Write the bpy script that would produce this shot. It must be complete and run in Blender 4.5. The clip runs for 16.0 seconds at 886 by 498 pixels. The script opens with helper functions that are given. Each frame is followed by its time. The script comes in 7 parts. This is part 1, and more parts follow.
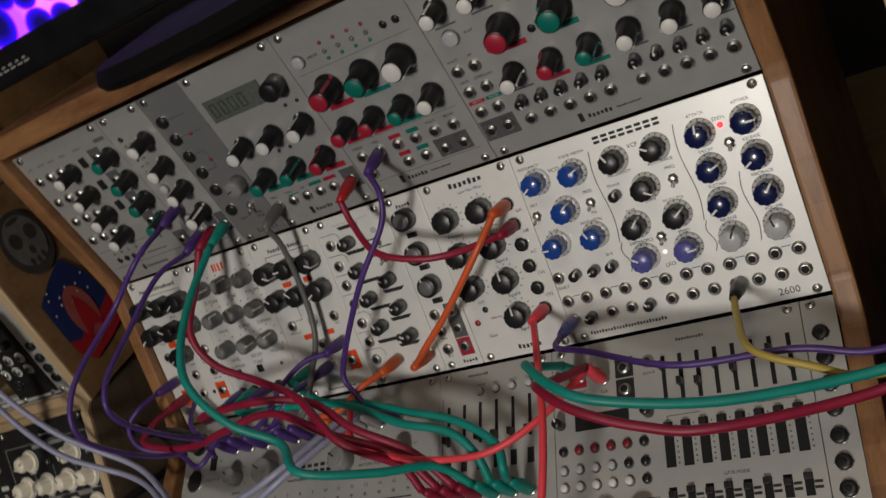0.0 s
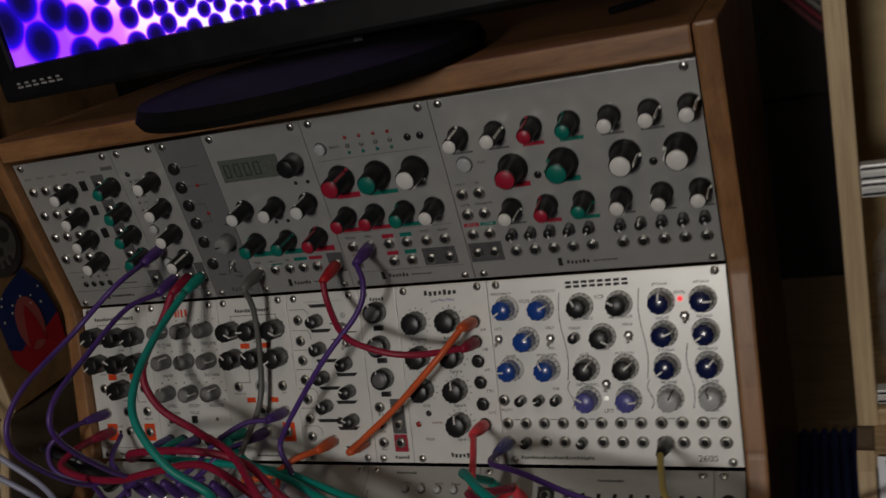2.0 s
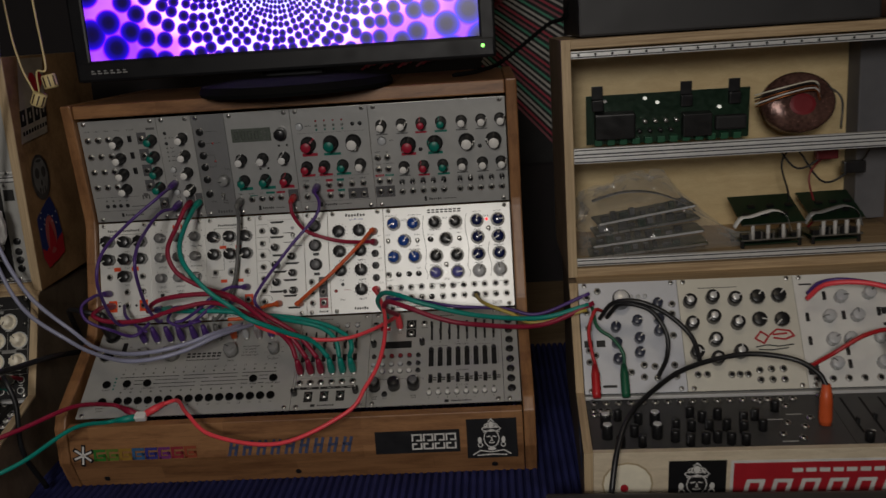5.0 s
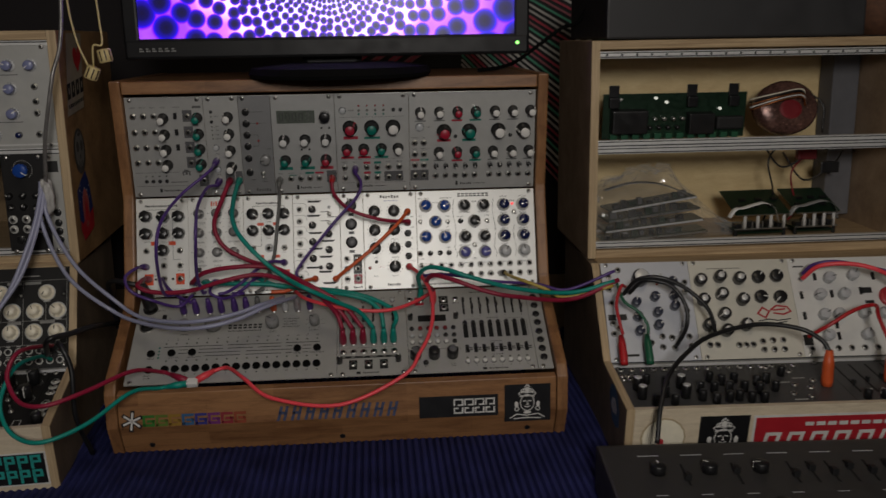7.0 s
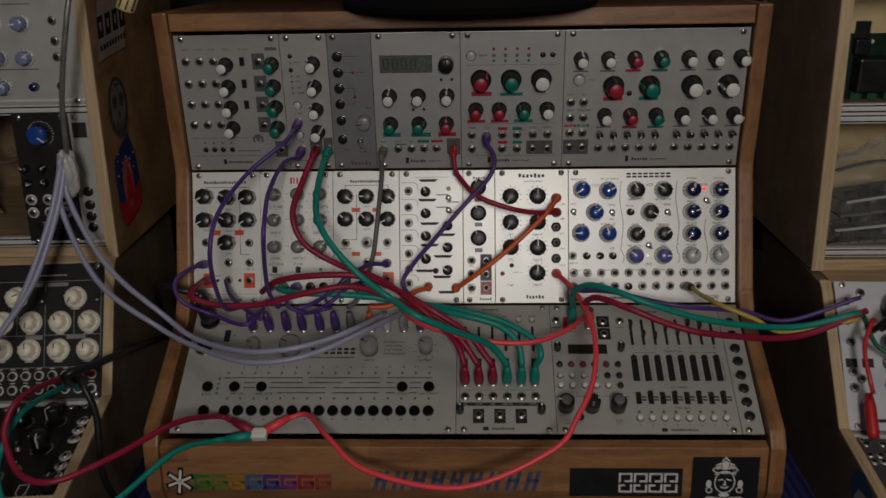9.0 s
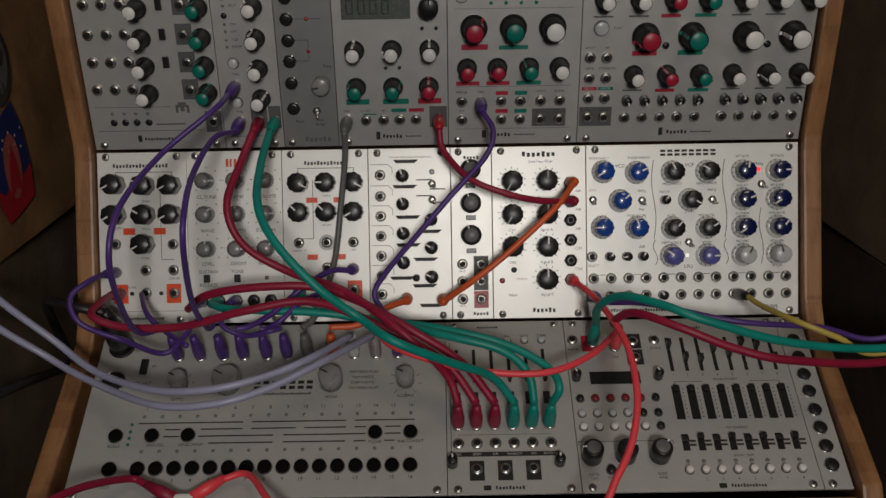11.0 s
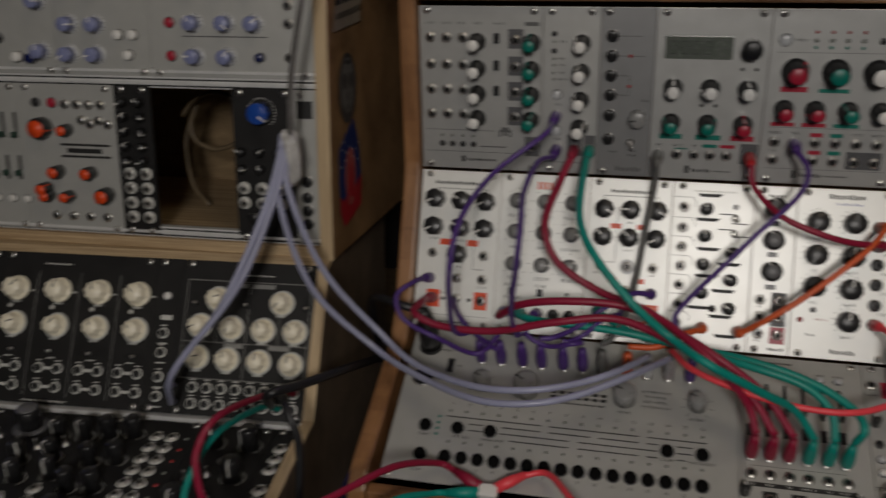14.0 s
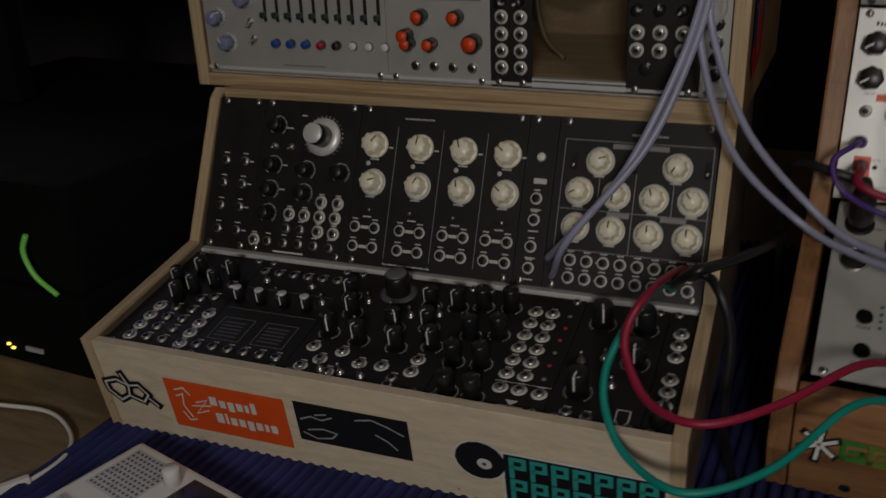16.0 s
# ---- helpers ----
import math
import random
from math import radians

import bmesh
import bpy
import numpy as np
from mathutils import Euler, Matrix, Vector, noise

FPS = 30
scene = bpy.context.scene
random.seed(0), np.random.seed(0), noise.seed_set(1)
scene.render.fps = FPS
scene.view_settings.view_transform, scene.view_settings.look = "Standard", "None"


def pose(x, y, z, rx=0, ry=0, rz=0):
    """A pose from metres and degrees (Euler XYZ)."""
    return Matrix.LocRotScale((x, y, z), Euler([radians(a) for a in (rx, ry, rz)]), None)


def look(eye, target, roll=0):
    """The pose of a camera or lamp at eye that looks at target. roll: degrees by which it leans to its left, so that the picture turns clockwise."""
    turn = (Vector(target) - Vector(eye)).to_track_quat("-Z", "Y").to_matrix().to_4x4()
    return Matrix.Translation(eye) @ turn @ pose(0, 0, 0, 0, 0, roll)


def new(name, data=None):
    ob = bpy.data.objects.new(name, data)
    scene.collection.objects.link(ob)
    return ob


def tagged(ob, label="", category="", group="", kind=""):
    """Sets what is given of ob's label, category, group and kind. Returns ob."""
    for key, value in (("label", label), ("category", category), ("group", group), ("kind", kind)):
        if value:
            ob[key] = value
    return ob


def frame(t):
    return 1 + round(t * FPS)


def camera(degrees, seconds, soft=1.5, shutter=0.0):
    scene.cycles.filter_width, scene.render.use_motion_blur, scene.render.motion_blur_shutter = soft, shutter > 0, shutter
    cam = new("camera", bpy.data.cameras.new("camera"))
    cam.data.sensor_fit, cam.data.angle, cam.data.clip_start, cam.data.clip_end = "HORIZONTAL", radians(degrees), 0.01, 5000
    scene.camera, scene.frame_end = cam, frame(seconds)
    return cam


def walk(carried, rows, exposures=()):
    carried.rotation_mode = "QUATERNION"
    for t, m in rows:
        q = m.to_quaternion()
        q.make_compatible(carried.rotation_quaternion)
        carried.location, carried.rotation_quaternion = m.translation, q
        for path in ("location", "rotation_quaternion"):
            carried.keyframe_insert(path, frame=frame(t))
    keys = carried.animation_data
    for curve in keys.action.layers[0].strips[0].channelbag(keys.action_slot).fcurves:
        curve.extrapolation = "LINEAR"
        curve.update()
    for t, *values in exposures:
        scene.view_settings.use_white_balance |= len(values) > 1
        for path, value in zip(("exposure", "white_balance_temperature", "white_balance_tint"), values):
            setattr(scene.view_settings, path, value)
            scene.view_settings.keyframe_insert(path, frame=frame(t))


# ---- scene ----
cam = camera(51.6, 16.0, shutter=0.5)
PATH = [
    (0, (0.345, -0.342, 1.233), (-0.652, 1.214, 0.469), -29.8),
    (0.5, (0.352, -0.33, 1.247), (-0.643, 1.218, 0.463), -33.8),
    (1, (0.34, -0.311, 1.249), (-0.61, 1.237, 0.412), -32.0),
    (1.5, (0.342, -0.32, 1.26), (-0.578, 1.277, 0.482), -25.7),
    (2, (0.33, -0.394, 1.264), (-0.464, 1.331, 0.636), -13.2),
    (2.5, (0.3, -0.483, 1.259), (-0.346, 1.319, 0.678), -9.0),
    (3, (0.242, -0.586, 1.256), (-0.248, 1.266, 0.68), -7.6),
    (3.5, (0.189, -0.711, 1.259), (-0.083, 1.195, 0.719), -4.3),
    (4, (0.189, -0.81, 1.251), (0.021, 1.119, 0.751), -2.8),
    (4.5, (0.239, -0.906, 1.257), (0.051, 1.021, 0.756), -3.3),
    (4.7, (0.255, -0.937, 1.26), (0.085, 0.994, 0.768), -3.6),
    (6.8, (0.061, -1.072, 1.241), (0.211, 0.873, 0.799), -0.8),
    (7, (0.049, -1.062, 1.24), (0.194, 0.881, 0.789), -0.9),
    (7.5, (0.032, -1.002, 1.242), (0.139, 0.939, 0.771), -1.4),
    (8, (0.024, -0.892, 1.242), (0.07, 1.043, 0.739), -1.5),
    (8.5, (0.027, -0.799, 1.249), (-0.037, 1.115, 0.673), -1.1),
    (8.7, (0.024, -0.766, 1.247), (-0.058, 1.136, 0.636), -1.1),
    (10.8, (-0.01, -0.524, 1.181), (-0.012, 1.376, 0.556), -0.8),
    (11, (-0.005, -0.525, 1.18), (-0.004, 1.376, 0.559), -0.9),
    (11.5, (-0.002, -0.528, 1.18), (0.005, 1.374, 0.564), -0.6),
    (12, (0.002, -0.53, 1.18), (-0.002, 1.376, 0.576), -0.7),
    (12.5, (-0.001, -0.533, 1.182), (-0.017, 1.379, 0.596), -0.6),
    (13, (-0.012, -0.545, 1.186), (-0.094, 1.371, 0.618), -0.6),
    (13.5, (-0.041, -0.563, 1.18), (-0.283, 1.346, 0.637), -0.4),
    (14, (-0.077, -0.579, 1.181), (-0.512, 1.297, 0.641), 0.3),
    (14.5, (-0.106, -0.597, 1.18), (-0.771, 1.202, 0.614), 1.5),
    (15, (-0.109, -0.609, 1.168), (-0.997, 1.077, 0.558), 2.3),
    (15.5, (-0.156, -0.58, 1.159), (-1.089, 1.047, 0.466), -0.1),
    (16, (-0.242, -0.543, 1.139), (-1.062, 1.109, 0.365), -2.3),
]
walk(cam, [(t, look(eye, target, roll)) for t, eye, target, roll in PATH], [(0, 0.38), (0.5, 0.03), (1, 0.08), (1.5, -0.07), (2, -0.37), (5, -0.27), (7, -0.25), (8.5, -0.35), (11, 0.05), (12.5, 0.11), (14, 0.05), (14.5, 0.03), (15, -0.30), (15.5, -0.40), (16, -0.27)])

# ---- light ----
world = bpy.data.worlds.new("room_air")
scene.world = world
world.use_nodes = True
world.node_tree.nodes["Background"].inputs[0].default_value = (0.55, 0.6, 0.8, 1)
world.node_tree.nodes["Background"].inputs[1].default_value = 0.006


def area_lamp(name, eye, target, size, watts, colour):
    d = bpy.data.lights.new(name, "AREA")
    d.shape, d.size, d.energy, d.color = "DISK", size, watts, colour
    ob = new(name, d)
    ob.matrix_world = look(eye, target)
    return ob


area_lamp("room_lamp", (0.12, -1.62, 1.50), (0.05, 0.15, 0.95), 0.26, 10.6, (1.0, 0.945, 0.89))
area_lamp("ceiling_lamp", (0.34, -0.75, 2.2), (0.1, 0.0, 0.9), 0.4, 1.7, (1.0, 0.83, 0.60))


# ---- materials ----
def material(name, colour, rough=0.5, metal=0.0, vary=0.12, scale=60.0, bump=0.0, bump_scale=400.0, emit=0.0, alpha=1.0, coat=0.0):
    m = bpy.data.materials.new(name)
    m.use_nodes = True
    nt = m.node_tree
    b = nt.nodes["Principled BSDF"]
    b.inputs["Roughness"].default_value, b.inputs["Metallic"].default_value = rough, metal
    b.inputs["Coat Weight"].default_value = coat
    tc = nt.nodes.new("ShaderNodeTexCoord")
    n1 = nt.nodes.new("ShaderNodeTexNoise")
    n1.inputs["Scale"].default_value, n1.inputs["Detail"].default_value = scale, 5
    n2 = nt.nodes.new("ShaderNodeTexNoise")
    n2.inputs["Scale"].default_value = scale * 0.13
    add = nt.nodes.new("ShaderNodeMath")
    add.operation = "ADD"
    ramp = nt.nodes.new("ShaderNodeMapRange")
    ramp.inputs[1].default_value, ramp.inputs[2].default_value = 0.7, 1.3
    ramp.inputs[3].default_value, ramp.inputs[4].default_value = 1 - vary, 1 + vary
    mul = nt.nodes.new("ShaderNodeVectorMath")
    mul.operation = "SCALE"
    mul.inputs[0].default_value = colour
    link = nt.links.new
    for n in (n1, n2):
        link(tc.outputs["Object"], n.inputs["Vector"])
    link(n1.outputs[0], add.inputs[0])
    link(n2.outputs[0], add.inputs[1])
    link(add.outputs[0], ramp.inputs[0])
    link(ramp.outputs[0], mul.inputs["Scale"])
    link(mul.outputs[0], b.inputs["Base Color"])
    rr = nt.nodes.new("ShaderNodeMapRange")
    rr.inputs[1].default_value, rr.inputs[2].default_value = 0.3, 0.7
    rr.inputs[3].default_value, rr.inputs[4].default_value = max(0.02, rough - min(0.06, vary * 0.5)), min(1, rough + min(0.06, vary * 0.5))
    link(n1.outputs[0], rr.inputs[0])
    link(rr.outputs[0], b.inputs["Roughness"])
    if bump:
        n3 = nt.nodes.new("ShaderNodeTexNoise")
        n3.inputs["Scale"].default_value = bump_scale
        bp = nt.nodes.new("ShaderNodeBump")
        bp.inputs["Strength"].default_value, bp.inputs["Distance"].default_value = bump, 0.0006
        link(tc.outputs["Object"], n3.inputs["Vector"])
        link(n3.outputs[0], bp.inputs["Height"])
        link(bp.outputs[0], b.inputs["Normal"])
    if emit:
        b.inputs["Emission Color"].default_value = (*colour, 1)
        b.inputs["Emission Strength"].default_value = emit
    if alpha < 1:
        b.inputs["Alpha"].default_value = alpha
    return m


def wood(name, dark, light, stretch, rough=0.5, ring=9.0, blocks=0.0, upright=False):
    """Streaky wood: noise drawn out along one axis over a finer grain; blocks > 0 adds glued staves of that length."""
    m = bpy.data.materials.new(name)
    m.use_nodes = True
    nt = m.node_tree
    b = nt.nodes["Principled BSDF"]
    b.inputs["Roughness"].default_value = rough
    link = nt.links.new
    tc = nt.nodes.new("ShaderNodeTexCoord")
    mp = nt.nodes.new("ShaderNodeMapping")
    mp.inputs["Scale"].default_value = stretch
    link(tc.outputs["Object"], mp.inputs[0])
    n1 = nt.nodes.new("ShaderNodeTexNoise")
    n1.inputs["Scale"].default_value, n1.inputs["Detail"].default_value, n1.inputs["Distortion"].default_value = ring, 6, 0.6
    n2 = nt.nodes.new("ShaderNodeTexNoise")
    n2.inputs["Scale"].default_value, n2.inputs["Detail"].default_value = ring * 7, 3
    link(mp.outputs[0], n1.inputs["Vector"])
    link(mp.outputs[0], n2.inputs["Vector"])
    mx = nt.nodes.new("ShaderNodeMath")
    mx.operation = "MULTIPLY_ADD"
    mx.inputs[1].default_value = 0.4
    link(n2.outputs[0], mx.inputs[0])
    link(n1.outputs[0], mx.inputs[2])
    last = mx
    if blocks:
        br = nt.nodes.new("ShaderNodeTexBrick")
        br.inputs["Scale"].default_value = 1.0
        br.inputs["Color1"].default_value, br.inputs["Color2"].default_value = (0, 0, 0, 1), (1, 1, 1, 1)
        br.inputs["Mortar"].default_value = (0.2, 0.2, 0.2, 1)
        br.inputs["Mortar Size"].default_value = 0.0004
        br.inputs["Brick Width"].default_value, br.inputs["Row Height"].default_value = blocks, 0.019
        lay = nt.nodes.new("ShaderNodeMapping")
        lay.inputs["Rotation"].default_value = (0, radians(90), 0) if upright else (radians(90), 0, 0)
        link(tc.outputs["Object"], lay.inputs[0])
        link(lay.outputs[0], br.inputs["Vector"])
        m2 = nt.nodes.new("ShaderNodeMath")
        m2.operation = "MULTIPLY_ADD"
        m2.inputs[1].default_value = 0.24
        link(br.outputs[0], m2.inputs[0])
        link(mx.outputs[0], m2.inputs[2])
        last = m2
    cr = nt.nodes.new("ShaderNodeValToRGB")
    cr.color_ramp.elements[0].position, cr.color_ramp.elements[1].position = 0.45, 1.0
    cr.color_ramp.elements[0].color, cr.color_ramp.elements[1].color = (*dark, 1), (*light, 1)
    link(last.outputs[0], cr.inputs[0])
    link(cr.outputs[0], b.inputs["Base Color"])
    bp = nt.nodes.new("ShaderNodeBump")
    bp.inputs["Strength"].default_value, bp.inputs["Distance"].default_value = 0.15, 0.0008
    link(n2.outputs[0], bp.inputs["Height"])
    link(bp.outputs[0], b.inputs["Normal"])
    return m


BAMBOO = wood("bamboo", (0.128, 0.053, 0.020), (0.315, 0.155, 0.064), (2.0, 14, 14), 0.42, 9, 0.16)
BAMBOO_UP = wood("bamboo_upright", (0.128, 0.053, 0.020), (0.315, 0.155, 0.064), (14, 2.5, 2.5), 0.42, 9, 0.045, True)
PLY = wood("birch_plywood", (0.38, 0.285, 0.175), (0.62, 0.50, 0.335), (3, 16, 16), 0.55)
PLY_EDGE = wood("plywood_edge", (0.25, 0.16, 0.08), (0.60, 0.45, 0.27), (1.5, 60, 60), 0.6, 6)
PLY_PALE = wood("pale_plywood", (0.56, 0.47, 0.34), (0.74, 0.64, 0.48), (4, 10, 16), 0.5)
SILVER = material("anodised_panel", (0.47, 0.47, 0.455), 0.38, 0.45, 0.05, 90, 0.05, 900)
GREY_PANEL = material("grey_panel", (0.27, 0.27, 0.27), 0.42, 0.5, 0.05, 90, 0.05, 900)
WHITE_PANEL = material("white_panel", (0.76, 0.76, 0.73), 0.38, 0.16, 0.04, 80, 0.06, 700)
DULL_PANEL = material("satin_panel", (0.43, 0.43, 0.41), 0.5, 0.3, 0.05, 90, 0.05, 900)
BLACK_PANEL = material("black_panel", (0.012, 0.0115, 0.0115), 0.55, 0.0, 0.25, 70)
BLACK_PANEL.node_tree.nodes["Principled BSDF"].inputs["Specular IOR Level"].default_value = 0.3
BLACK = material("black_plastic", (0.012, 0.012, 0.013), 0.36, 0.0, 0.15, 80)
FOOT_BLACK = material("foot_black", (0.004, 0.004, 0.004), 0.9, 0, 0.2, 40)
FOOT_BLACK.node_tree.nodes["Principled BSDF"].inputs["Specular IOR Level"].default_value = 0.1
BEZEL = material("bezel_black", (0.005, 0.005, 0.006), 0.45, 0, 0.2, 40)
BEZEL.node_tree.nodes["Principled BSDF"].inputs["Specular IOR Level"].default_value = 0.25
DESK_WOOD = wood("desk_wood", (0.17, 0.115, 0.062), (0.30, 0.215, 0.125), (2, 12, 12), 0.5)
PLY_YELLOW = wood("yellow_birch", (0.68, 0.51, 0.26), (0.84, 0.67, 0.37), (3, 10, 10), 0.5)
EDGE_PLY = wood("plywood_cut_edge", (0.36, 0.255, 0.145), (0.60, 0.46, 0.28), (60, 2, 2), 0.6, 6)
# case flanks: the shade of the gaps between cases is put into this plywood's colour
SHADED_PLY = wood("shaded_plywood", (0.10, 0.072, 0.048), (0.19, 0.14, 0.095), (14, 3, 3), 0.6)
FLANK_WOOD = wood("brown_plywood", (0.17, 0.092, 0.038), (0.36, 0.215, 0.10), (14, 3, 3), 0.55)
TAWNY_PLY = wood("tawny_plywood", (0.22, 0.150, 0.095), (0.37, 0.27, 0.18), (14, 3, 3), 0.55)
# plywood back of the deep case, browned to carry the shade inside its empty bay
SHADED_BACK = wood("brown_hardboard", (0.13, 0.085, 0.04), (0.24, 0.165, 0.085), (3, 8, 8), 0.6)
BLACK_MATT = material("black_matt", (0.010, 0.010, 0.011), 0.7, 0.0, 0.2, 40)
WALL = material("wall_paint", (0.020, 0.017, 0.019), 0.9, 0, 0.1, 4)


# ---- building blocks ----
def part(name, bm, mat, parent=None, label="", at=None):
    me = bpy.data.meshes.new(name)
    bm.to_mesh(me)
    bm.free()
    me.materials.append(mat)
    return piece(name, me, parent, label, at)


def piece(name, me, parent=None, label="", at=None):
    ob = new(name, me)
    if parent is not None:
        ob.parent = parent
    if at is not None:
        ob.matrix_basis = at
    if label:
        ob["label"] = label
    return ob


def smooth(bm, angle=35):
    for f in bm.faces:
        f.smooth = True
    for e in bm.edges:
        if len(e.link_faces) != 2 or e.calc_face_angle(0) > radians(angle):
            e.smooth = False
    return bm


def box(bm, x0, x1, y0, y1, z0, z1, bevel=0.0):
    b = bmesh.new()
    bmesh.ops.create_cube(b, size=1, matrix=Matrix.Translation(((x0 + x1) / 2, (y0 + y1) / 2, (z0 + z1) / 2)) @ Matrix.Diagonal((x1 - x0, y1 - y0, z1 - z0, 1)))
    if bevel:
        bmesh.ops.bevel(b, geom=b.edges[:], offset=bevel, segments=2, affect="EDGES", profile=0.6)
    me = bpy.data.meshes.new("tmp")
    b.to_mesh(me)
    b.free()
    bm.from_mesh(me)
    bpy.data.meshes.remove(me)
    return bm


def block(x0, x1, y0, y1, z0, z1, bevel=0.0):
    return box(bmesh.new(), x0, x1, y0, y1, z0, z1, bevel)


def lathe(bm, profile, seg=20, flutes=0, depth=0.0, origin=(0, 0)):
    """Turns (radius, height) pairs about z. flutes: grooves round the side, to a depth as a share of the radius."""
    rings = []
    for r, h in profile:
        ring = []
        for k in range(seg):
            a = 2 * math.pi * k / seg
            rr = r * (1 - depth * (0.5 + 0.5 * math.cos(flutes * a))) if flutes else r
            ring.append(bm.verts.new((origin[0] + rr * math.cos(a), origin[1] + rr * math.sin(a), h)))
        rings.append(ring)
    for a, b in zip(rings, rings[1:]):
        for k in range(seg):
            bm.faces.new((a[k], a[(k + 1) % seg], b[(k + 1) % seg], b[k]))
    bm.faces.new(rings[-1])
    bm.faces.new(rings[0][::-1])
    return bm


def prism(bm, outline, x0, x1):
    """Sweeps an outline of (y, z) pairs along x."""
    a = [bm.verts.new((x0, y, z)) for y, z in outline]
    b = [bm.verts.new((x1, y, z)) for y, z in outline]
    bm.faces.new(a[::-1])
    bm.faces.new(b)
    for k in range(len(a)):
        j = (k + 1) % len(a)
        bm.faces.new((a[k], a[j], b[j], b[k]))
    bmesh.ops.recalc_face_normals(bm, faces=bm.faces[:])
    return bm


def rounded(bm, amount=0.0015, seg=2):
    bmesh.ops.bevel(bm, geom=bm.edges[:], offset=amount, segments=seg, affect="EDGES", profile=0.6)
    return bm


def thing(name, m, label, category, group=""):
    ob = new(name)
    ob.empty_display_size = 0.02
    ob.matrix_basis = m
    return tagged(ob, label, category, group)


def slope(bottom, top, x0):
    """The pose of a sloping panel: x along the case, y up the slope from bottom to top (y, z), z out of the panel; origin at x0."""
    up = Vector((0, top[0] - bottom[0], top[1] - bottom[1])).normalized()
    right = Vector((1, 0, 0))
    out = right.cross(up)
    m = Matrix((right, up, out)).transposed().to_4x4()
    return Matrix.Translation((x0, bottom[0], bottom[1])) @ m


# ---- the room ----
DESK = 0.75
tagged(part("floor", block(-3, 3, -3, 2.2, -0.05, 0.0), material("floor_boards", (0.12, 0.08, 0.05), 0.6, 0, 0.2, 8)), kind="structure")
tagged(part("ceiling", block(-3, 3, -3, 2.2, 2.5, 2.55), material("ceiling_paint", (0.6, 0.58, 0.55), 0.9, 0, 0.05, 5)), kind="structure")
tagged(part("wall_north", block(-3, 3, 0.85, 0.95, 0, 2.5), WALL), kind="structure")
tagged(part("wall_south", block(-3, 3, -3.1, -3.0, 0, 2.5), WALL), kind="structure")
tagged(part("wall_west", block(-3.1, -3.0, -3, 2.2, 0, 2.5), WALL), kind="structure")
tagged(part("wall_east", block(3.0, 3.1, -3, 2.2, 0, 2.5), WALL), kind="structure")

# ---- desk ----
desk = thing("desk", pose(0, 0, 0), "long wooden desk under a dark blue ribbed cloth", "desk")
part("desktop", block(-1.9, 1.6, -0.42, 0.8, DESK - 0.04, DESK - 0.004, 0.003), DESK_WOOD, desk)
for x in (-1.85, 1.5):
    for y in (-0.38, 0.72):
        part("leg", block(x, x + 0.05, y, y + 0.05, 0, DESK - 0.04, 0.003), BLACK_MATT, desk)

# ---- the middle case ----
W = 0.26416
ROW1 = ((0.1545, 1.0395), (0.139, 1.172))
ROW2 = ((0.118, 0.9125), (0.1545, 1.0395))
ROW3 = ((-0.002, 0.8375), (0.118, 0.9125))
case = thing("synthesizer_case", pose(0, 0, 0), "bamboo synthesizer case with three curved rows of modules", "synth case")
side = [(0.0, DESK), (-0.018, 0.79), (-0.016, 0.832), (-0.008, 0.846), (0.10, 0.905), (0.113, 0.925), (0.146, 1.035), (0.147, 1.045), (0.131, 1.172), (0.128, 1.192), (0.42, 1.192), (0.42, DESK)]
for x in (-W - 0.0145, W + 0.001):
    part("side_panel", rounded(prism(bmesh.new(), side, x, x + 0.0135), 0.002), BAMBOO_UP, case)
part("front_plank", rounded(prism(bmesh.new(), [(0.0, DESK + 0.001), (-0.0165, 0.79), (-0.0145, 0.832), (-0.004, 0.834), (0.006, 0.79), (0.012, DESK + 0.001)], -W, W), 0.001), BAMBOO, case)
part("top_plank", block(-W, W, 0.131, 0.419, 1.175, 1.191, 0.0015), BAMBOO, case)
part("back_panel", block(-W, W, 0.408, 0.419, DESK + 0.001, 1.174), BAMBOO, case)

# ---- small fittings ----
INK = material("black_ink", (0.012, 0.012, 0.012), 0.6)
PALE_INK = material("pale_ink", (0.55, 0.55, 0.52), 0.6)
GREY_INK = material("grey_ink", (0.10, 0.10, 0.10), 0.6)
DARK_RED = material("dark_red_button", (0.20, 0.012, 0.018), 0.45, 0, 0.1, 90)
RED = material("crimson_plastic", (0.36, 0.012, 0.035), 0.4, 0, 0.1, 90)
GREEN = material("teal_plastic", (0.0, 0.16, 0.12), 0.4, 0, 0.1, 90)
WHITE = material("white_plastic", (0.72, 0.71, 0.68), 0.4, 0, 0.05, 90)
CREAM = material("cream_plastic", (0.86, 0.80, 0.64), 0.34, 0, 0.08, 90)
BLUE = material("blue_plastic", (0.015, 0.065, 0.32), 0.25, 0, 0.1, 90, coat=0.4)
NAVY = material("navy_plastic", (0.008, 0.014, 0.075), 0.25, 0, 0.1, 90, coat=0.4)
LILAC = material("periwinkle_plastic", (0.10, 0.10, 0.34), 0.3, 0, 0.1, 90)
CLEAR_GREY = material("grey_plastic", (0.48, 0.49, 0.50), 0.3, 0, 0.1, 90)
SMOKE = material("smoke_grey_plastic", (0.25, 0.25, 0.245), 0.3, 0, 0.1, 90)
CLEAR_DIAL = material("clear_dial_plastic", (0.62, 0.62, 0.60), 0.25, 0, 0.05, 90)
FAINT_INK = material("faint_ink", (0.22, 0.22, 0.21), 0.6)
MID_GREY = material("mid_grey_plastic", (0.13, 0.13, 0.135), 0.4, 0, 0.1, 90)
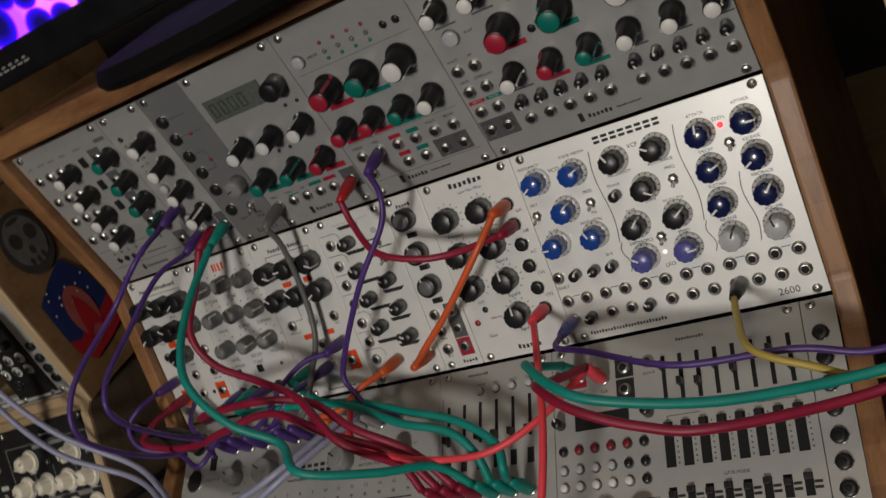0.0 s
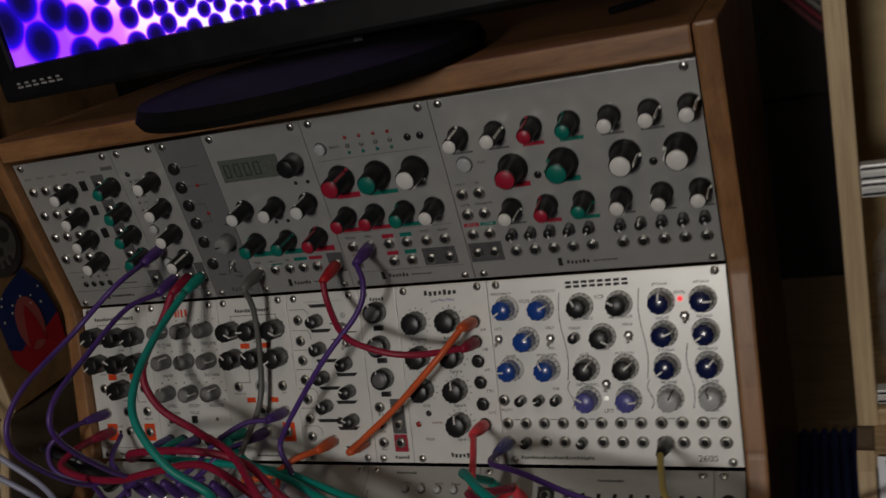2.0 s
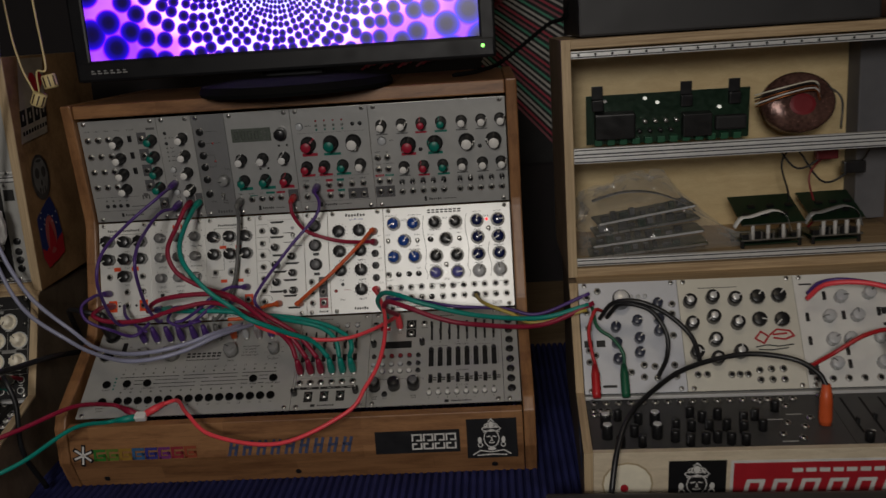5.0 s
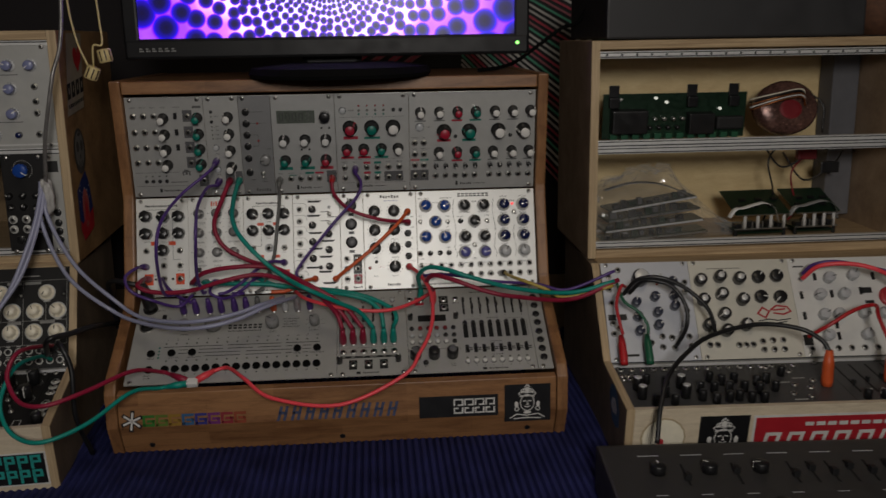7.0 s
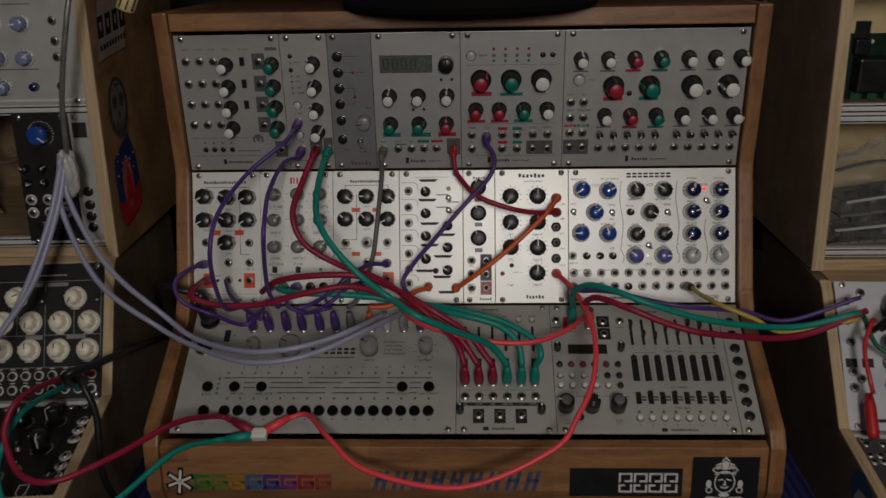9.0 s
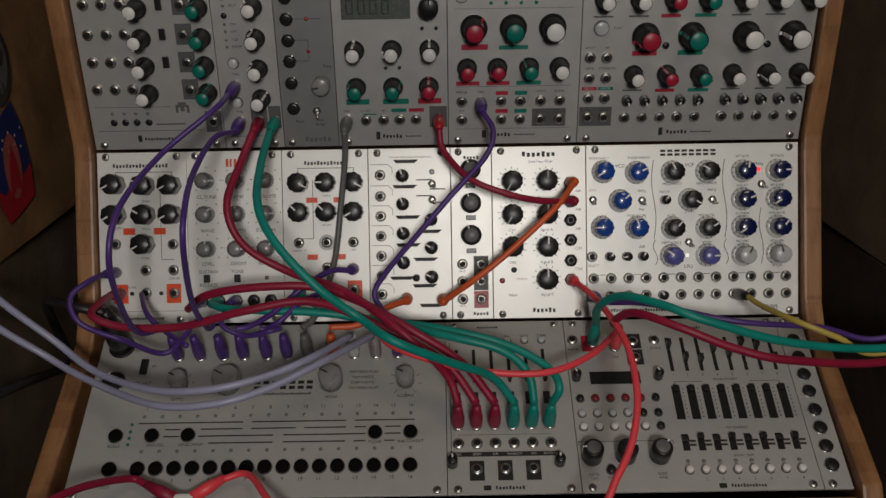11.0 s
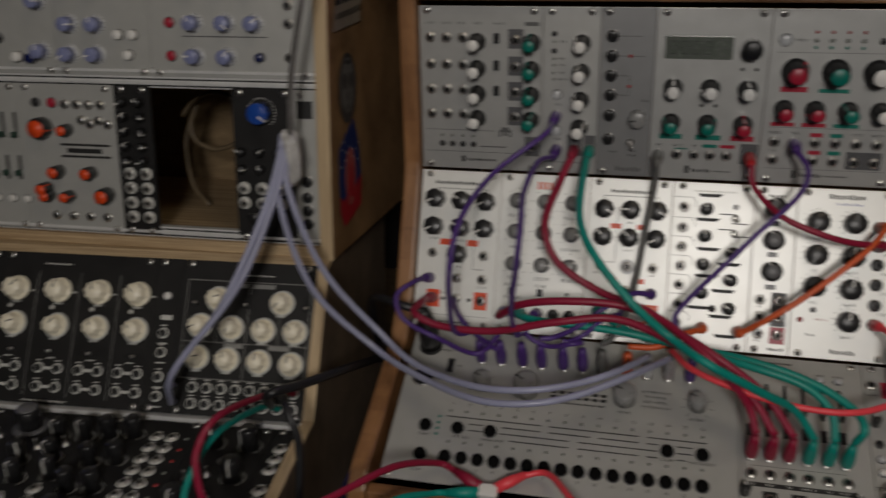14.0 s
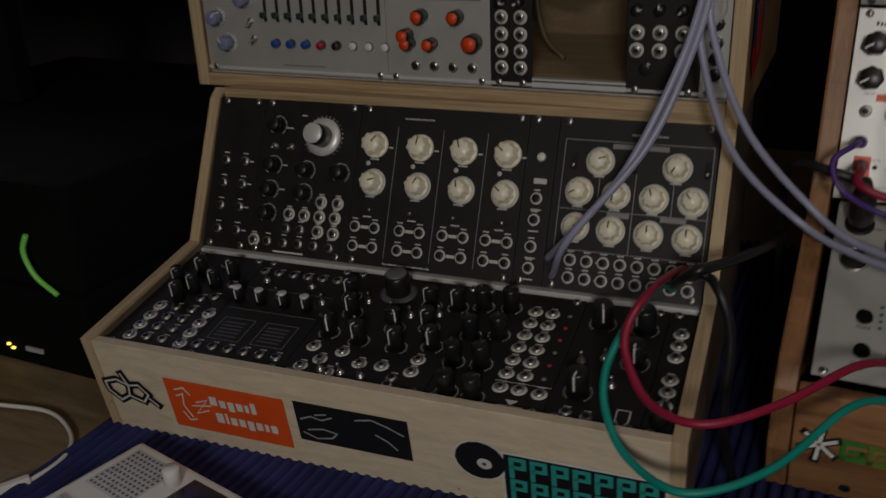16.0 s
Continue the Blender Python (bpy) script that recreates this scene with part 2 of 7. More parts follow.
PALE_BLUE = material("pale_blue_plastic", (0.20, 0.22, 0.38), 0.3, 0, 0.1, 90)
ORANGE = material("orange_plastic", (0.75, 0.07, 0.012), 0.4, 0, 0.1, 90)
STEEL = material("nickel", (0.58, 0.57, 0.54), 0.34, 1.0, 0.1, 200)
ALU = material("aluminium", (0.74, 0.74, 0.73), 0.35, 0.32, 0.06, 120)
HOLE = material("dark_hole", (0.004, 0.004, 0.004), 0.8)
LCD = material("unlit_display", (0.11, 0.125, 0.105), 0.25, 0, 0.08, 300, coat=0.5)
DARK_GREY = material("dark_grey_print", (0.085, 0.085, 0.09), 0.55)
LED_RED = material("lit_red_led", (1.0, 0.03, 0.04), 0.3, emit=1.5)
LED_WHITE = material("lit_white_led", (0.9, 0.9, 0.8), 0.3, emit=0.6)
LED_OFF = material("unlit_led", (0.16, 0.17, 0.15), 0.25)
LED_OFF_RED = material("unlit_red_led", (0.30, 0.03, 0.03), 0.25)
MM = 0.001
STORE = {}
ORIGIN = {}


def kept(key, build, mat):
    """One mesh for all pieces of a kind."""
    if key not in STORE:
        bm = bmesh.new()
        build(bm)
        me = bpy.data.meshes.new(key)
        bm.to_mesh(me)
        bm.free()
        me.materials.append(mat)
        STORE[key] = me
    return STORE[key]


def turned(profile, seg=20, flutes=0, depth=0.0):
    def build(bm):
        lathe(bm, [(r * MM, h * MM) for r, h in profile], seg, flutes, depth)
        smooth(bm)
    return build


def bar(*limits, bevel=0.0):
    def build(bm):
        box(bm, *[v * MM for v in limits], bevel=bevel * MM)
    return build


def spot(m, u, v, h=0.0, turn=0.0):
    return Matrix.Translation(((u - ORIGIN[m.name]) * MM, v * MM, h * MM)) @ Matrix.Rotation(radians(turn), 4, "Z")


def module(row, u0, u1, mat, label, height=None, base=None, screws=2, pre=None, name="synth_module", category="synth module"):
    """A panel from u0 to u1 mm along its row, with its fixing screws."""
    lo, hi = row
    tall = 1000 * math.hypot(hi[0] - lo[0], hi[1] - lo[1]) if height is None else height
    left = -W if base is None else base
    m = thing(name, (pre or Matrix()) @ slope(lo, hi, left) @ Matrix.Translation((u0 * MM, 0, 0)), label, category)
    ORIGIN[m.name] = u0
    part("panel", block(0.0002, (u1 - u0) * MM - 0.0002, 0.0012, tall * MM - 0.0012, -0.002, 0, 0.0003), mat, m)
    for u in ((u0 + 7, u1 - 7) if u1 - u0 > 30 and screws == 2 else (u0 + 6,)):
        for v in (4.6, tall - 4.6):
            s = piece("screw", kept("screw", turned([(2.8, 0), (2.8, 0.9), (2.2, 1.6)], 14), STEEL), m, "", spot(m, u, v))
            piece("cross_slot", kept("slot", lambda bm: (box(bm, -0.0016, 0.0016, -0.0003, 0.0003, 0.0014, 0.00168), box(bm, -0.0003, 0.0003, -0.0016, 0.0016, 0.0014, 0.00167)), HOLE), s, "", pose(0, 0, 0, 0, 0, u * 37 % 90))
    return m


DARK = set()


def jack(m, u, v, kind="nut"):
    if m.name in DARK:
        prints(m, [(u - 2.6, v + 5.9, u + 2.4, v + 6.8)], PALE_INK)
    if kind == "nut":
        j = piece("jack", kept("jack", turned([(4.0, 0), (4.0, 1.3), (3.6, 1.7), (3.1, 1.8), (3.0, 2.3), (2.4, 2.3)], 18, 0), STEEL), m, "", spot(m, u, v))
        piece("socket", kept("socket", turned([(2.4, 2.28), (2.3, 2.36)], 12), HOLE), j)
    elif kind == "black":
        j = piece("jack", kept("jack_black", turned([(4.6, 0), (4.6, 2.2), (4.1, 2.8), (2.0, 2.8)], 12), BLACK), m, "", spot(m, u, v))
        piece("nut", kept("ring_nut", turned([(5.2, 0), (5.2, 0.7), (4.7, 0.9)], 6), STEEL), j)
        piece("socket", kept("socket_b", turned([(1.9, 2.8), (1.85, 2.86)], 12), HOLE), j)
    elif kind == "ring":
        j = piece("jack", kept("jack_dark", turned([(3.2, 0), (3.2, 1.6), (2.7, 2.0), (1.9, 2.0)], 14), BLACK), m, "", spot(m, u, v))
        piece("printed_ring", kept("ring_print", turned([(4.6, 0), (4.6, 0.12), (3.3, 0.14)], 18), PALE_INK), j)
        piece("socket", kept("socket_d", turned([(1.8, 2.0), (1.75, 2.06)], 12), HOLE), j)
    elif kind == "disc":
        j = piece("jack", kept("jack_disc", turned([(3.5, 0), (3.5, 1.6), (2.8, 2.1), (1.9, 2.1)], 14), STEEL), m, "", spot(m, u, v))
        piece("printed_ring", kept("disc_print", turned([(5.4, 0), (5.4, 0.12), (3.5, 0.14)], 18), PALE_INK), j)
        piece("socket", kept("socket_e", turned([(1.8, 2.1), (1.75, 2.16)], 12), HOLE), j)
    return j


def cap_knob(m, u, v, colour, size=1.0, turn=0.0):
    """Black skirted knob with a coloured cap and pointer."""
    tag = "%.2f" % size
    s = size
    k = piece("knob", kept("knob_body" + tag, turned([(7.0 * s, 0.4), (7.0 * s, 1.6), (6.0 * s, 2.6), (5.3 * s, 4), (5.0 * s, 16.5 + 2 * s), (4.6 * s, 17.1 + 2 * s)], 24, 0), BLACK), m, "", spot(m, u, v, 0, turn))
    piece("cap", kept("knob_cap" + tag + colour.name, turned([(4.4 * s, 16.9 + 2 * s), (4.4 * s, 17.7 + 2 * s), (4.0 * s, 18.1 + 2 * s)], 20), colour), k)
    piece("pointer", kept("knob_line" + tag + colour.name, lambda bm: (box(bm, -0.0008 * s, 0.0008 * s, 0.0040 * s, 0.0056 * s, 0.004, 0.0183 + 0.001 * (s - 1)), box(bm, -0.0008 * s, 0.0008 * s, 0.0052 * s, 0.0071 * s, 0.0015, 0.0028)), colour), k)
    return k


def line_knob(m, u, v, mat, r=6.0, h=13.0, turn=0.0, line=None, flutes=0, skirt=None):
    """Turned knob with a pointer line over its top; skirt: the material of a wider dial under it."""
    tag = "%s_%.1f_%.1f_%d" % (mat.name, r, h, flutes)
    k = piece("knob", kept("lk" + tag, turned([(r, 0.4), (r, h - 1.2), (r * 0.9, h - 0.2), (r * 0.86, h)], 30 if flutes else 20, flutes, 0.10 if flutes else 0), mat), m, "", spot(m, u, v, 0, turn))
    ln = line or WHITE
    piece("pointer", kept("ll" + tag + ln.name, lambda bm: (box(bm, -0.0006, 0.0006, r * 0.25 * MM, r * 0.86 * MM, (h - 0.2) * MM, (h + 0.12) * MM), box(bm, -0.0006, 0.0006, r * 0.88 * MM, (r + 0.12) * MM, h * 0.35 * MM, (h - 0.3) * MM)), ln), k)
    if skirt:
        piece("dial", kept("ls%.1f" % r + skirt.name, turned([(r * 1.28, 0.3), (r * 1.26, 1.0), (r * 1.02, 1.8)], 26), skirt), k)
        def ticks(bm):
            for i in range(11):
                a = radians(-130 + 26 * i + 90)
                b2 = bmesh.new()
                box(b2, r * 1.06 * MM, r * 1.24 * MM, -0.00022, 0.00022, 0.0009, 0.0019)
                bmesh.ops.rotate(b2, verts=b2.verts[:], cent=(0, 0, 0), matrix=Matrix.Rotation(a, 3, "Z"))
                me = bpy.data.meshes.new("t")
                b2.to_mesh(me)
                b2.free()
                bm.from_mesh(me)
                bpy.data.meshes.remove(me)
        tagged(piece("dial_scale", kept("lt%.1f" % r, ticks, INK), k), kind="stuff")
    return k


def led(m, u, v, mat=None, r=1.5):
    mt = mat or LED_OFF
    return piece("led", kept("led%.1f" % r + mt.name, turned([(r, 0), (r, 0.5), (r * 0.6, 1.0)], 12), mt), m, "", spot(m, u, v))


def button(m, u, v, mat=None, r=3.6, h=2.5):
    mt = mat or CLEAR_GREY
    b = piece("button", kept("btn%.1f" % r + mt.name, turned([(r, 0), (r, h - 0.5), (r * 0.85, h)], 18), mt), m, "", spot(m, u, v))
    piece("rim", kept("rim%.1f" % r, turned([(r + 0.7, 0), (r + 0.6, 0.5), (r + 0.05, 0.5)], 18), DARK_GREY), b)
    return b


def toggle(m, u, v, lean=18):
    t = piece("toggle_switch", kept("tog_nut", turned([(3.2, 0), (3.2, 1.2), (2.2, 1.4), (2.2, 3.0), (1.6, 3.2)], 6), STEEL), m, "", spot(m, u, v))
    piece("lever", kept("tog_lever", turned([(0.8, 2.5), (1.2, 9.5), (0.9, 10.2)], 10), STEEL), t, "", pose(0, 0, 0, lean, 0, u * 13 % 40))
    return t


def fader(m, u, v0, v1, at_share, mat=None, wide=2.2):
    s = piece("fader", kept("fad%.0f_%.1f" % (v1 - v0, wide), bar(-wide / 2, wide / 2, 0, v1 - v0, 0, 0.1), HOLE), m, "", spot(m, u, v0))
    mt = mat or BLACK
    piece("fader_lever", kept("fadcap" + mt.name, bar(-1.5, 1.5, -2.4, 2.4, 0, 7, bevel=0.6), mt), s, "", pose(0, (v1 - v0) * MM * at_share, 0))
    return s


def letter_bars(u0, v0, u1, v1):
    """A line of writing as upright bars, a square mark as two flat bars."""
    high = v1 - v0
    if u1 - u0 > 2.4 * high:
        count = max(2, int((u1 - u0) / (high * 0.82)))
        pitch = (u1 - u0) / count
        return [(u0 + pitch * k, v0 + (0.0 if k % 3 else 0.12 * high), u0 + pitch * (k + 0.62), v1 - (0.22 * high if k % 4 else 0.0)) for k in range(count)]
    if u1 - u0 > 3 and high > 3.5:
        return [(u0, v0, u1 - 0.6, v0 + high * 0.38), (u0, v0 + high * 0.62, u1 - 0.6, v1)]
    return [(u0, v0, u1, v1)]


def prints(m, rects, mat, name="printing"):
    o = ORIGIN[m.name]
    fine = name in ("printing", "maker_mark", "emblem", "gate_symbol")
    bm = bmesh.new()
    if name == "maker_mark":
        rects = [r for rect in rects for r in letter_bars(*rect)]
    for u0, v0, u1, v1 in rects:
        box(bm, (u0 - o) * MM, (u1 - o) * MM, v0 * MM, v1 * MM, -0.00002, 0.00010)
        if not fine:
            part(name, bm, mat, m)
            bm = bmesh.new()
    if fine:
        tagged(part(name, bm, mat, m), kind="stuff")
    else:
        bm.free()


def text_mesh(words, size):
    cu = bpy.data.curves.new("letters", "FONT")
    cu.body, cu.size, cu.align_x, cu.align_y = words, size, "CENTER", "CENTER"
    cu.resolution_u, cu.extrude = 2, 0.00004
    ob = bpy.data.objects.new("letters", cu)
    me = bpy.data.meshes.new_from_object(ob)
    bpy.data.objects.remove(ob)
    bpy.data.curves.remove(cu)
    return me


def lettering(m, words, mat=None, size=2.6, name="lettering"):
    """Joined letters on a panel: (text, u, v) or (text, u, v, size) in mm."""
    bm = bmesh.new()
    o = ORIGIN[m.name]
    for w, u, v, *sz in words:
        me = text_mesh(w, (sz[0] if sz else size) * MM * 1.25)
        me.transform(Matrix.Translation(((u - o) * MM, v * MM, 0.00008)))
        bm.from_mesh(me)
        bpy.data.meshes.remove(me)
    return tagged(part(name, bm, mat or INK, m), kind="stuff")


def hairline(m, points, mat=None, wide=0.5, name="printed_line"):
    bm = bmesh.new()
    o = ORIGIN[m.name]
    P = [Vector((u - o, v)) for u, v in points]
    closed = len(P) > 3 and (P[0] - P[-1]).length < 0.01
    if closed:
        P.pop()
    D = [(q - p).normalized() for p, q in zip(P, P[1:] + P[:1])]
    rails = []
    for k, p in enumerate(P):
        d1 = D[k] if closed or k < len(P) - 1 else D[k - 1]
        d0 = D[k - 1] if closed or k > 0 else d1
        n0, n1 = Vector((-d0.y, d0.x)), Vector((-d1.y, d1.x))
        n = n0 + n1 if (n0 + n1).length > 0.3 else n1
        n = n.normalized() * (wide / 2) / max(0.55, n.normalized().dot(n1))
        if not closed and k in (0, len(P) - 1):
            p = p + d1 * wide / 2 * (1 if k else -1)
        rails.append([bm.verts.new(((p.x + s * n.x) * MM, (p.y + s * n.y) * MM, 0.00009)) for s in (1, -1)])
    for r0, r1 in zip(rails, rails[1:] + (rails[:1] if closed else [])):
        bm.faces.new((r0[0], r0[1], r1[1], r1[0]))
    bmesh.ops.recalc_face_normals(bm, faces=bm.faces[:])
    return part(name, bm, mat or GREY_INK, m)


random.seed(5)
ANG = lambda: random.uniform(-140, 140)

# ---- upper row ----
a = module(ROW1, 0, 98, SILVER, "silver four-channel synth module with white and teal capped knobs")
for v in (108, 87, 67, 47):
    for u in (9, 22, 35):
        jack(a, u, v)
    cap_knob(a, 46.5, v - 3, WHITE, 1.0, 150 + random.uniform(-40, 30))
    cap_knob(a, 89.5, v - 3, GREEN, 1.0, random.uniform(-60, 40))
    prints(a, [(71, v - 8, 83, v + 7)], DARK_GREY, "dark_field")
    jack(a, 77, v - 1)
    if v > 50:
        piece("slide_switch", kept("slide", bar(-2.2, 2.2, -4, 4, 0, 2.6, bevel=0.4), BLACK), a, "", spot(a, 62, v))
prints(a, [(85, 14, 97, 30)], DARK_GREY, "dark_field")
jack(a, 91, 22)
for u in (17, 25.5, 34, 43):
    led(a, u, 22, BLACK, 2.6)
    led(a, u, 29, LED_OFF, 1.2)
prints(a, [(4, 33.5, 60, 33.9), (4, 15.4, 82, 15.8), (84, 117.5, 95, 120.5), (48, 20, 70, 21)], GREY_INK)
prints(a, [(64, 29, 66, 35), (66, 33, 72, 37), (72, 29, 74, 35), (67.5, 30, 70.5, 33)], GREY_INK, "emblem")
prints(a, [(33, 7, 36, 12), (38, 8, 62, 10.5)], INK, "maker_mark")
lettering(a, [("GATE", 9, 119), ("V/OCT", 22, 119), ("MOD", 34, 119), ("FREQ", 47, 119), ("RANGE", 64, 119)], GREY_INK, 2.2)

b = module(ROW1, 98, 142, SILVER, "narrow silver synth module with four white capped knobs")
for v in (105, 83, 61, 39):
    cap_knob(b, 128, v, WHITE, 1.0, random.uniform(-60, 60))
for v in (112, 99):
    led(b, 107, v, BLACK, 2.2)
for v in (106, 93, 88, 82, 77):
    led(b, 107, v, LED_OFF, 1.1)
lettering(b, [("SPLIT", 113.5, 106), ("ENV", 113, 93), ("LFO", 113, 88), ("TAP", 113, 82), ("DRUM", 114, 77), ("TRIG", 111, 57), ("TRIG", 111, 29)], INK, 2.0)
button(b, 110, 65)
button(b, 110, 36)
for u, v in ((110, 49), (111, 22)):
    jack(b, u, v)
prints(b, [(119, 16, 131, 33), (132, 16, 141, 33)], DARK_GREY, "dark_field")
for u in (125, 137):
    jack(b, u, 22)
prints(b, [(102, 10, 136, 10.4)], GREY_INK)

c = module(ROW1, 142, 183, GREY_PANEL, "dull grey metal synth module with a column of jacks", screws=1)
for v in (111, 96, 81, 66, 50, 31):
    jack(c, 151, v, "black")
line_knob(c, 173, 49, SMOKE, 6.5, 11, 100, INK)
toggle(c, 168, 29)
for v in (96, 73):
    led(c, 165, v, LED_OFF_RED, 1.5)
hairline(c, [(156, 111), (172, 111)], INK, 0.35)
hairline(c, [(156, 96), (175, 96)], INK, 0.35)
hairline(c, [(165, 73), (165, 81), (156, 81)], INK, 0.35)
hairline(c, [(165, 73), (165, 66), (156, 66)], INK, 0.35)
lettering(c, [("Freq.", 178, 62, 2.4), ("Reset", 155, 21, 2.2), ("Freq.", 170, 22, 2.2), ("Range", 170, 18.5, 2.2)], INK)
prints(c, [(158, 5, 178, 9)], GREY_INK, "maker_mark")

d = module(ROW1, 183, 265, SILVER, "silver synth module with an unlit grey display and capped knobs")
display = piece("display", kept("lcd_glass", bar(190, 239, 95, 112, 0, 1.2, bevel=0.5), LCD), d, "unlit grey glass display", pose(-0.183, 0, 0))
LCD_INK = material("display_segment", (0.035, 0.042, 0.034), 0.3, 0, 0.1, 200)
for q in range(4):
    piece("display_digit", kept("lcd_digit", lambda bm: [box(bm, x0 * MM, x1 * MM, z0 * MM, z1 * MM, 0.0012, 0.00128) for x0, x1, z0, z1 in ((-2.6, -1.7, -5, 5), (1.7, 2.6, -5, 5), (-2.4, 2.4, 4.2, 5.0), (-2.4, 2.4, -5, -4.2))], LCD_INK), display, "", pose((196 + 8.4 * q) * MM, 103.5 * MM, 0))
for i in range(4):
    for seg in ((-3, 3, 13.4, 14.0), (-3, 3, 7.4, 8.0), (-3, 3, 1.6, 2.2), (-3.4, -2.8, 2.2, 13.4), (2.8, 3.4, 2.2, 13.4)):
        piece("segment", kept("segment%.1f%.1f" % (seg[0], seg[2]), bar(*seg, 1.2, 1.24), GREY_INK), display, "", pose((196 + 12.2 * i) * MM, 0.0958, 0))
line_knob(d, 252, 104, BLACK, 7.0, 15, 0, BLACK)
for u, t in ((198, 0), (225, 100), (252, 0)):
    cap_knob(d, u, 73, WHITE, 1.05, t)
for u, cc, t in ((198, GREEN, 60), (225, GREEN, -60), (251, RED, 0)):
    cap_knob(d, u, 46, cc, 1.05, t)
prints(d, [(190, 33, 207, 37), (217, 33, 236, 37), (202, 25, 212, 26)], GREEN, "teal_label")
prints(d, [(243, 33, 260, 37)], RED, "red_label")
for u in (190, 204, 217, 229, 241):
    jack(d, u, 21)
prints(d, [(223, 27, 234, 29.6)], GREEN, "teal_label_small")
prints(d, [(236, 27, 247, 29.6)], RED, "red_label_small")
prints(d, [(251, 15, 264, 31)], DARK_GREY, "dark_field")
jack(d, 258, 22)
lettering(d, [("TRIG", 190, 28), ("V/OCT", 204, 28), ("FM", 217, 28)], INK, 2.0)
for u, v in ((247, 88), (257, 88), (220, 60), (230, 60)):
    led(d, u, v, INK, 1.4)
prints(d, [(211, 6, 214, 12), (216, 7, 231, 10), (233, 7.6, 245, 9)], INK, "maker_mark")

e = module(ROW1, 265, 361, SILVER, "silver synth module with large red, teal and white capped knobs")
button(e, 275, 110, CLEAR_GREY, 4.2)
for i in range(4):
    led(e, 296 + 10.7 * i, 110, LED_OFF, 1.7)
    led(e, 296 + 10.7 * i, 116, LED_OFF_RED, 1.3)
    led(e, 296 + 10.7 * i, 105, GREEN, 1.3)
for u in (341, 350):
    led(e, u, 110, BLACK, 2.6)
for u, cc, t in ((284, RED, -45), (312, GREEN, 180), (340, WHITE, 215)):
    cap_knob(e, u, 87.5, cc, 1.4, t)
for u, cc, t in ((279, RED, 150), (301, RED, 120), (324, GREEN, 40), (346, WHITE, 200)):
    cap_knob(e, u, 59, cc, 1.05, t)
prints(e, [(275, 72, 294, 76), (271, 46, 288, 49), (293, 46, 310, 49)], RED, "red_label")
prints(e, [(302, 72, 323, 75), (315, 46, 333, 49)], GREEN, "teal_label")
prints(e, [(300, 38.5, 309, 41.5), (300, 25, 309, 28)], RED, "red_label_small")
prints(e, [(314, 38.5, 323, 41.5), (314, 25, 323, 28)], GREEN, "teal_label_small")
prints(e, [(327, 14.5, 352, 28)], DARK_GREY, "dark_field")
for u in (275, 289, 304, 318, 333, 347):
    jack(e, u, 34)
    if u != 289:
        jack(e, u, 20)
prints(e, [(270, 45, 355, 45.3), (270, 13, 355, 13.3), (270, 101, 355, 101.3)], GREY_INK)
lettering(e, [("FREEZE", 286, 110), ("FREEZE", 275, 41), ("TRIG", 289, 41), ("V/OCT", 333, 41), ("BLEND", 347, 41), ("IN L", 275, 27), ("OUT L", 333, 26), ("OUT R", 347, 26)], INK, 2.0)
prints(e, [(290, 6, 293, 12), (296, 7, 312, 10), (314, 7.6, 330, 9)], INK, "maker_mark")

f = module(ROW1, 361, 528, SILVER, "wide silver synth module with many capped knobs and small trimmers")
for u, cc in ((376, WHITE), (401, WHITE), (425, RED), (449, GREEN), (474, WHITE), (498, WHITE), (522, WHITE)):
    cap_knob(f, u - (1 if u > 500 else 0), 106, cc, 1.0, ANG())
for u, cc in ((407, RED), (440, GREEN), (479, WHITE), (512, WHITE)):
    cap_knob(f, u, 80, cc, 1.42, ANG())
for u, cc in ((400, WHITE), (424, RED), (448, GREEN), (472, WHITE), (497, WHITE), (520, WHITE)):
    cap_knob(f, u, 52.5, cc, 1.0, ANG())
button(f, 375, 86, CLEAR_GREY, 5.0)
for u in (422, 495):
    led(f, u, 73, BLACK, 2.6)
for v in (65, 50, 35, 21):
    for u in (368, 380):
        if v == 21:
            prints(f, [(u - 6, v - 7, u + 6, v + 7.5)], DARK_GREY, "dark_field")
        jack(f, u, v)
for u in (396, 409, 422, 435, 448, 468, 481, 494, 507, 520):
    line_knob(f, u, 34.5, BLACK, 3.0, 10, random.choice((180, 200, 150, 20, 0)))
    jack(f, u - 0.5, 20)
prints(f, [(363, 41, 374, 43.5), (417, 93, 431, 95.5), (417, 39, 431, 41.5), (398, 66, 416, 69.5)], RED, "red_label")
prints(f, [(375, 41, 386, 43.5), (441, 93, 456, 95.5), (441, 39, 456, 41.5), (431, 66, 449, 69.5)], GREEN, "teal_label")
lettering(f, [("PLAY", 387, 86), ("V/OCT", 368, 72), ("FM", 380, 72), ("GATE", 368, 57), ("STRENGTH", 381, 57), ("OUT L", 367, 26), ("OUT R", 380, 26)], INK, 2.0)
lettering(f, [("EXT IN", 368.5, 42.2), ("EXT IN", 380.5, 42.2)], PALE_INK, 1.7, "pale_lettering")
prints(f, [(u - 7, 93.5, u + 7, 94.8) for u in (376, 401, 474, 498)] + [(u - 7, 40, u + 7, 41.2) for u in (400, 472, 497, 520)], GREY_INK)
prints(f, [(422, 6, 425, 12), (428, 7, 444, 10), (446, 7.6, 462, 9)], INK, "maker_mark")

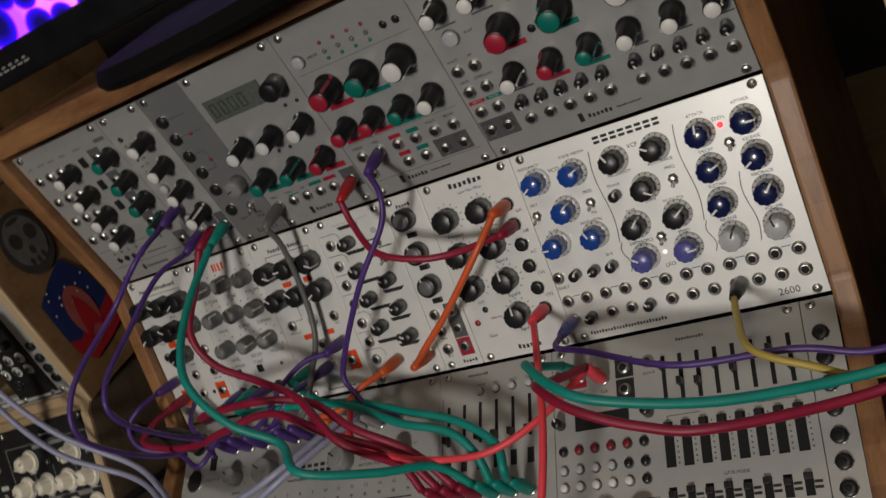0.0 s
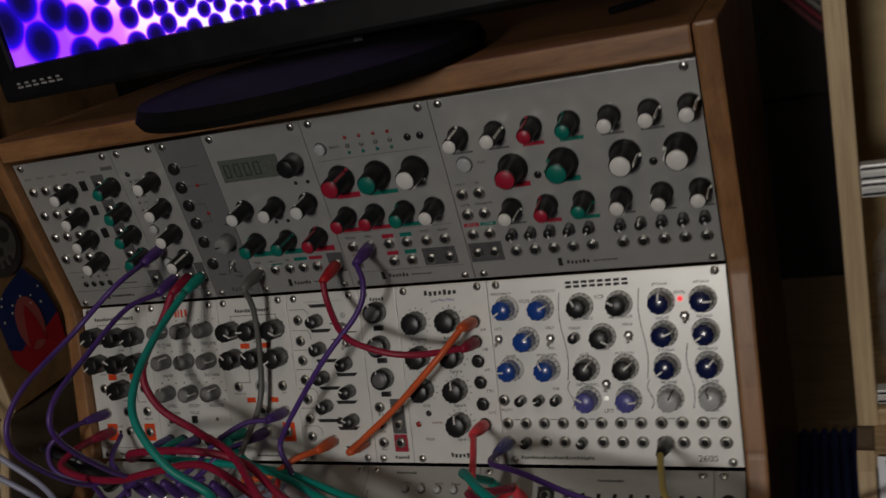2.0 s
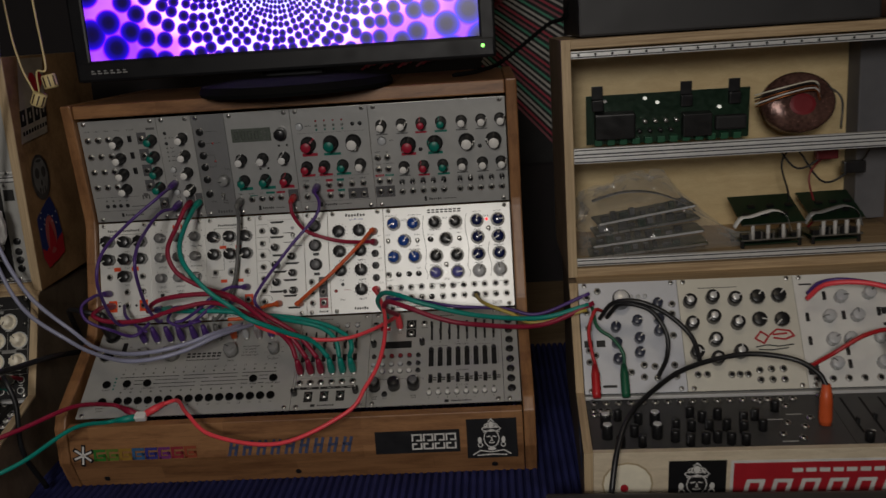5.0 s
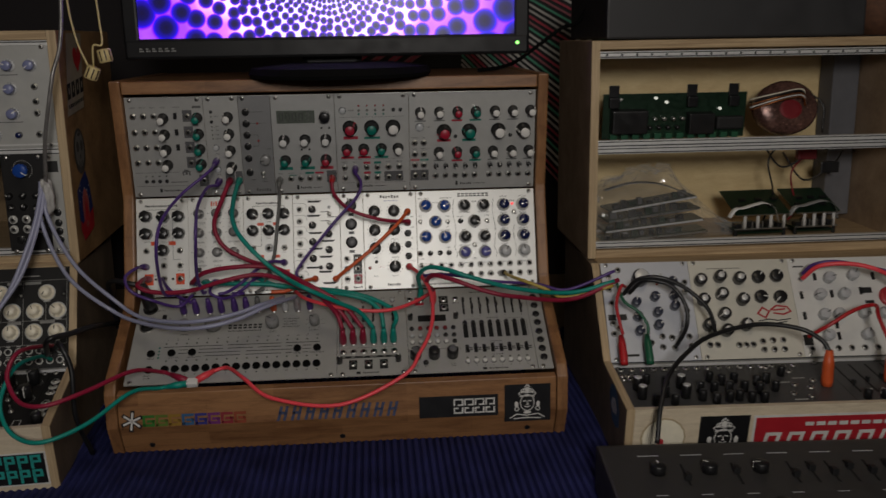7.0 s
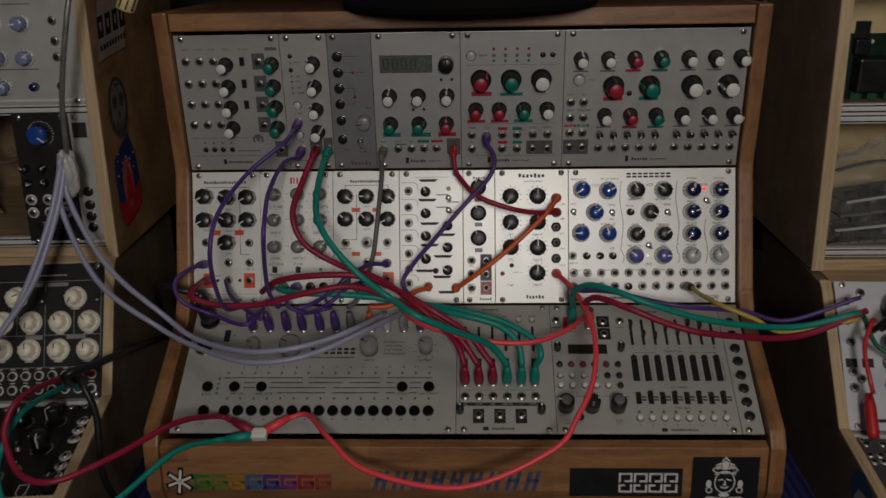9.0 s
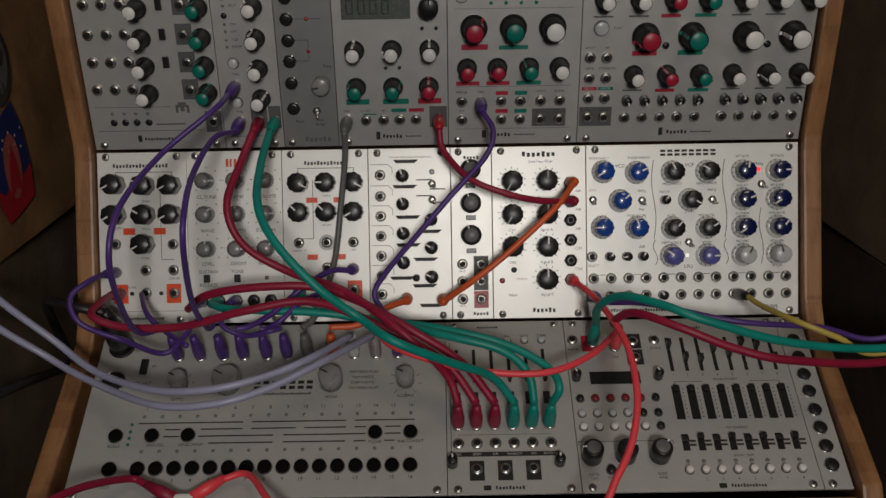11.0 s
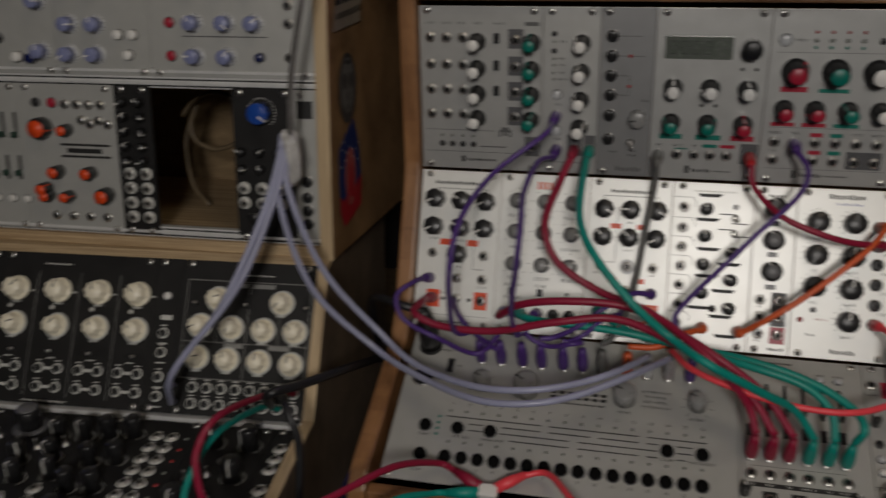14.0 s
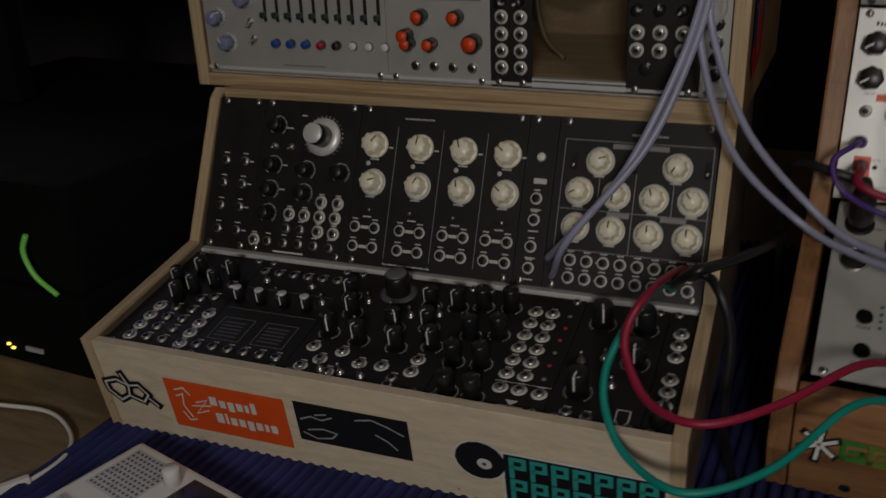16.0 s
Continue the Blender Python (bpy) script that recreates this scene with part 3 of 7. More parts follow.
# ---- middle row ----
g = module(ROW2, 0, 67, WHITE_PANEL, "white drum synth module with black knobs and orange fields")
for u, v in ((14, 107), (36, 106), (56, 106), (14, 84), (36, 84), (56, 84), (35, 62)):
    line_knob(g, u, v, BLACK, 7.8, 15, 60 + 30 * (u % 3), WHITE, 7)
prints(g, [(18.5, 69, 27.5, 74), (41.5, 69, 50.5, 74), (50, 17, 61, 31.5), (10, 17, 21, 31.5)], ORANGE, "orange_field")
for u, v in ((13, 62), (56, 61.5), (35, 42), (56, 42), (13, 41), (16, 25), (56, 24.5), (35, 25)):
    jack(g, u, v)
for u in (24, 46):
    led(g, u, 24.5, INK, 1.6)
lettering(g, [("DECAY", 14, 74, 1.9), ("TUNE", 36, 94, 1.9), ("PITCH", 36, 73, 1.9), ("TONE", 35, 51, 1.9), ("GATE", 24, 29, 1.9), ("DIST IN", 56, 35.5, 1.9)], GREY_INK)
prints(g, [(12, 119.4, 54, 122.4), (20, 4.5, 48, 6.5)], INK, "maker_mark")
hairline(g, [(14, 113), (14, 116), (56, 116), (56, 113)])
hairline(g, [(4, 11), (63, 11)], GREY_INK, 0.3)
hairline(g, [(47, 113), (47, 76), (47, 50), (56, 50)])

h = module(ROW2, 67, 139, WHITE_PANEL, "white bass synth module with nine grey knobs")
for i, u in enumerate((82, 105, 127)):
    for j, v in enumerate((108.5, 83.5, 57.5)):
        kk = line_knob(h, u, v, MID_GREY, 6.4, 13, -90 + 40 * ((i + j) % 3), WHITE, 14)
        piece("cap", kept("pale_top", turned([(4.4, 12.8), (4.4, 13.5), (4.0, 13.8)], 20), SMOKE), kk)
        for q in range(-3, 4):
            led(h, u + 10.5 * math.sin(0.75 * q), v + 10.5 * math.cos(0.75 * q), GREY_INK, 0.45)
lettering(h, [("CL.TUNE", 82, 96.5), ("TUNE", 105, 96.5), ("VOLUME", 127, 96.5), ("WAVE", 82, 71), ("DEPTH", 105, 71), ("SUSTAIN", 126, 71), ("LEVEL", 82, 46), ("DECAY", 105, 46), ("RELEASE", 127, 46), ("SUSTAIN", 82, 40), ("TUNE", 104, 40), ("RELEASE", 82, 30)], GREY_INK, 3.0)
prints(h, [(97, 119, 99, 125), (100, 119, 101.5, 125), (103, 119, 105, 125), (107, 119, 109, 125)], ORANGE, "maker_mark")
for u in (81, 104):
    piece("slide_switch", kept("slide_s", bar(-2.4, 2.4, -3, 3, 0, 2.0, bevel=0.4), BLACK), h, "", spot(h, u, 35))
for u in (77, 90, 103, 116, 129):
    jack(h, u, 18, "black")
led(h, 126, 35, LED_OFF, 1.6)

i_ = module(ROW2, 139, 204, WHITE_PANEL, "white hi-hat synth module with six black knobs")
for u in (152, 172.5, 193):
    for v in (106, 84):
        line_knob(i_, u, v, BLACK, 7.6, 15, random.choice((90, 120, 45, -120)), WHITE, 10)
prints(i_, [(157, 91, 165.5, 95), (177.5, 91, 185, 95), (157, 48, 165, 52), (179, 48, 186, 52), (187, 17, 198, 32)], ORANGE, "orange_field")
for u, v in ((151, 61), (192, 61), (172, 61), (172, 42), (192, 41), (192, 25), (152, 25), (172, 25)):
    jack(i_, u, v)
piece("push_ring", kept("push_ring", turned([(6.0, 0), (6.0, 0.3), (5.4, 0.3)], 20), CLEAR_GREY), i_, "", spot(i_, 172, 61))
lettering(i_, [("DECAY CV", 151, 55, 1.8), ("OPEN", 172, 96, 1.8), ("DECAY", 172, 74, 1.8), ("HAT", 192, 55, 1.8)], GREY_INK)
prints(i_, [(156, 119.4, 188, 122.4), (160, 4.5, 186, 6.5)], INK, "maker_mark")
hairline(i_, [(151, 114), (151, 117), (193, 117), (193, 114)])
hairline(i_, [(162, 84), (166, 84)])
hairline(i_, [(162, 108), (162, 64), (151, 64)])

j_ = module(ROW2, 204, 266, WHITE_PANEL, "white percussion synth module with black angular labels")
for v in (111, 95, 80, 65, 50, 35, 21):
    jack(j_, 213, v)
    hairline(j_, [(206, v + 8), (219, v + 8), (222, v + 5), (222, v + 1)], GREY_INK, 0.4)
for u, v in ((230, 110), (230, 89), (230, 67), (230, 45), (251, 77), (251, 56), (251, 34)):
    line_knob(j_, u, v, BLACK, 5.0, 12, 20 if u < 240 else 60, WHITE, 12)
for v in (104, 92):
    toggle(j_, 252, v)
led(j_, 252, 113, CLEAR_GREY, 2.2)
button(j_, 239, 33, BLACK, 2.2)
jack(j_, 232, 18)
jack(j_, 259, 17)
for u, v in ((233, 121), (232, 102), (234, 79), (250, 68), (234, 58), (247, 47), (229, 33), (246, 27), (251, 12)):
    bm = bmesh.new()
    q = [(u - 8, v - 1.2), (u + 6, v - 1.2), (u + 9, v + 1.4), (u - 10, v + 1.4)]
    bm.faces.new([bm.verts.new(((x - 204) * MM, y * MM, 0.0001)) for x, y in q])
    part("angular_label", bm, INK, j_)
for u, v in ((246, 107), (256, 100), (246, 95), (257, 90)):
    prints(j_, [(u - 6, v - 0.4, u + 6, v + 0.5)], INK)
prints(j_, [(220, 123.5, 252, 125)], PALE_INK, "maker_mark")

k_ = module(ROW2, 266, 297, WHITE_PANEL, "narrow white mixer module with three grey-topped knobs", screws=1)
for v in (114, 89, 65):
    line_knob(k_, 281, v, BLACK, 7.6, 10, 20, WHITE)
    piece("cap", kept("grey_top", turned([(5.4, 9.6), (5.4, 10.4), (5.0, 10.7)], 20), MID_GREY), k_, "", spot(k_, 281, v))
for v in (102, 78, 53):
    piece("slide_switch", kept("slide_w", bar(-3.6, 3.6, -1.8, 1.8, 0, 2.4, bevel=0.4), BLACK), k_, "", spot(k_, 281, v))
for v, mt in ((43, DARK_GREY), (30, DARK_GREY), (16.5, RED)):
    prints(k_, [(282.5, v - 7, 293.5, v + 6)], mt, "dark_field")
    jack(k_, 288, v)
    jack(k_, 274, v)
lettering(k_, [("IN A", 274, 37.4), ("IN B", 274, 24.4), ("IN C", 274, 11.2)], INK, 1.9)
prints(k_, [(276, 122, 288, 124.5), (282, 4, 294, 6.5)], INK, "maker_mark")

l_ = module(ROW2, 297, 368, WHITE_PANEL, "white low pass filter module with seven black knobs")
for u, v in ((312, 105), (338, 105), (312, 80), (338, 80), (312, 56), (338, 55.5), (337.5, 31)):
    line_knob(l_, u, v, BLACK, 8.0, 13, 0 if u > 330 else 150, WHITE if v < 90 and u > 330 else BLACK, 12)
    bm = bmesh.new()
    for q in range(11):
        aa = radians(-135 + 27 * q)
        s2, c2 = math.sin(aa), math.cos(aa)
        pts = [(9.2, -0.25), (10.8, -0.25), (10.8, 0.25), (9.2, 0.25)]
        bm.faces.new([bm.verts.new(((u - 297 + s2 * r + c2 * w) * MM, (v + c2 * r - s2 * w) * MM, 0.0001)) for r, w in pts][::-1])
    tagged(part("scale", bm, GREY_INK, l_), kind="stuff")
for v in (103, 89, 75, 60, 44.5, 30):
    jack(l_, 356, v, "black")
led(l_, 304, 30, LED_OFF_RED, 2.2)
led(l_, 313, 38, BLACK, 2.2)
lettering(l_, [("Low Pass Filter", 334, 119.5, 2.4)], material("blue_ink", (0.02, 0.03, 0.3), 0.6), name="blue_lettering")
lettering(l_, [("Resonance", 338, 92.5), ("Frequency", 312, 92.5), ("CV1", 312, 68), ("CV2", 312, 43.5), ("Signal A", 338, 68), ("Signal B", 338, 43.5), ("Signal C", 338, 19), ("Slope", 312, 19), ("InA", 362, 97), ("InB", 362, 83), ("InC", 362, 68.5), ("CV1", 362, 53.5), ("CV2", 362, 38)], INK, 2.4)
lettering(l_, [("24dB/Oct", 319, 31, 1.8)], LED_OFF_RED, name="red_lettering")
prints(l_, [(320, 123, 346, 127), (327, 5.5, 345, 9)], INK, "maker_mark")

m_ = module(ROW2, 368, 528, WHITE_PANEL, "wide white synthesizer module with blue and black dial knobs")
for mt, spots in ((BLUE, ((381, 111), (406, 110), (393.5, 89), (380, 69), (406, 68.5))), (BLACK, ((433, 110), (459, 110), (446, 89), (433, 68), (459, 68))), (LILAC, ((432, 47), (459, 47))),
                  (NAVY, ((486, 110), (512, 110), (486, 89), (512, 89), (486, 68), (512, 68))), (CLEAR_GREY, ((486, 47), (512, 47.5)))):
    for u, v in spots:
        line_knob(m_, u, v, mt, 6.9, 14.5, ANG(), WHITE if mt != CLEAR_GREY else INK, 10, CLEAR_DIAL)
for u, v in ((373, 90), (410, 89), (463, 89), (500, 100), (445, 57)):
    toggle(m_, u, v)
for u, v in ((427, 89), (385, 47), (398, 47), (410, 47), (385.5, 17.5), (425, 17.5)):
    line_knob(m_, u, v, BLACK, 3.4, 9, ANG())
jack(m_, 372, 47)
led(m_, 498, 111, LED_RED, 1.7)
led(m_, 444, 47, LED_WHITE, 1.4)
for q in range(12):
    u = 373 + 13.2 * q
    jack(m_, u, 30.5)
    if q not in (1, 4):
        jack(m_, u, 17.5)
    if q % 2 == 0:
        hairline(m_, [(u + 4, 33), (u + 9, 33)], GREY_INK, 0.5)
for uu, v0, v1 in ((419, 60, 119), (420, 40, 59), (472.5, 60, 119), (473.5, 40, 59), (500, 40, 82)):
    hairline(m_, [(uu + 1.6 * math.sin((v - v0) / (v1 - v0) * 6.28), v) for v in np.linspace(v0, v1, 16)], INK, 0.5)
lettering(m_, [("FREQUENCY", 378, 121), ("PULSE WIDTH", 408, 121), ("VCO", 394, 115, 3), ("VCF", 446, 115, 3), ("FREQUENCY", 433, 101), ("RESONANCE", 459, 101), ("OCT", 373, 97), ("FREQ", 410, 96), ("PW", 410, 82), ("TRACK", 427, 95), ("FREQ", 463, 96), ("DRIVE", 446, 80), ("ADSR", 432, 77), ("MOD(LFO)", 459, 77), ("GLIDE", 380, 77.5), ("MOD(ADSR)", 406, 77.5), ("DEPTH(OSC)", 432, 56.5), ("SPEED", 459, 56.5), ("LFO", 445, 38.5, 3), ("ATTACK", 486, 121), ("ATTACK", 512, 121), ("ENVs", 498, 115, 2.6), ("DECAY", 486, 99), ("RELEASE", 512, 99), ("SUSTAIN", 486, 78), ("FEEDBACK", 512, 78), ("RELEASE", 486, 57), ("VOLUME", 512, 57), ("VCA", 512, 38.5, 3), ("SUB", 410, 54), ("SELECT", 373, 40)], INK, 2.1)
prints(m_, [*[(424 + 5.4 * q, 122.2, 428.6 + 5.4 * q, 126.8) for q in range(8)], (380, 5, 432, 7.4)], INK, "maker_mark")
lettering(m_, [("2600", 506, 6.5, 5)], INK, name="model_number")

# ---- lower row ----
n = module(ROW3, 5, 260, DULL_PANEL, "wide satin grey drum sequencer module with sixteen black buttons", screws=2)
for q in range(17):
    u = 32 if q == 0 else 51 + (235 - 51) / 15 * (q - 1)
    button(n, u, 23, FOOT_BLACK, 4.6, 3)
    if q:
        led(n, 48 + (235 - 48) / 15 * (q - 1), 63, LED_OFF, 1.2)
        led(n, u, 36, LED_OFF, 1.2)
for u in (31, 56, 81, 210.5, 235):
    button(n, u, 48, FOOT_BLACK, 4.6, 3)
for v in (57, 51.5, 46.5, 41.5):
    led(n, 40.5, v, GREEN, 1.2)
for v, runs in ((58, ((45, 118), (124, 190), (196, 238))), (52.8, ((64, 75), (89, 118), (124, 155), (161, 190), (196, 204), (217, 228))), (47.4, ((64, 75), (88, 140), (147, 204), (217, 228))), (42, ((96, 140), (147, 190), (196, 204), (217, 224)))):
    prints(n, [(s0, v - 0.45, s1, v + 0.45) for s0, s1 in runs], INK, "black_rule")
lettering(n, [(str(q + 1), 49 + (235 - 49) / 15 * q, 69.5, 3) for q in range(16)] + [(str(q + 1), 51 + (235 - 51) / 15 * q, 14.5, 3) for q in range(16)], INK)
lettering(n, [("SCALE", 31, 40.5), ("INST./SEL.", 60, 41), ("LENG./SHUF.", 84, 41), ("CLEAR", 210.5, 41), ("WRITE/NEXT", 235, 41), ("START-", 31, 14), ("STOP", 31, 10), ("SYNC OUT", 40, 91), ("IN", 47, 105), ("TEMPO", 68, 77), ("MODE", 178, 77), ("ACCENT", 231, 77), ("PATTERN PLAY", 201, 97.5), ("TAP WRITE", 200, 93), ("STEP WRITE", 200, 88.5), ("PATTERN PLAY", 201, 84), ("MIDI IN", 34, 119)], INK, 2.5)
prints(n, [(122 + 6.3 * q, 84, 127 + 6.3 * q, 91) for q in range(7)] + [(122, 79.3, 164, 81.3)], INK, "maker_mark")
for v, mt in ((122, BLACK), (92, STEEL)):
    piece("din_socket", kept("din" + mt.name, turned([(9.5, 0), (9.5, 1.0), (8.6, 1.6), (8.4, 0.6), (0.5, 0.6)], 24), mt), n, "", spot(n, 20, v))
    piece("socket_face", kept("din_face", turned([(8.2, 0.7), (8.2, 0.9)], 20), HOLE), n, "", spot(n, 20, v))
piece("slide_switch", kept("slide_n", bar(-2.6, 2.6, -6, 6, 0, 2.6, bevel=0.5), BLACK), n, "", spot(n, 40, 104))
for u, r in ((68, 6.5), (103, 10), (177.5, 8.5), (231, 6.5)):
    line_knob(n, u, 89, SMOKE, r, 12, 60, INK)
for u in (64, 80, 97, 112, 129, 144, 159, 178, 193, 209, 225):
    jack(n, u, 112)
for u in range(-3, 4):
    hairline(n, [(231 + 9 * math.sin(u * 0.7), 89 - 9 * math.cos(u * 0.7)), (231 + 12 * math.sin(u * 0.7), 89 - 12 * math.cos(u * 0.7))], INK, 0.4)
    hairline(n, [(68 + 9 * math.sin(u * 0.7), 89 + 9 * math.cos(u * 0.7)), (68 + 11 * math.sin(u * 0.7), 89 + 11 * math.cos(u * 0.7))], INK, 0.4)

o_ = module(ROW3, 260, 349, DULL_PANEL, "satin grey sequencer output module with six vertical faders")
for q in range(6):
    u = 268 + 12.7 * q
    fader(o_, u, 87, 115, 0.12, BLACK, 2.4)
    prints(o_, [(u - 2.4, 69, u + 2.4, 79)], INK, "fader_cap_print")
    jack(o_, u, 52)
    jack(o_, u, 38)
    if q > 1:
        button(o_, u, 122.5, CLEAR_GREY, 2.4)
prints(o_, [(263, 28.6, 338, 32)], INK, "black_band")
lettering(o_, [("CLK", 268, 30.3), ("RESET", 280.5, 30.3), ("DIR", 293, 30.3), ("RANDOM", 306, 30.3), ("INV", 319, 30.3), ("MUTE ALL", 331, 30.3)], PALE_INK, 1.8, "pale_lettering")
for u in (263.5, 336):
    line_knob(o_, u, 23, BLACK, 3.6, 9, 0)
for u in (280, 299, 318):
    prints(o_, [(u - 5, 11, u + 5, 25.5)], INK, "dark_field")
    jack(o_, u, 19)
hairline(o_, [(263, 121), (263, 26)], GREY_INK, 0.6)
hairline(o_, [(268, 45), (331, 45)], GREY_INK, 0.4)
prints(o_, [(292, 4.5, 312, 7), (284, 4, 289, 7.5), (284, 134, 300, 136)], INK, "maker_mark")
lettering(o_, [("LONG", 294, 127), ("ALL", 306, 127), ("GATE", 319, 127), ("PULSE", 332, 127)], INK, 2.0)

p = module(ROW3, 349, 509, DULL_PANEL, "satin grey step sequencer module with rows of faders")
for u, v in ((352.5, 122), (413, 121), (367, 119), (383, 115)):
    jack(p, u + 2, v)
for v in (120, 106):
    prints(p, [(393, v - 6, 405, v + 7)], INK, "dark_field")
    jack(p, 399, v)
prints(p, [(361, 112, 373, 126)], RED, "red_field")
for u in (354, 413):
    line_knob(p, u, 89, BLACK, 3.2, 9, 20)
piece("display", kept("disp_m", bar(364 - 349, 400 - 349, 84, 94, 0, 0.8), HOLE), p, "dark narrow display")
for v, mts in ((72, (BLACK, RED, RED, RED, RED, BLACK)), (60, (CLEAR_GREY, CLEAR_GREY, CLEAR_GREY, CLEAR_GREY, BLACK, BLACK)), (49.5, (WHITE, WHITE, WHITE, WHITE, WHITE, BLACK))):
    for q, mt in enumerate(mts):
        button(p, 355 + 10.7 * q, v, DARK_RED if mt == RED else mt, 2.5, 3)
for u in (358, 381, 404):
    line_knob(p, u, 27, BLACK, 7, 14, random.uniform(-90, 90), WHITE, 0)
    piece("cap", kept("seq_cap" + str(u), turned([(4.8, 13.8), (4.8, 14.5), (4.4, 14.7)], 18), MID_GREY if u != 381 else BLACK), p, "", spot(p, u, 27))
button(p, 370, 17, BLACK, 3.0, 3)
for q in range(8):
    u = 424.5 + 10.75 * q
    fader(p, u, 94, 123, (0.75, 0.35, 0.3, 0.6, 0.45, 0.8, 0.7, 0.3)[q], BLACK, 2.6)
    s = piece("pulse_slot", kept("pulse_slot", bar(-3.0, 3.0, 0, 27, 0, 0.12), HOLE), p, "", spot(p, u - 0.5, 54.5))
    piece("slider_lever", kept("pulse_lever", bar(-2, 2, 0, 5, 0, 3, bevel=0.5), BLACK), s, "", pose(0, 0.0215, 0))
    for w in range(8):
        led(p, u + 4.4, 56.5 + 3.2 * w, GREY_INK, 0.5)
    s = piece("gate_slot", kept("gate_slot", bar(-2.4, 2.4, 0, 12.5, 0, 0.12), HOLE), p, "", spot(p, u - 1, 30.5))
    piece("slider_lever", kept("gate_lever", bar(-2, 2, 0, 4, 0, 3.4, bevel=0.5), BLACK), s, "", pose(0, 0.006 + 0.002 * (q % 2), 0))
    prints(p, [(u + 1.6, 37 - 3 * w, u + 6, 38.6 - 3 * w) for w in range(2)], INK, "gate_symbol")
    button(p, u - 2.2, 16, WHITE, 2.6, 3.5)
    led(p, u - 2.2, 22.5, LED_OFF, 1.4)
lettering(p, [(str(q + 1), 424 + 10.75 * q, 90.5, 2.2) for q in range(8)] + [(str(q + 1), 422 + 10.75 * q, 9.5, 2.2) for q in range(8)] + [("PULSE COUNT", 461, 86.5), ("GATE MODE", 461, 47.5), ("SLIDE / SKIP", 461, 26.5), ("AUX A", 354, 114), ("AUX B", 415, 114), ("RESET", 369, 109), ("CLK", 385, 107), ("GATE", 358, 14), ("TIME", 358, 11), ("SLIDE", 404, 14), ("TIME", 404, 11), ("EXIT", 370, 11.5)], INK, 2.1)
hairline(p, [(424, 82.5), (424, 85), (444, 85)])
hairline(p, [(478, 85), (499, 85), (499, 82.5)])
hairline(p, [(350, 36), (350, 38.5), (415, 38.5), (415, 36)])
prints(p, [(448, 3.6, 472, 6), (440, 3, 445, 6.5), (434, 131, 452, 133)], INK, "maker_mark")

r_ = module(ROW3, 509, 528.3, DULL_PANEL, "very narrow satin grey multiple with a column of black jacks", screws=1)
for v in (119, 104, 89, 75, 60, 46, 32, 18):
    jack(r_, 518, v, "black")

# ---- stickers on the middle case ----
def flat(name, label, m, wide, high, mat, category="sticker", round_=0.0):
    bm = block(0, wide * MM, 0, high * MM, 0, 0.0003)
    ob = part(name, bm, mat, None, "", m)
    ORIGIN[ob.name] = 0
    return tagged(ob, label, category)


def dots(m, discs, mat, name="drawn_mark"):
    """Drawn shapes on a sticker: (u, v, radius u, radius v) in mm."""
    bm = bmesh.new()
    for u, v, ru, rv in discs:
        bm.faces.new([bm.verts.new(((u + ru * math.cos(q * 0.3927)) * MM, (v + rv * math.sin(q * 0.3927)) * MM, 0.0006)) for q in range(16)])
    return tagged(part(name, bm, mat, m), kind="stuff")


def strokes(m, lines, mat, wide=1.0, name="drawn_line"):
    for pts in lines:
        hairline(m, pts, mat, wide, name).location.z = 0.0006


STICKER_BLACK = material("black_vinyl", (0.012, 0.012, 0.013), 0.35)
STICKER_WHITE = material("white_vinyl", (0.66, 0.65, 0.62), 0.4)
STICKER_RED = material("red_vinyl", (0.42, 0.02, 0.03), 0.4)
STICKER_ORANGE = material("orange_vinyl", (0.72, 0.09, 0.012), 0.42)
STICKER_TEAL = material("teal_vinyl", (0.03, 0.34, 0.30), 0.4)
STICKER_BLUE = material("blue_vinyl", (0.02, 0.035, 0.14), 0.4)
FRONT = slope((-0.0170, 0.79), (-0.0149, 0.832), -W) @ Matrix.Translation((0, 0, 0.0006))
s1 = flat("sticker", "black oblong sticker with white block lettering on bamboo", FRONT @ Matrix.Translation((0.359, -0.004, 0)), 97, 27, STICKER_BLACK)
prints(s1, [(4, 4, 40, 23)], STICKER_WHITE, "white_field")
strokes(s1, [[(8, 14), (17, 14)], [(9, 9), (16, 19)], [(16, 9), (9, 19)], [(23, 6), (23, 21)], [(23, 20), (37, 20)], [(23, 14), (37, 14)], [(23, 7), (37, 7)], [(37, 7), (37, 20)]], STICKER_BLACK, 1.6)
for q in range(4):
    u = 43 + 13 * q
    strokes(s1, [[(u, 15), (u, 22), (u + 10, 22)], [(u + 5, 15), (u + 10, 15), (u + 10, 22)], [(u, 5), (u + 10, 5), (u + 10, 11)], [(u, 5), (u, 11), (u + 4, 11)]], STICKER_WHITE, 1.8)
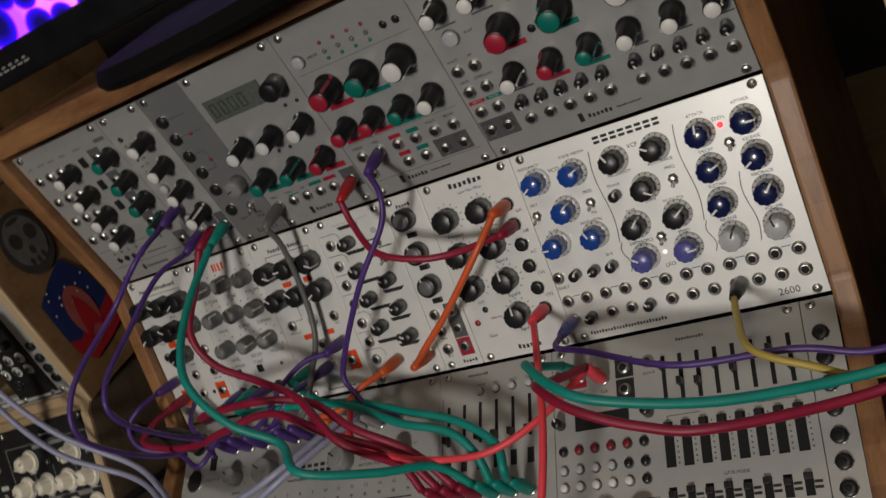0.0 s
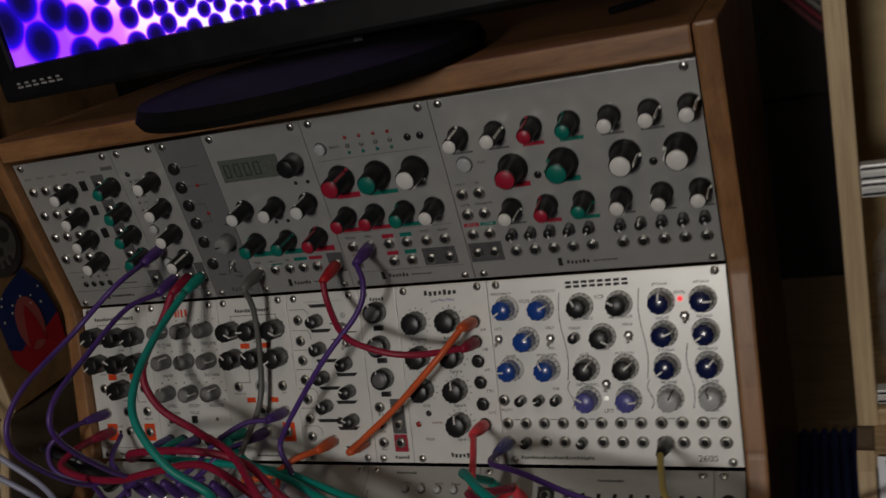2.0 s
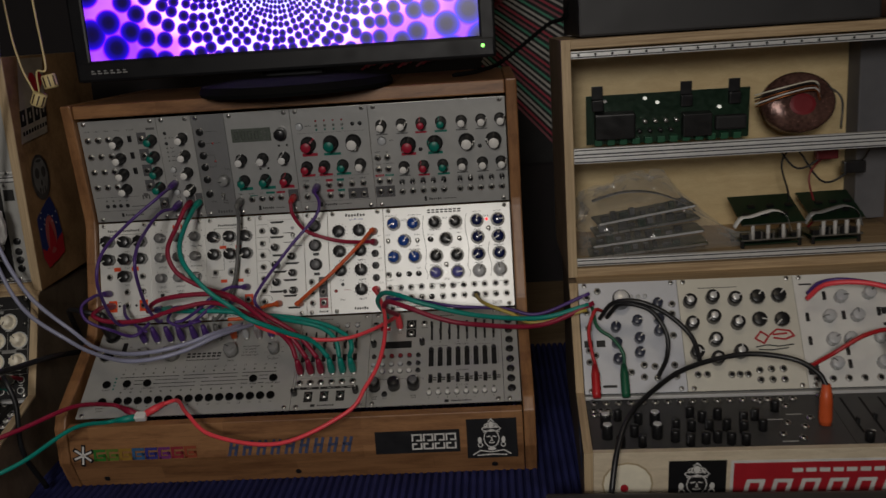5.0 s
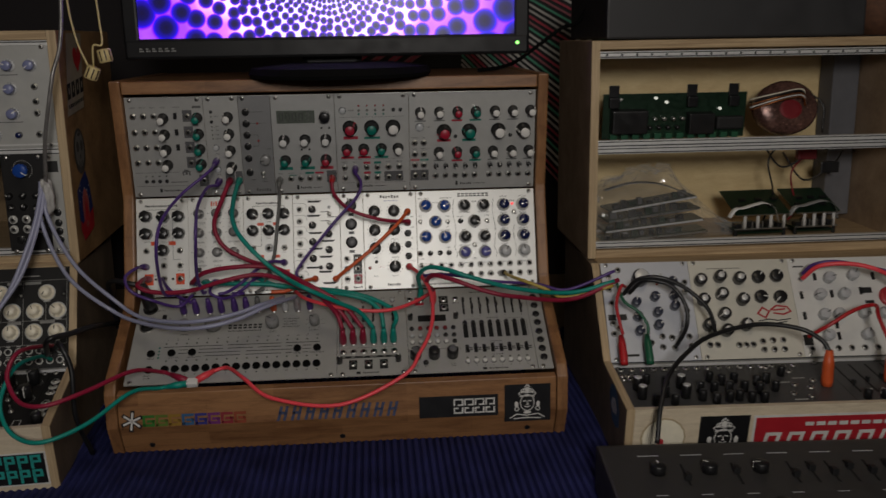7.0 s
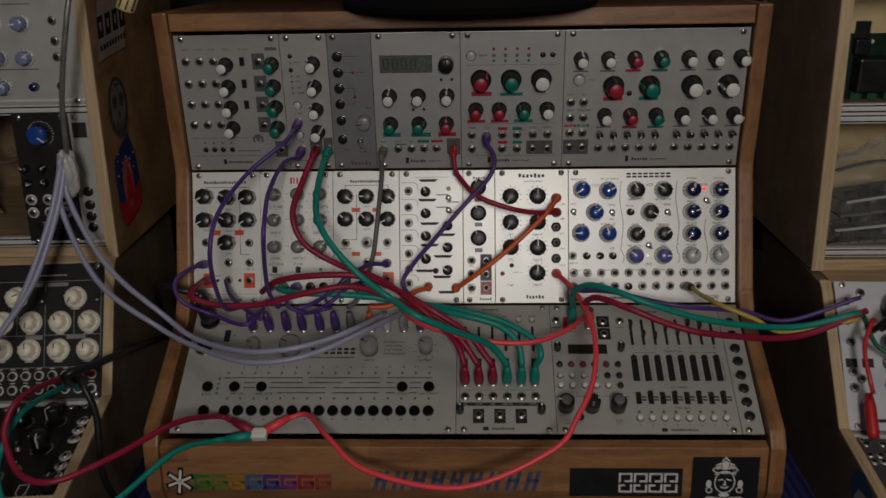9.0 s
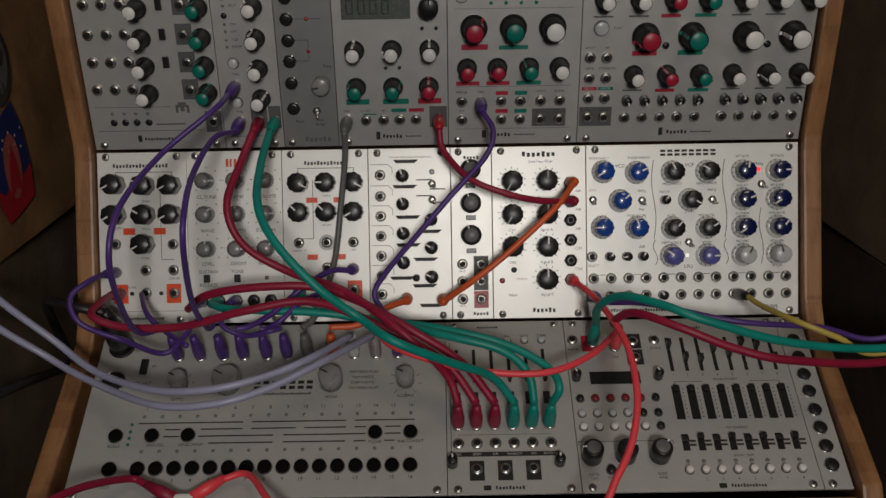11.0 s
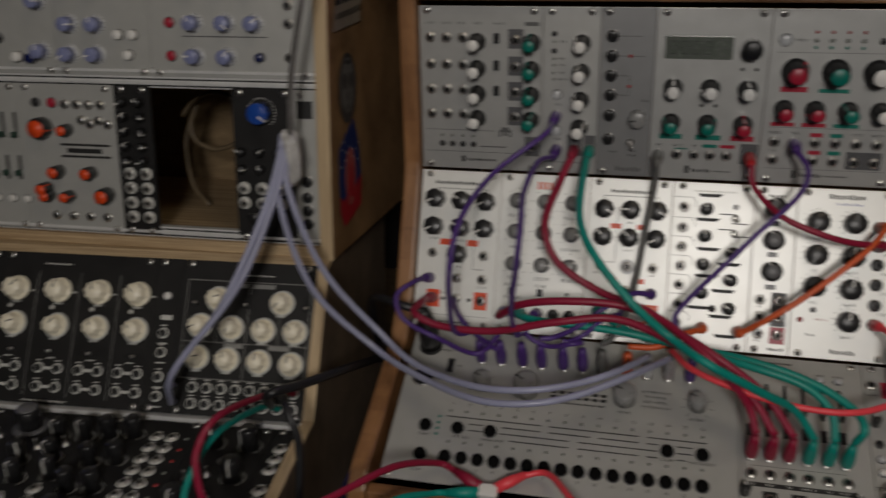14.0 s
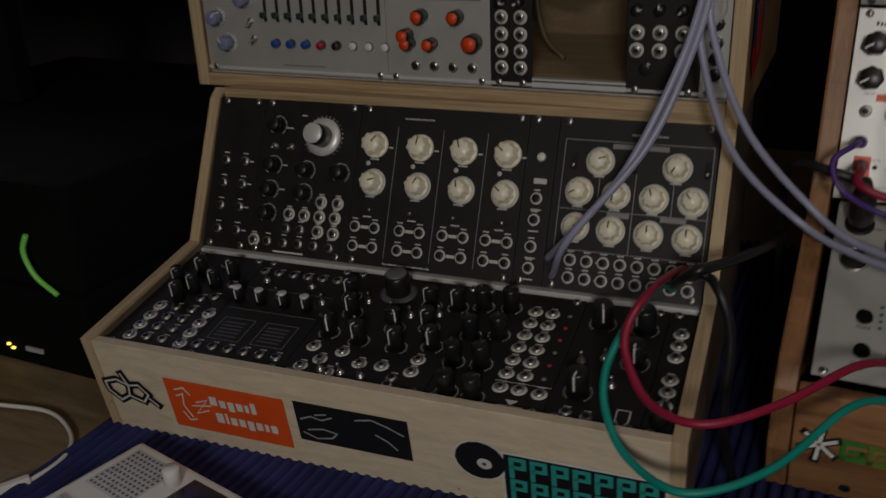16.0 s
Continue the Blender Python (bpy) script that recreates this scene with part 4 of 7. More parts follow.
def bust_drawing(m, cu, cv, k):
    """A crowned bust as plain white shapes on the dark sticker."""
    at = lambda pts: [(cu + k * u, cv + k * v) for u, v in pts]
    ring = lambda u, v, ru, rv: at([(u + ru * math.cos(0.524 * q), v + rv * math.sin(0.524 * q)) for q in range(13)])
    dots(m, [(cu, cv + 16 * k, 3 * k, 4 * k), (cu - 14 * k, cv - 3 * k, 2.4 * k, 4 * k), (cu + 14 * k, cv - 3 * k, 2.4 * k, 4 * k), (cu, cv - 14 * k, 5 * k, 2 * k)], STICKER_WHITE)
    strokes(m, [ring(0, -1, 9, 11), ring(0, 11, 11, 3.4), ring(0, 15, 8, 3), ring(-13.5, -9, 2.6, 2.6), ring(13.5, -9, 2.6, 2.6)], STICKER_WHITE, 1.1 * k)
    strokes(m, [at([(-5, 1), (-2, 1.6)]), at([(2, 1.6), (5, 1)]), at([(-3, -6), (0, -7), (3, -6)]), at([(0, 0), (0.8, -3.6), (-0.8, -3.6)]), at([(-22, -21), (-14, -16), (0, -18), (14, -16), (22, -21)]), at([(-17, -22), (0, -21), (17, -22)]),
                at([(-9, 7), (0, 9), (9, 7)]), at([(-3, 20), (0, 23), (3, 20)]), at([(-7, 12), (-4, 17)]), at([(7, 12), (4, 17)])], STICKER_WHITE, 1.3 * k)


s2 = flat("sticker", "square black sticker with a white line drawing of a bust", FRONT @ Matrix.Translation((0.464, -0.013, 0)), 57, 47, STICKER_BLACK)
bust_drawing(s2, 28, 24.5, 0.96)
s3 = flat("sticker", "small star-shaped emblem sticker in white, black and red", FRONT @ Matrix.Translation((0.004, -0.001, 0)), 1, 1, STICKER_BLACK)
strokes(s3, [[(12, 10), (12 + 11 * math.cos(q * 1.047 + 0.4), 10 + 11 * math.sin(q * 1.047 + 0.4))] for q in range(6)], STICKER_BLACK, 5.0)
strokes(s3, [[(12, 10), (12 + 10 * math.cos(q * 1.047 + 0.4), 10 + 10 * math.sin(q * 1.047 + 0.4))] for q in range(6)], STICKER_WHITE, 2.4, "white_ray")
for ob in s3.children:
    if ob.name.startswith("white_ray"):
        ob.location.z = 0.0009
HUES = ((0.03, 0.16, 0.02), (0.10, 0.16, 0.02), (0.28, 0.16, 0.02), (0.03, 0.10, 0.22), (0.03, 0.03, 0.20), (0.14, 0.02, 0.14), (0.24, 0.02, 0.03), (0.26, 0.05, 0.02))
s4 = flat("sticker", "row of small faded block shapes in rainbow colours", FRONT @ Matrix.Translation((0.026, 0.001, 0)), 1, 1, STICKER_BLACK)
for q, hue in enumerate(HUES):
    mt = material("rainbow_vinyl", hue, 0.5)
    u = 4 + 15.4 * q
    strokes(s4, [[(u, 2), (u, 13), (u + 11, 13)], [(u, 2), (u + 11, 2), (u + 11, 7)], [(u + 5, 7), (u + 11, 7)]], mt, 3.4)
s5 = flat("sticker", "row of faded slanting dark blue block shapes", FRONT @ Matrix.Translation((0.186, 0.001, 0)), 1, 1, STICKER_BLUE)
for q in range(9):
    u = 3 + 16.5 * q
    strokes(s5, [[(u, 2), (u + 4, 17)], [(u + 7, 2), (u + 11, 17)], [(u + 2, 10), (u + 9, 10)]], material("slate_vinyl", (0.05, 0.065, 0.13), 0.5), 3.4)
for x in (-0.23, 0.0, 0.23):
    part("wood_screw", lathe(bmesh.new(), [(0.0035, 0), (0.0035, 0.0008), (0.002, 0.0012)], 12), STICKER_BLACK, case, "", slope((-0.0004, 0.7515), (-0.0170, 0.79), x) @ Matrix.Translation((0, 0.012, 0)))

# ---- monitor on the middle case ----
def screen_material():
    m = bpy.data.materials.new("lit_screen")
    m.use_nodes = True
    nt = m.node_tree
    bs = nt.nodes["Principled BSDF"]
    link = nt.links.new
    tc = nt.nodes.new("ShaderNodeTexCoord")
    def fn(op, a, b=None, c=None):
        n = nt.nodes.new("ShaderNodeMath")
        n.operation = op
        for k, v in enumerate((a, b, c)):
            if v is None:
                continue
            if isinstance(v, (int, float)):
                n.inputs[k].default_value = v
            else:
                link(v, n.inputs[k])
        return n.outputs[0]
    sep = nt.nodes.new("ShaderNodeSeparateXYZ")
    link(tc.outputs["Object"], sep.inputs[0])
    x, y = sep.outputs[0], sep.outputs[2]
    # the drawn dots shrink towards the middle of the screen: a curved plane of cells
    yy = fn("SUBTRACT", y, 0.165)
    r2 = fn("ADD", fn("MULTIPLY", x, x), fn("MULTIPLY", yy, yy))
    k = fn("DIVIDE", 1.0, fn("ADD", 0.0005, r2))
    comb = nt.nodes.new("ShaderNodeCombineXYZ")
    link(fn("MULTIPLY", x, k), comb.inputs[0])
    link(fn("MULTIPLY", yy, k), comb.inputs[1])
    vo = nt.nodes.new("ShaderNodeTexVoronoi")
    vo.voronoi_dimensions = "2D"
    vo.inputs["Scale"].default_value, vo.inputs["Randomness"].default_value = 1.7, 0.35
    link(comb.outputs[0], vo.inputs["Vector"])
    cell = vo.outputs["Distance"]
    ring = nt.nodes.new("ShaderNodeValToRGB")
    els = ring.color_ramp.elements
    els[0].position, els[0].color = 0.0, (0.004, 0.0, 0.03, 1)
    els[1].position, els[1].color = 1.0, (1.0, 0.9, 1.0, 1)
    for pos, col in ((0.20, (0.004, 0.0, 0.07, 1)), (0.36, (0.02, 0.0, 0.36, 1)), (0.43, (0.04, 0.01, 0.75, 1)), (0.47, (0.60, 0.10, 0.95, 1)), (0.53, (1.0, 0.9, 1.0, 1))):
        el = els.new(pos)
        el.color = col
    link(cell, ring.inputs[0])
    # violet at the sides, nearly white with green and cyan glints towards the middle
    mixc = nt.nodes.new("ShaderNodeMix")
    mixc.data_type, mixc.blend_type = "RGBA", "MULTIPLY"
    mixc.inputs[0].default_value = 1.0
    hue = nt.nodes.new("ShaderNodeValToRGB")
    he = hue.color_ramp.elements
    he[0].position, he[0].color = 0.05, (0.6, 1.0, 0.85, 1)
    he[1].position, he[1].color = 1.0, (0.35, 0.05, 1.0, 1)
    for pos, col in ((0.22, (0.75, 0.95, 1.0, 1)), (0.47, (1.0, 0.88, 1.0, 1)), (0.62, (0.70, 0.20, 1.0, 1)), (0.82, (0.34, 0.06, 1.0, 1))):
        el = he.new(pos)
        el.color = col
    mott = nt.nodes.new("ShaderNodeTexNoise")
    mott.inputs["Scale"].default_value = 14.0
    link(tc.outputs["Object"], mott.inputs["Vector"])
    link(fn("ADD", fn("MULTIPLY", fn("SQRT", r2), 3.1), fn("MULTIPLY", fn("SUBTRACT", mott.outputs[0], 0.5), 0.7)), hue.inputs[0])
    link(ring.outputs[0], mixc.inputs[6])
    link(hue.outputs[0], mixc.inputs[7])
    bs.inputs["Base Color"].default_value = (0.01, 0.01, 0.012, 1)
    bs.inputs["Roughness"].default_value = 0.3
    link(mixc.outputs[2], bs.inputs["Emission Color"])
    bs.inputs["Emission Strength"].default_value = 1.6
    return m


monitor = thing("monitor", pose(-0.002, 0.152, 1.217), "black wide-screen monitor showing violet bubbles, on an oval foot", "monitor")
bez = bmesh.new()
box(bez, -0.259, 0.259, 0, 0.03, 0, 0.026, 0.004)
box(bez, -0.259, 0.259, 0, 0.03, 0.2955, 0.316, 0.004)
box(bez, -0.259, -0.2395, 0.0005, 0.03, 0.02, 0.30, 0.003)
box(bez, 0.2395, 0.259, 0.0005, 0.03, 0.02, 0.30, 0.003)
part("bezel", bez, BEZEL, monitor)
part("screen", block(-0.2405, 0.2405, 0.004, 0.006, 0.025, 0.297), screen_material(), monitor, "lit screen with violet and white bubbles")
part("back_shell", block(-0.25, 0.25, 0.03, 0.05, 0.01, 0.30, 0.008), BLACK_MATT, monitor)
part("neck", block(-0.04, 0.04, 0.04, 0.075, -0.016, 0.12, 0.008), BEZEL, monitor)
foot = bmesh.new()
lathe(foot, [(0.98, -0.0245), (1.0, -0.020), (0.97, -0.012), (0.6, -0.007)], 48)
bmesh.ops.scale(foot, verts=foot.verts[:], vec=(0.118, 0.132, 1))
bmesh.ops.translate(foot, verts=foot.verts[:], vec=(0.012, 0.012, 0))
part("foot", smooth(foot), FOOT_BLACK, monitor, "black oval foot")
part("power_light", lathe(bmesh.new(), [(0.0022, 0), (0.0022, 0.0008), (0.001, 0.001)], 12), material("green_light", (0.25, 1.0, 0.15), 0.3, emit=3.0), monitor, "", pose(0.243, 0, 0.0145, 90))
mark = bmesh.new()
for q in range(6):
    box(mark, -0.240 + 0.0080 * q, -0.2345 + 0.0080 * q, -0.0004, 0.001, 0.0100, 0.0116)
    box(mark, -0.240 + 0.0080 * q, -0.2365 + 0.0080 * q, -0.0004, 0.001, 0.0128, 0.0144)
tagged(part("maker_mark", mark, SMOKE, monitor), kind="stuff")

# ---- striped wall behind ----
stripes = thing("striped_hanging", pose(0.0, 0.836, 0.98), "black hanging with fanned pale, red and green stripes", "wall hanging")
part("cloth", block(-0.05, 0.62, 0.006, 0.0125, 0, 0.62), BLACK_MATT, stripes)
TINTS = [material("stripe_paint", t, 0.8) for t in ((0.50, 0.48, 0.45), (0.40, 0.05, 0.08), (0.08, 0.30, 0.20), (0.45, 0.43, 0.41), (0.30, 0.10, 0.12))]
for q in range(44):
    share = q / 43
    bm = block(-0.16, 0.16, 0, 0.004, -0.0021, 0.0021)
    bmesh.ops.rotate(bm, verts=bm.verts[:], cent=(0, 0, 0), matrix=Matrix.Rotation(radians(14 + 34 * share), 3, "Y"))
    part("stripe", bm, TINTS[q * 3 % 5], stripes, "", pose(0.44 - 0.10 * share, 0, 0.52 - 0.0105 * q))
for q in range(12):
    bm = block(-0.10, 0.10, 0, 0.004, -0.002, 0.002)
    bmesh.ops.rotate(bm, verts=bm.verts[:], cent=(0, 0, 0), matrix=Matrix.Rotation(radians(-35), 3, "Y"))
    part("stripe", bm, TINTS[1 + q % 2 * 3], stripes, "", pose(0.08 + 0.012 * q, 0, 0.26 + 0.004 * (q % 3)))

# ---- cases at the two sides ----
def lower_case(m, wide, label, lo, crease, hi, back=0.28):
    """Desk case of plywood with a flat row in front and an upright row behind."""
    c0 = thing("synthesizer_case", m, label, "synth case")
    (y0, z0), (y1, z1), (y2, z2) = lo, crease, hi
    outline = [(y0 + 0.006, DESK), (y0 - 0.009, z0 + 0.006), (y1, z1 + 0.008), (y2 - 0.004, z2 + 0.003), (y2 + 0.006, z2 + 0.010), (back, z2 + 0.010), (back, DESK)]
    core = [(y0 + 0.0085, DESK), (y0 - 0.0062, z0 + 0.0042), (y1 + 0.0010, z1 + 0.0057), (y2 - 0.0015, z2 + 0.0022), (y2 + 0.0068, z2 + 0.0076), (back, z2 + 0.0076), (back, DESK)]
    for x in (-0.001, wide - 0.008):
        s0 = part("side_panel", rounded(prism(bmesh.new(), core, x, x + 0.009), 0.0006), SHADED_PLY, c0)
        part("edge_band", prism(bmesh.new(), outline[:5] + core[4::-1], x, x + 0.009), EDGE_PLY, s0, "pale plywood edge")
    part("front_plank", rounded(prism(bmesh.new(), [(y0 + 0.006, DESK + 0.0005), (y0 - 0.009, z0 + 0.0055), (y0 - 0.0005, z0 + 0.0055), (y0 + 0.012, DESK + 0.0005)], 0.0082, wide - 0.0082), 0.0006), PLY_PALE, c0)
    part("top_plank", block(0.0082, wide - 0.0082, y2 + 0.004, back - 0.001, z2, z2 + 0.0095, 0.001), PLY_EDGE, c0)
    part("back_panel", block(0.0082, wide - 0.0082, back - 0.01, back - 0.001, DESK + 0.001, z2 - 0.001), PLY, c0)
    part("rail", block(0.0085, wide - 0.0085, y1 + 0.001, y1 + 0.009, z1 - 0.012, z1 + 0.0015, 0.0005), ALU, c0, "aluminium mounting rail")
    return c0


def open_case(m, wide, high, deep, label, thick=0.011, flank=None):
    """Plywood box, open in front, with two rows of rails."""
    c0 = thing("synthesizer_case", m, label, "synth case")
    for x in (0, wide - thick):
        s0 = part("side_panel", block(x, x + thick, 0.0022, deep, 0, high, 0.0008), flank or PLY, c0)
        part("front_edge", block(x, x + thick, 0, 0.0024, 0, high, 0.0008), EDGE_PLY, s0, "pale plywood edge")
    for z in (0, high - thick):
        part("board", block(thick, wide - thick, 0.0005, deep, z, z + thick, 0.001), PLY_EDGE, c0)
    # the 0.26 m deep case gets the back with bay shade in its colour
    part("back_panel", block(thick, wide - thick, deep - 0.008, deep - 0.001, thick, high - thick), SHADED_BACK if deep == 0.26 else PLY_YELLOW, c0)
    return c0


def rail(c0, wide, z, y=0.004, thick=0.011, high=0.009):
    bm = block(thick + 0.0005, wide - thick - 0.0005, y, y + 0.008, z, z + high, 0.0006)
    box(bm, thick + 0.0005, wide - thick - 0.0005, y - 0.0015, y + 0.001, z + high * 0.38, z + high * 0.62)
    r0 = part("rail", bm, ALU, c0, "aluminium mounting rail")
    for zz in (0.20, 0.78):
        part("groove", block(thick + 0.001, wide - thick - 0.001, y - 0.0004, y + 0.0006, z + high * zz - 0.0006, z + high * zz + 0.0006), HOLE, r0)
    return r0


TURN = Matrix.Translation((-0.742, -0.13, 0)) @ Matrix.Rotation(radians(4.5), 4, "Z") @ Matrix.Translation((0.742, 0.13, 0))
LU_ROW = ((0.012, 0.848), (0.068, 0.965))
LL_ROW = ((-0.122, 0.826), (0.006, 0.846))
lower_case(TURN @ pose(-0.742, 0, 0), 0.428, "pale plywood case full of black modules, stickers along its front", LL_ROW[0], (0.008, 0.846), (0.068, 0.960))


def left_module(row, u0, u1, label, mat=BLACK_PANEL):
    m = module(row, u0, u1, mat, label, None, -0.742, 2, TURN)
    DARK.add(m.name)
    return m


def tick_ring(m, u, v, r, mat):
    bm = bmesh.new()
    for q in range(23):
        aa = radians(-140 + 280 / 22 * q)
        s0, c0 = math.sin(aa), math.cos(aa)
        bm.faces.new([bm.verts.new(((u - ORIGIN[m.name] + s0 * rr + c0 * w) * MM, (v + c0 * rr - s0 * w) * MM, 0.0001)) for rr, w in ((r, -0.3), (r + 1.3, -0.3), (r + 1.3, 0.3), (r, 0.3))][::-1])
    return tagged(part("scale", bm, mat, m), kind="stuff")


def cream_knob(m, u, v, turn, r=6.6, ring=False):
    k = piece("knob", kept("cream%.1f" % r, turned([(r + 1.2, 0.4), (r + 1.2, 2.0), (r, 3.4), (r * 0.98, 11.5), (r * 0.8, 13)], 32, 8, 0.16), CREAM), m, "", spot(m, u, v, 0, turn))
    piece("skirt", kept("cream_skirt%.1f" % r, turned([(r + 2.0, 0.2), (r + 2.0, 1.2), (r + 1.0, 2.4)], 26), CREAM), k)
    piece("pointer", kept("cream_line%.1f" % r, bar(-0.5, 0.5, 1.0, r * 0.8, 12.6, 13.15), INK), k)
    if ring:
        piece("dial", kept("cream_dial%.1f" % r, turned([(r + 3.4, 0), (r + 3.4, 0.12), (r + 2.2, 0.14)], 28), PALE_INK), k)
    return k


la = left_module(LU_ROW, 8, 52, "black module with a two-column grid of jacks")
for v in (75, 56, 36.5, 17):
    for u in (21, 39.5):
        jack(la, u, v)
    prints(la, [(44, v - 0.5, 48, v + 0.6)], PALE_INK)
lb = left_module(LU_ROW, 52, 141, "black module with a big silver tuning dial and ringed jacks")
for u, v in ((67, 107), (67, 74), (66.5, 53.5), (67, 34), (98, 72), (98, 53), (129, 72)):
    line_knob(lb, u, v, BLACK, 5.6, 11, ANG(), BLACK)
    tick_ring(lb, u, v, 7.0, PALE_INK)
dial = piece("dial", kept("big_dial", turned([(15.5, 0.2), (15.5, 1.6), (9.5, 2.4)], 40), ALU), lb, "brushed aluminium dial", spot(lb, 110, 100))
piece("knob", kept("dial_body", turned([(9.0, 2), (8.6, 18), (8.0, 19)], 28), BLACK), dial)
piece("cap", kept("dial_cap", turned([(8.2, 19), (8.2, 20.2), (7.6, 20.6)], 28), ALU), dial, "brushed aluminium cap")
tick_ring(lb, 110, 100, 16.3, PALE_INK)
for u, v in ((115, 47), (130, 47), (87, 35), (101, 35), (115, 35), (129, 35), (115, 23), (129, 22.5), (57, 11)):
    jack(lb, u, v, "disc")
for u, v in ((86, 23), (99, 23), (70, 11), (85, 11), (99, 11), (113, 11), (127, 11)):
    jack(lb, u, v)
for u, v in ((67, 90), (82, 90)):
    toggle(lb, u, v)
prints(lb, [(75, 105, 82, 106), (75, 74, 80, 75), (75, 54, 80, 55), (76, 2.5, 104, 4), (88, 116, 93, 117)], PALE_INK)

lc = left_module(LU_ROW, 141, 281, "black four-channel module with large cream knobs")
for q, u in enumerate((157.5, 196, 232, 267)):
    cream_knob(lc, u, 97, -40 + 30 * q, 8.7)
    cream_knob(lc, u + 1, 67, -70 + 40 * q, 7.5, True)
    s = piece("slide_switch", kept("slide_l", bar(-6, 6, -2, 2, 0, 0.8), HOLE), lc, "", spot(lc, u, 45))
    piece("switch_lever", kept("slide_lever", turned([(1.6, 0.8), (1.4, 3.5), (1.0, 4)], 10), STEEL), s, "", pose((2 if q in (0, 3) else -2) * MM, 0, 0))
    for v in (31, 15.5):
        jack(lc, u - 10, v, "ring")
        jack(lc, u + 7, v, "ring")
        prints(lc, [(u - 5, v - 1.2, u + 2, v + 1.2)], PALE_INK, "link_bar")
    prints(lc, [(u - 4, 85, u + 4, 86), (u - 4, 55, u + 4, 56), (u - 4, 39, u + 3, 40), (u + 11, 95, u + 15, 96)], PALE_INK)
    led(lc, u - 5, 82, PALE_INK, 1.9)
    if q < 3:
        hairline(lc, [(u + 17.5, 8), (u + 17.5, 112)], FAINT_INK, 0.5)
prints(lc, [(180, 118.5, 205, 120), (175, 3, 215, 4.6)], PALE_INK, "maker_mark")
ld = left_module(LU_ROW, 281, 304, "narrow black utility module with four ringed jacks")
button(ld, 293, 97, WHITE, 3.2)
prints(ld, [(289, 77, 299, 81)], PALE_INK, "pale_label")
for v in (66, 50, 30, 14):
    jack(ld, 292.5, v, "ring")
    prints(ld, [(289, v - 9, 297, v - 8)], PALE_INK)
le = left_module(LU_ROW, 304, 419, "black modulation module with ten cream knobs and jack rows")
for q, (u, v) in enumerate(((337, 97), (392, 96), (324, 74), (351, 73.5), (378, 73), (405, 73), (324, 48), (350, 47.5), (377, 47), (404, 46.5))):
    cream_knob(le, u, v, (-70, 150, 120, 170, 20, 40, -80, 0, 0, 0)[q], 7.2, True)
    prints(le, [(u - 4, v - 11.5, u + 4, v - 10.6)], PALE_INK)
for v in (23.5, 10.5):
    for q in range(8):
        jack(le, 323 + 12.2 * q, v, "ring")
    for q in (1, 4):
        prints(le, [(342, v - 0.8, 346, v + 0.8), (379, v - 0.8, 383, v + 0.8)], PALE_INK, "link_bar")
for u in (318, 362, 413):
    s = piece("slide_switch", kept("slide_v", bar(-2.4, 2.4, -6, 6, 0, 0.8), HOLE), le, "", spot(le, u, 96))
    piece("switch_lever", kept("slide_lever", turned([(1.6, 0.8), (1.4, 3.5), (1.0, 4)], 10), STEEL), s, "", pose(0, -0.003, 0))
for pts in ([(310, 31), (310, 112), (416, 112), (416, 31), (310, 31)], [(310, 61), (364, 61), (364, 112)], [(364, 31), (364, 61), (416, 61)], [(338, 61), (338, 84)], [(391, 61), (391, 84)]):
    hairline(le, pts, FAINT_INK, 0.6)
prints(le, [(345, 107, 362, 110.5), (366, 107, 385, 110.5), (346, 57, 362, 60.5), (384, 57, 402, 60.5)], FAINT_INK, "pale_label")
prints(le, [(358, 117, 384, 118.4)], PALE_INK, "maker_mark")

# the flat front row: crowded black modules
lf = left_module(LL_ROW, 8, 77, "black module lying flat with ringed jacks down both sides")
for v in (13, 26, 38.5, 51):
    jack(lf, 25, v, "disc")
    jack(lf, 69.5, v - 0.5, "disc")
    jack(lf, 40, v)
    jack(lf, 54, v)
for u, v in ((35, 62), (42, 74), (34, 98), (62, 100), (24, 80), (55, 84)):
    line_knob(lf, u, v, BLACK, 5.0, 17, 165, WHITE)
for u, v in ((52, 66), (62, 70), (66, 88), (20, 112), (46, 112)):
    jack(lf, u, v)
lg = left_module(LL_ROW, 77, 157, "black module lying flat with silver topped knobs and outlined squares")
for u in (82, 95, 108, 121, 134, 147):
    jack(lg, u + 1, 14)
    jack(lg, u + 1, 112)
for u in (84, 103, 123, 142):
    line_knob(lg, u, 72, BLACK, 4.2, 12, 175, WHITE)
    piece("cap", kept("steel_top", turned([(3.6, 12), (3.6, 12.6), (3.2, 12.9)], 16), ALU), lg, "", spot(lg, u, 72))
for u0 in (85, 121):
    for w in range(5):
        prints(lg, [(u0 + 3, 28 + 4 * w, u0 + 21, 29.4 + 4 * w)], DARK_GREY, "grey_rule")
    hairline(lg, [(u0, 24), (u0, 50), (u0 + 26, 50), (u0 + 26, 24), (u0, 24)], FAINT_INK, 0.5)
hairline(lg, [(80, 62), (154, 62)], FAINT_INK, 0.5)
hairline(lg, [(80, 90), (154, 90)], FAINT_INK, 0.5)
for u, v in ((92, 100), (112, 82), (132, 100), (150, 82)):
    toggle(lg, u, v, 8)
lh = left_module(LL_ROW, 157, 262, "black oscillator module lying flat with tall knobs")
for u, v in ((168, 33), (169, 11), (191, 32), (179, 21), (190, 9), (208, 23), (224, 24), (246, 36), (246, 23)):
    jack(lh, u, v, "disc")
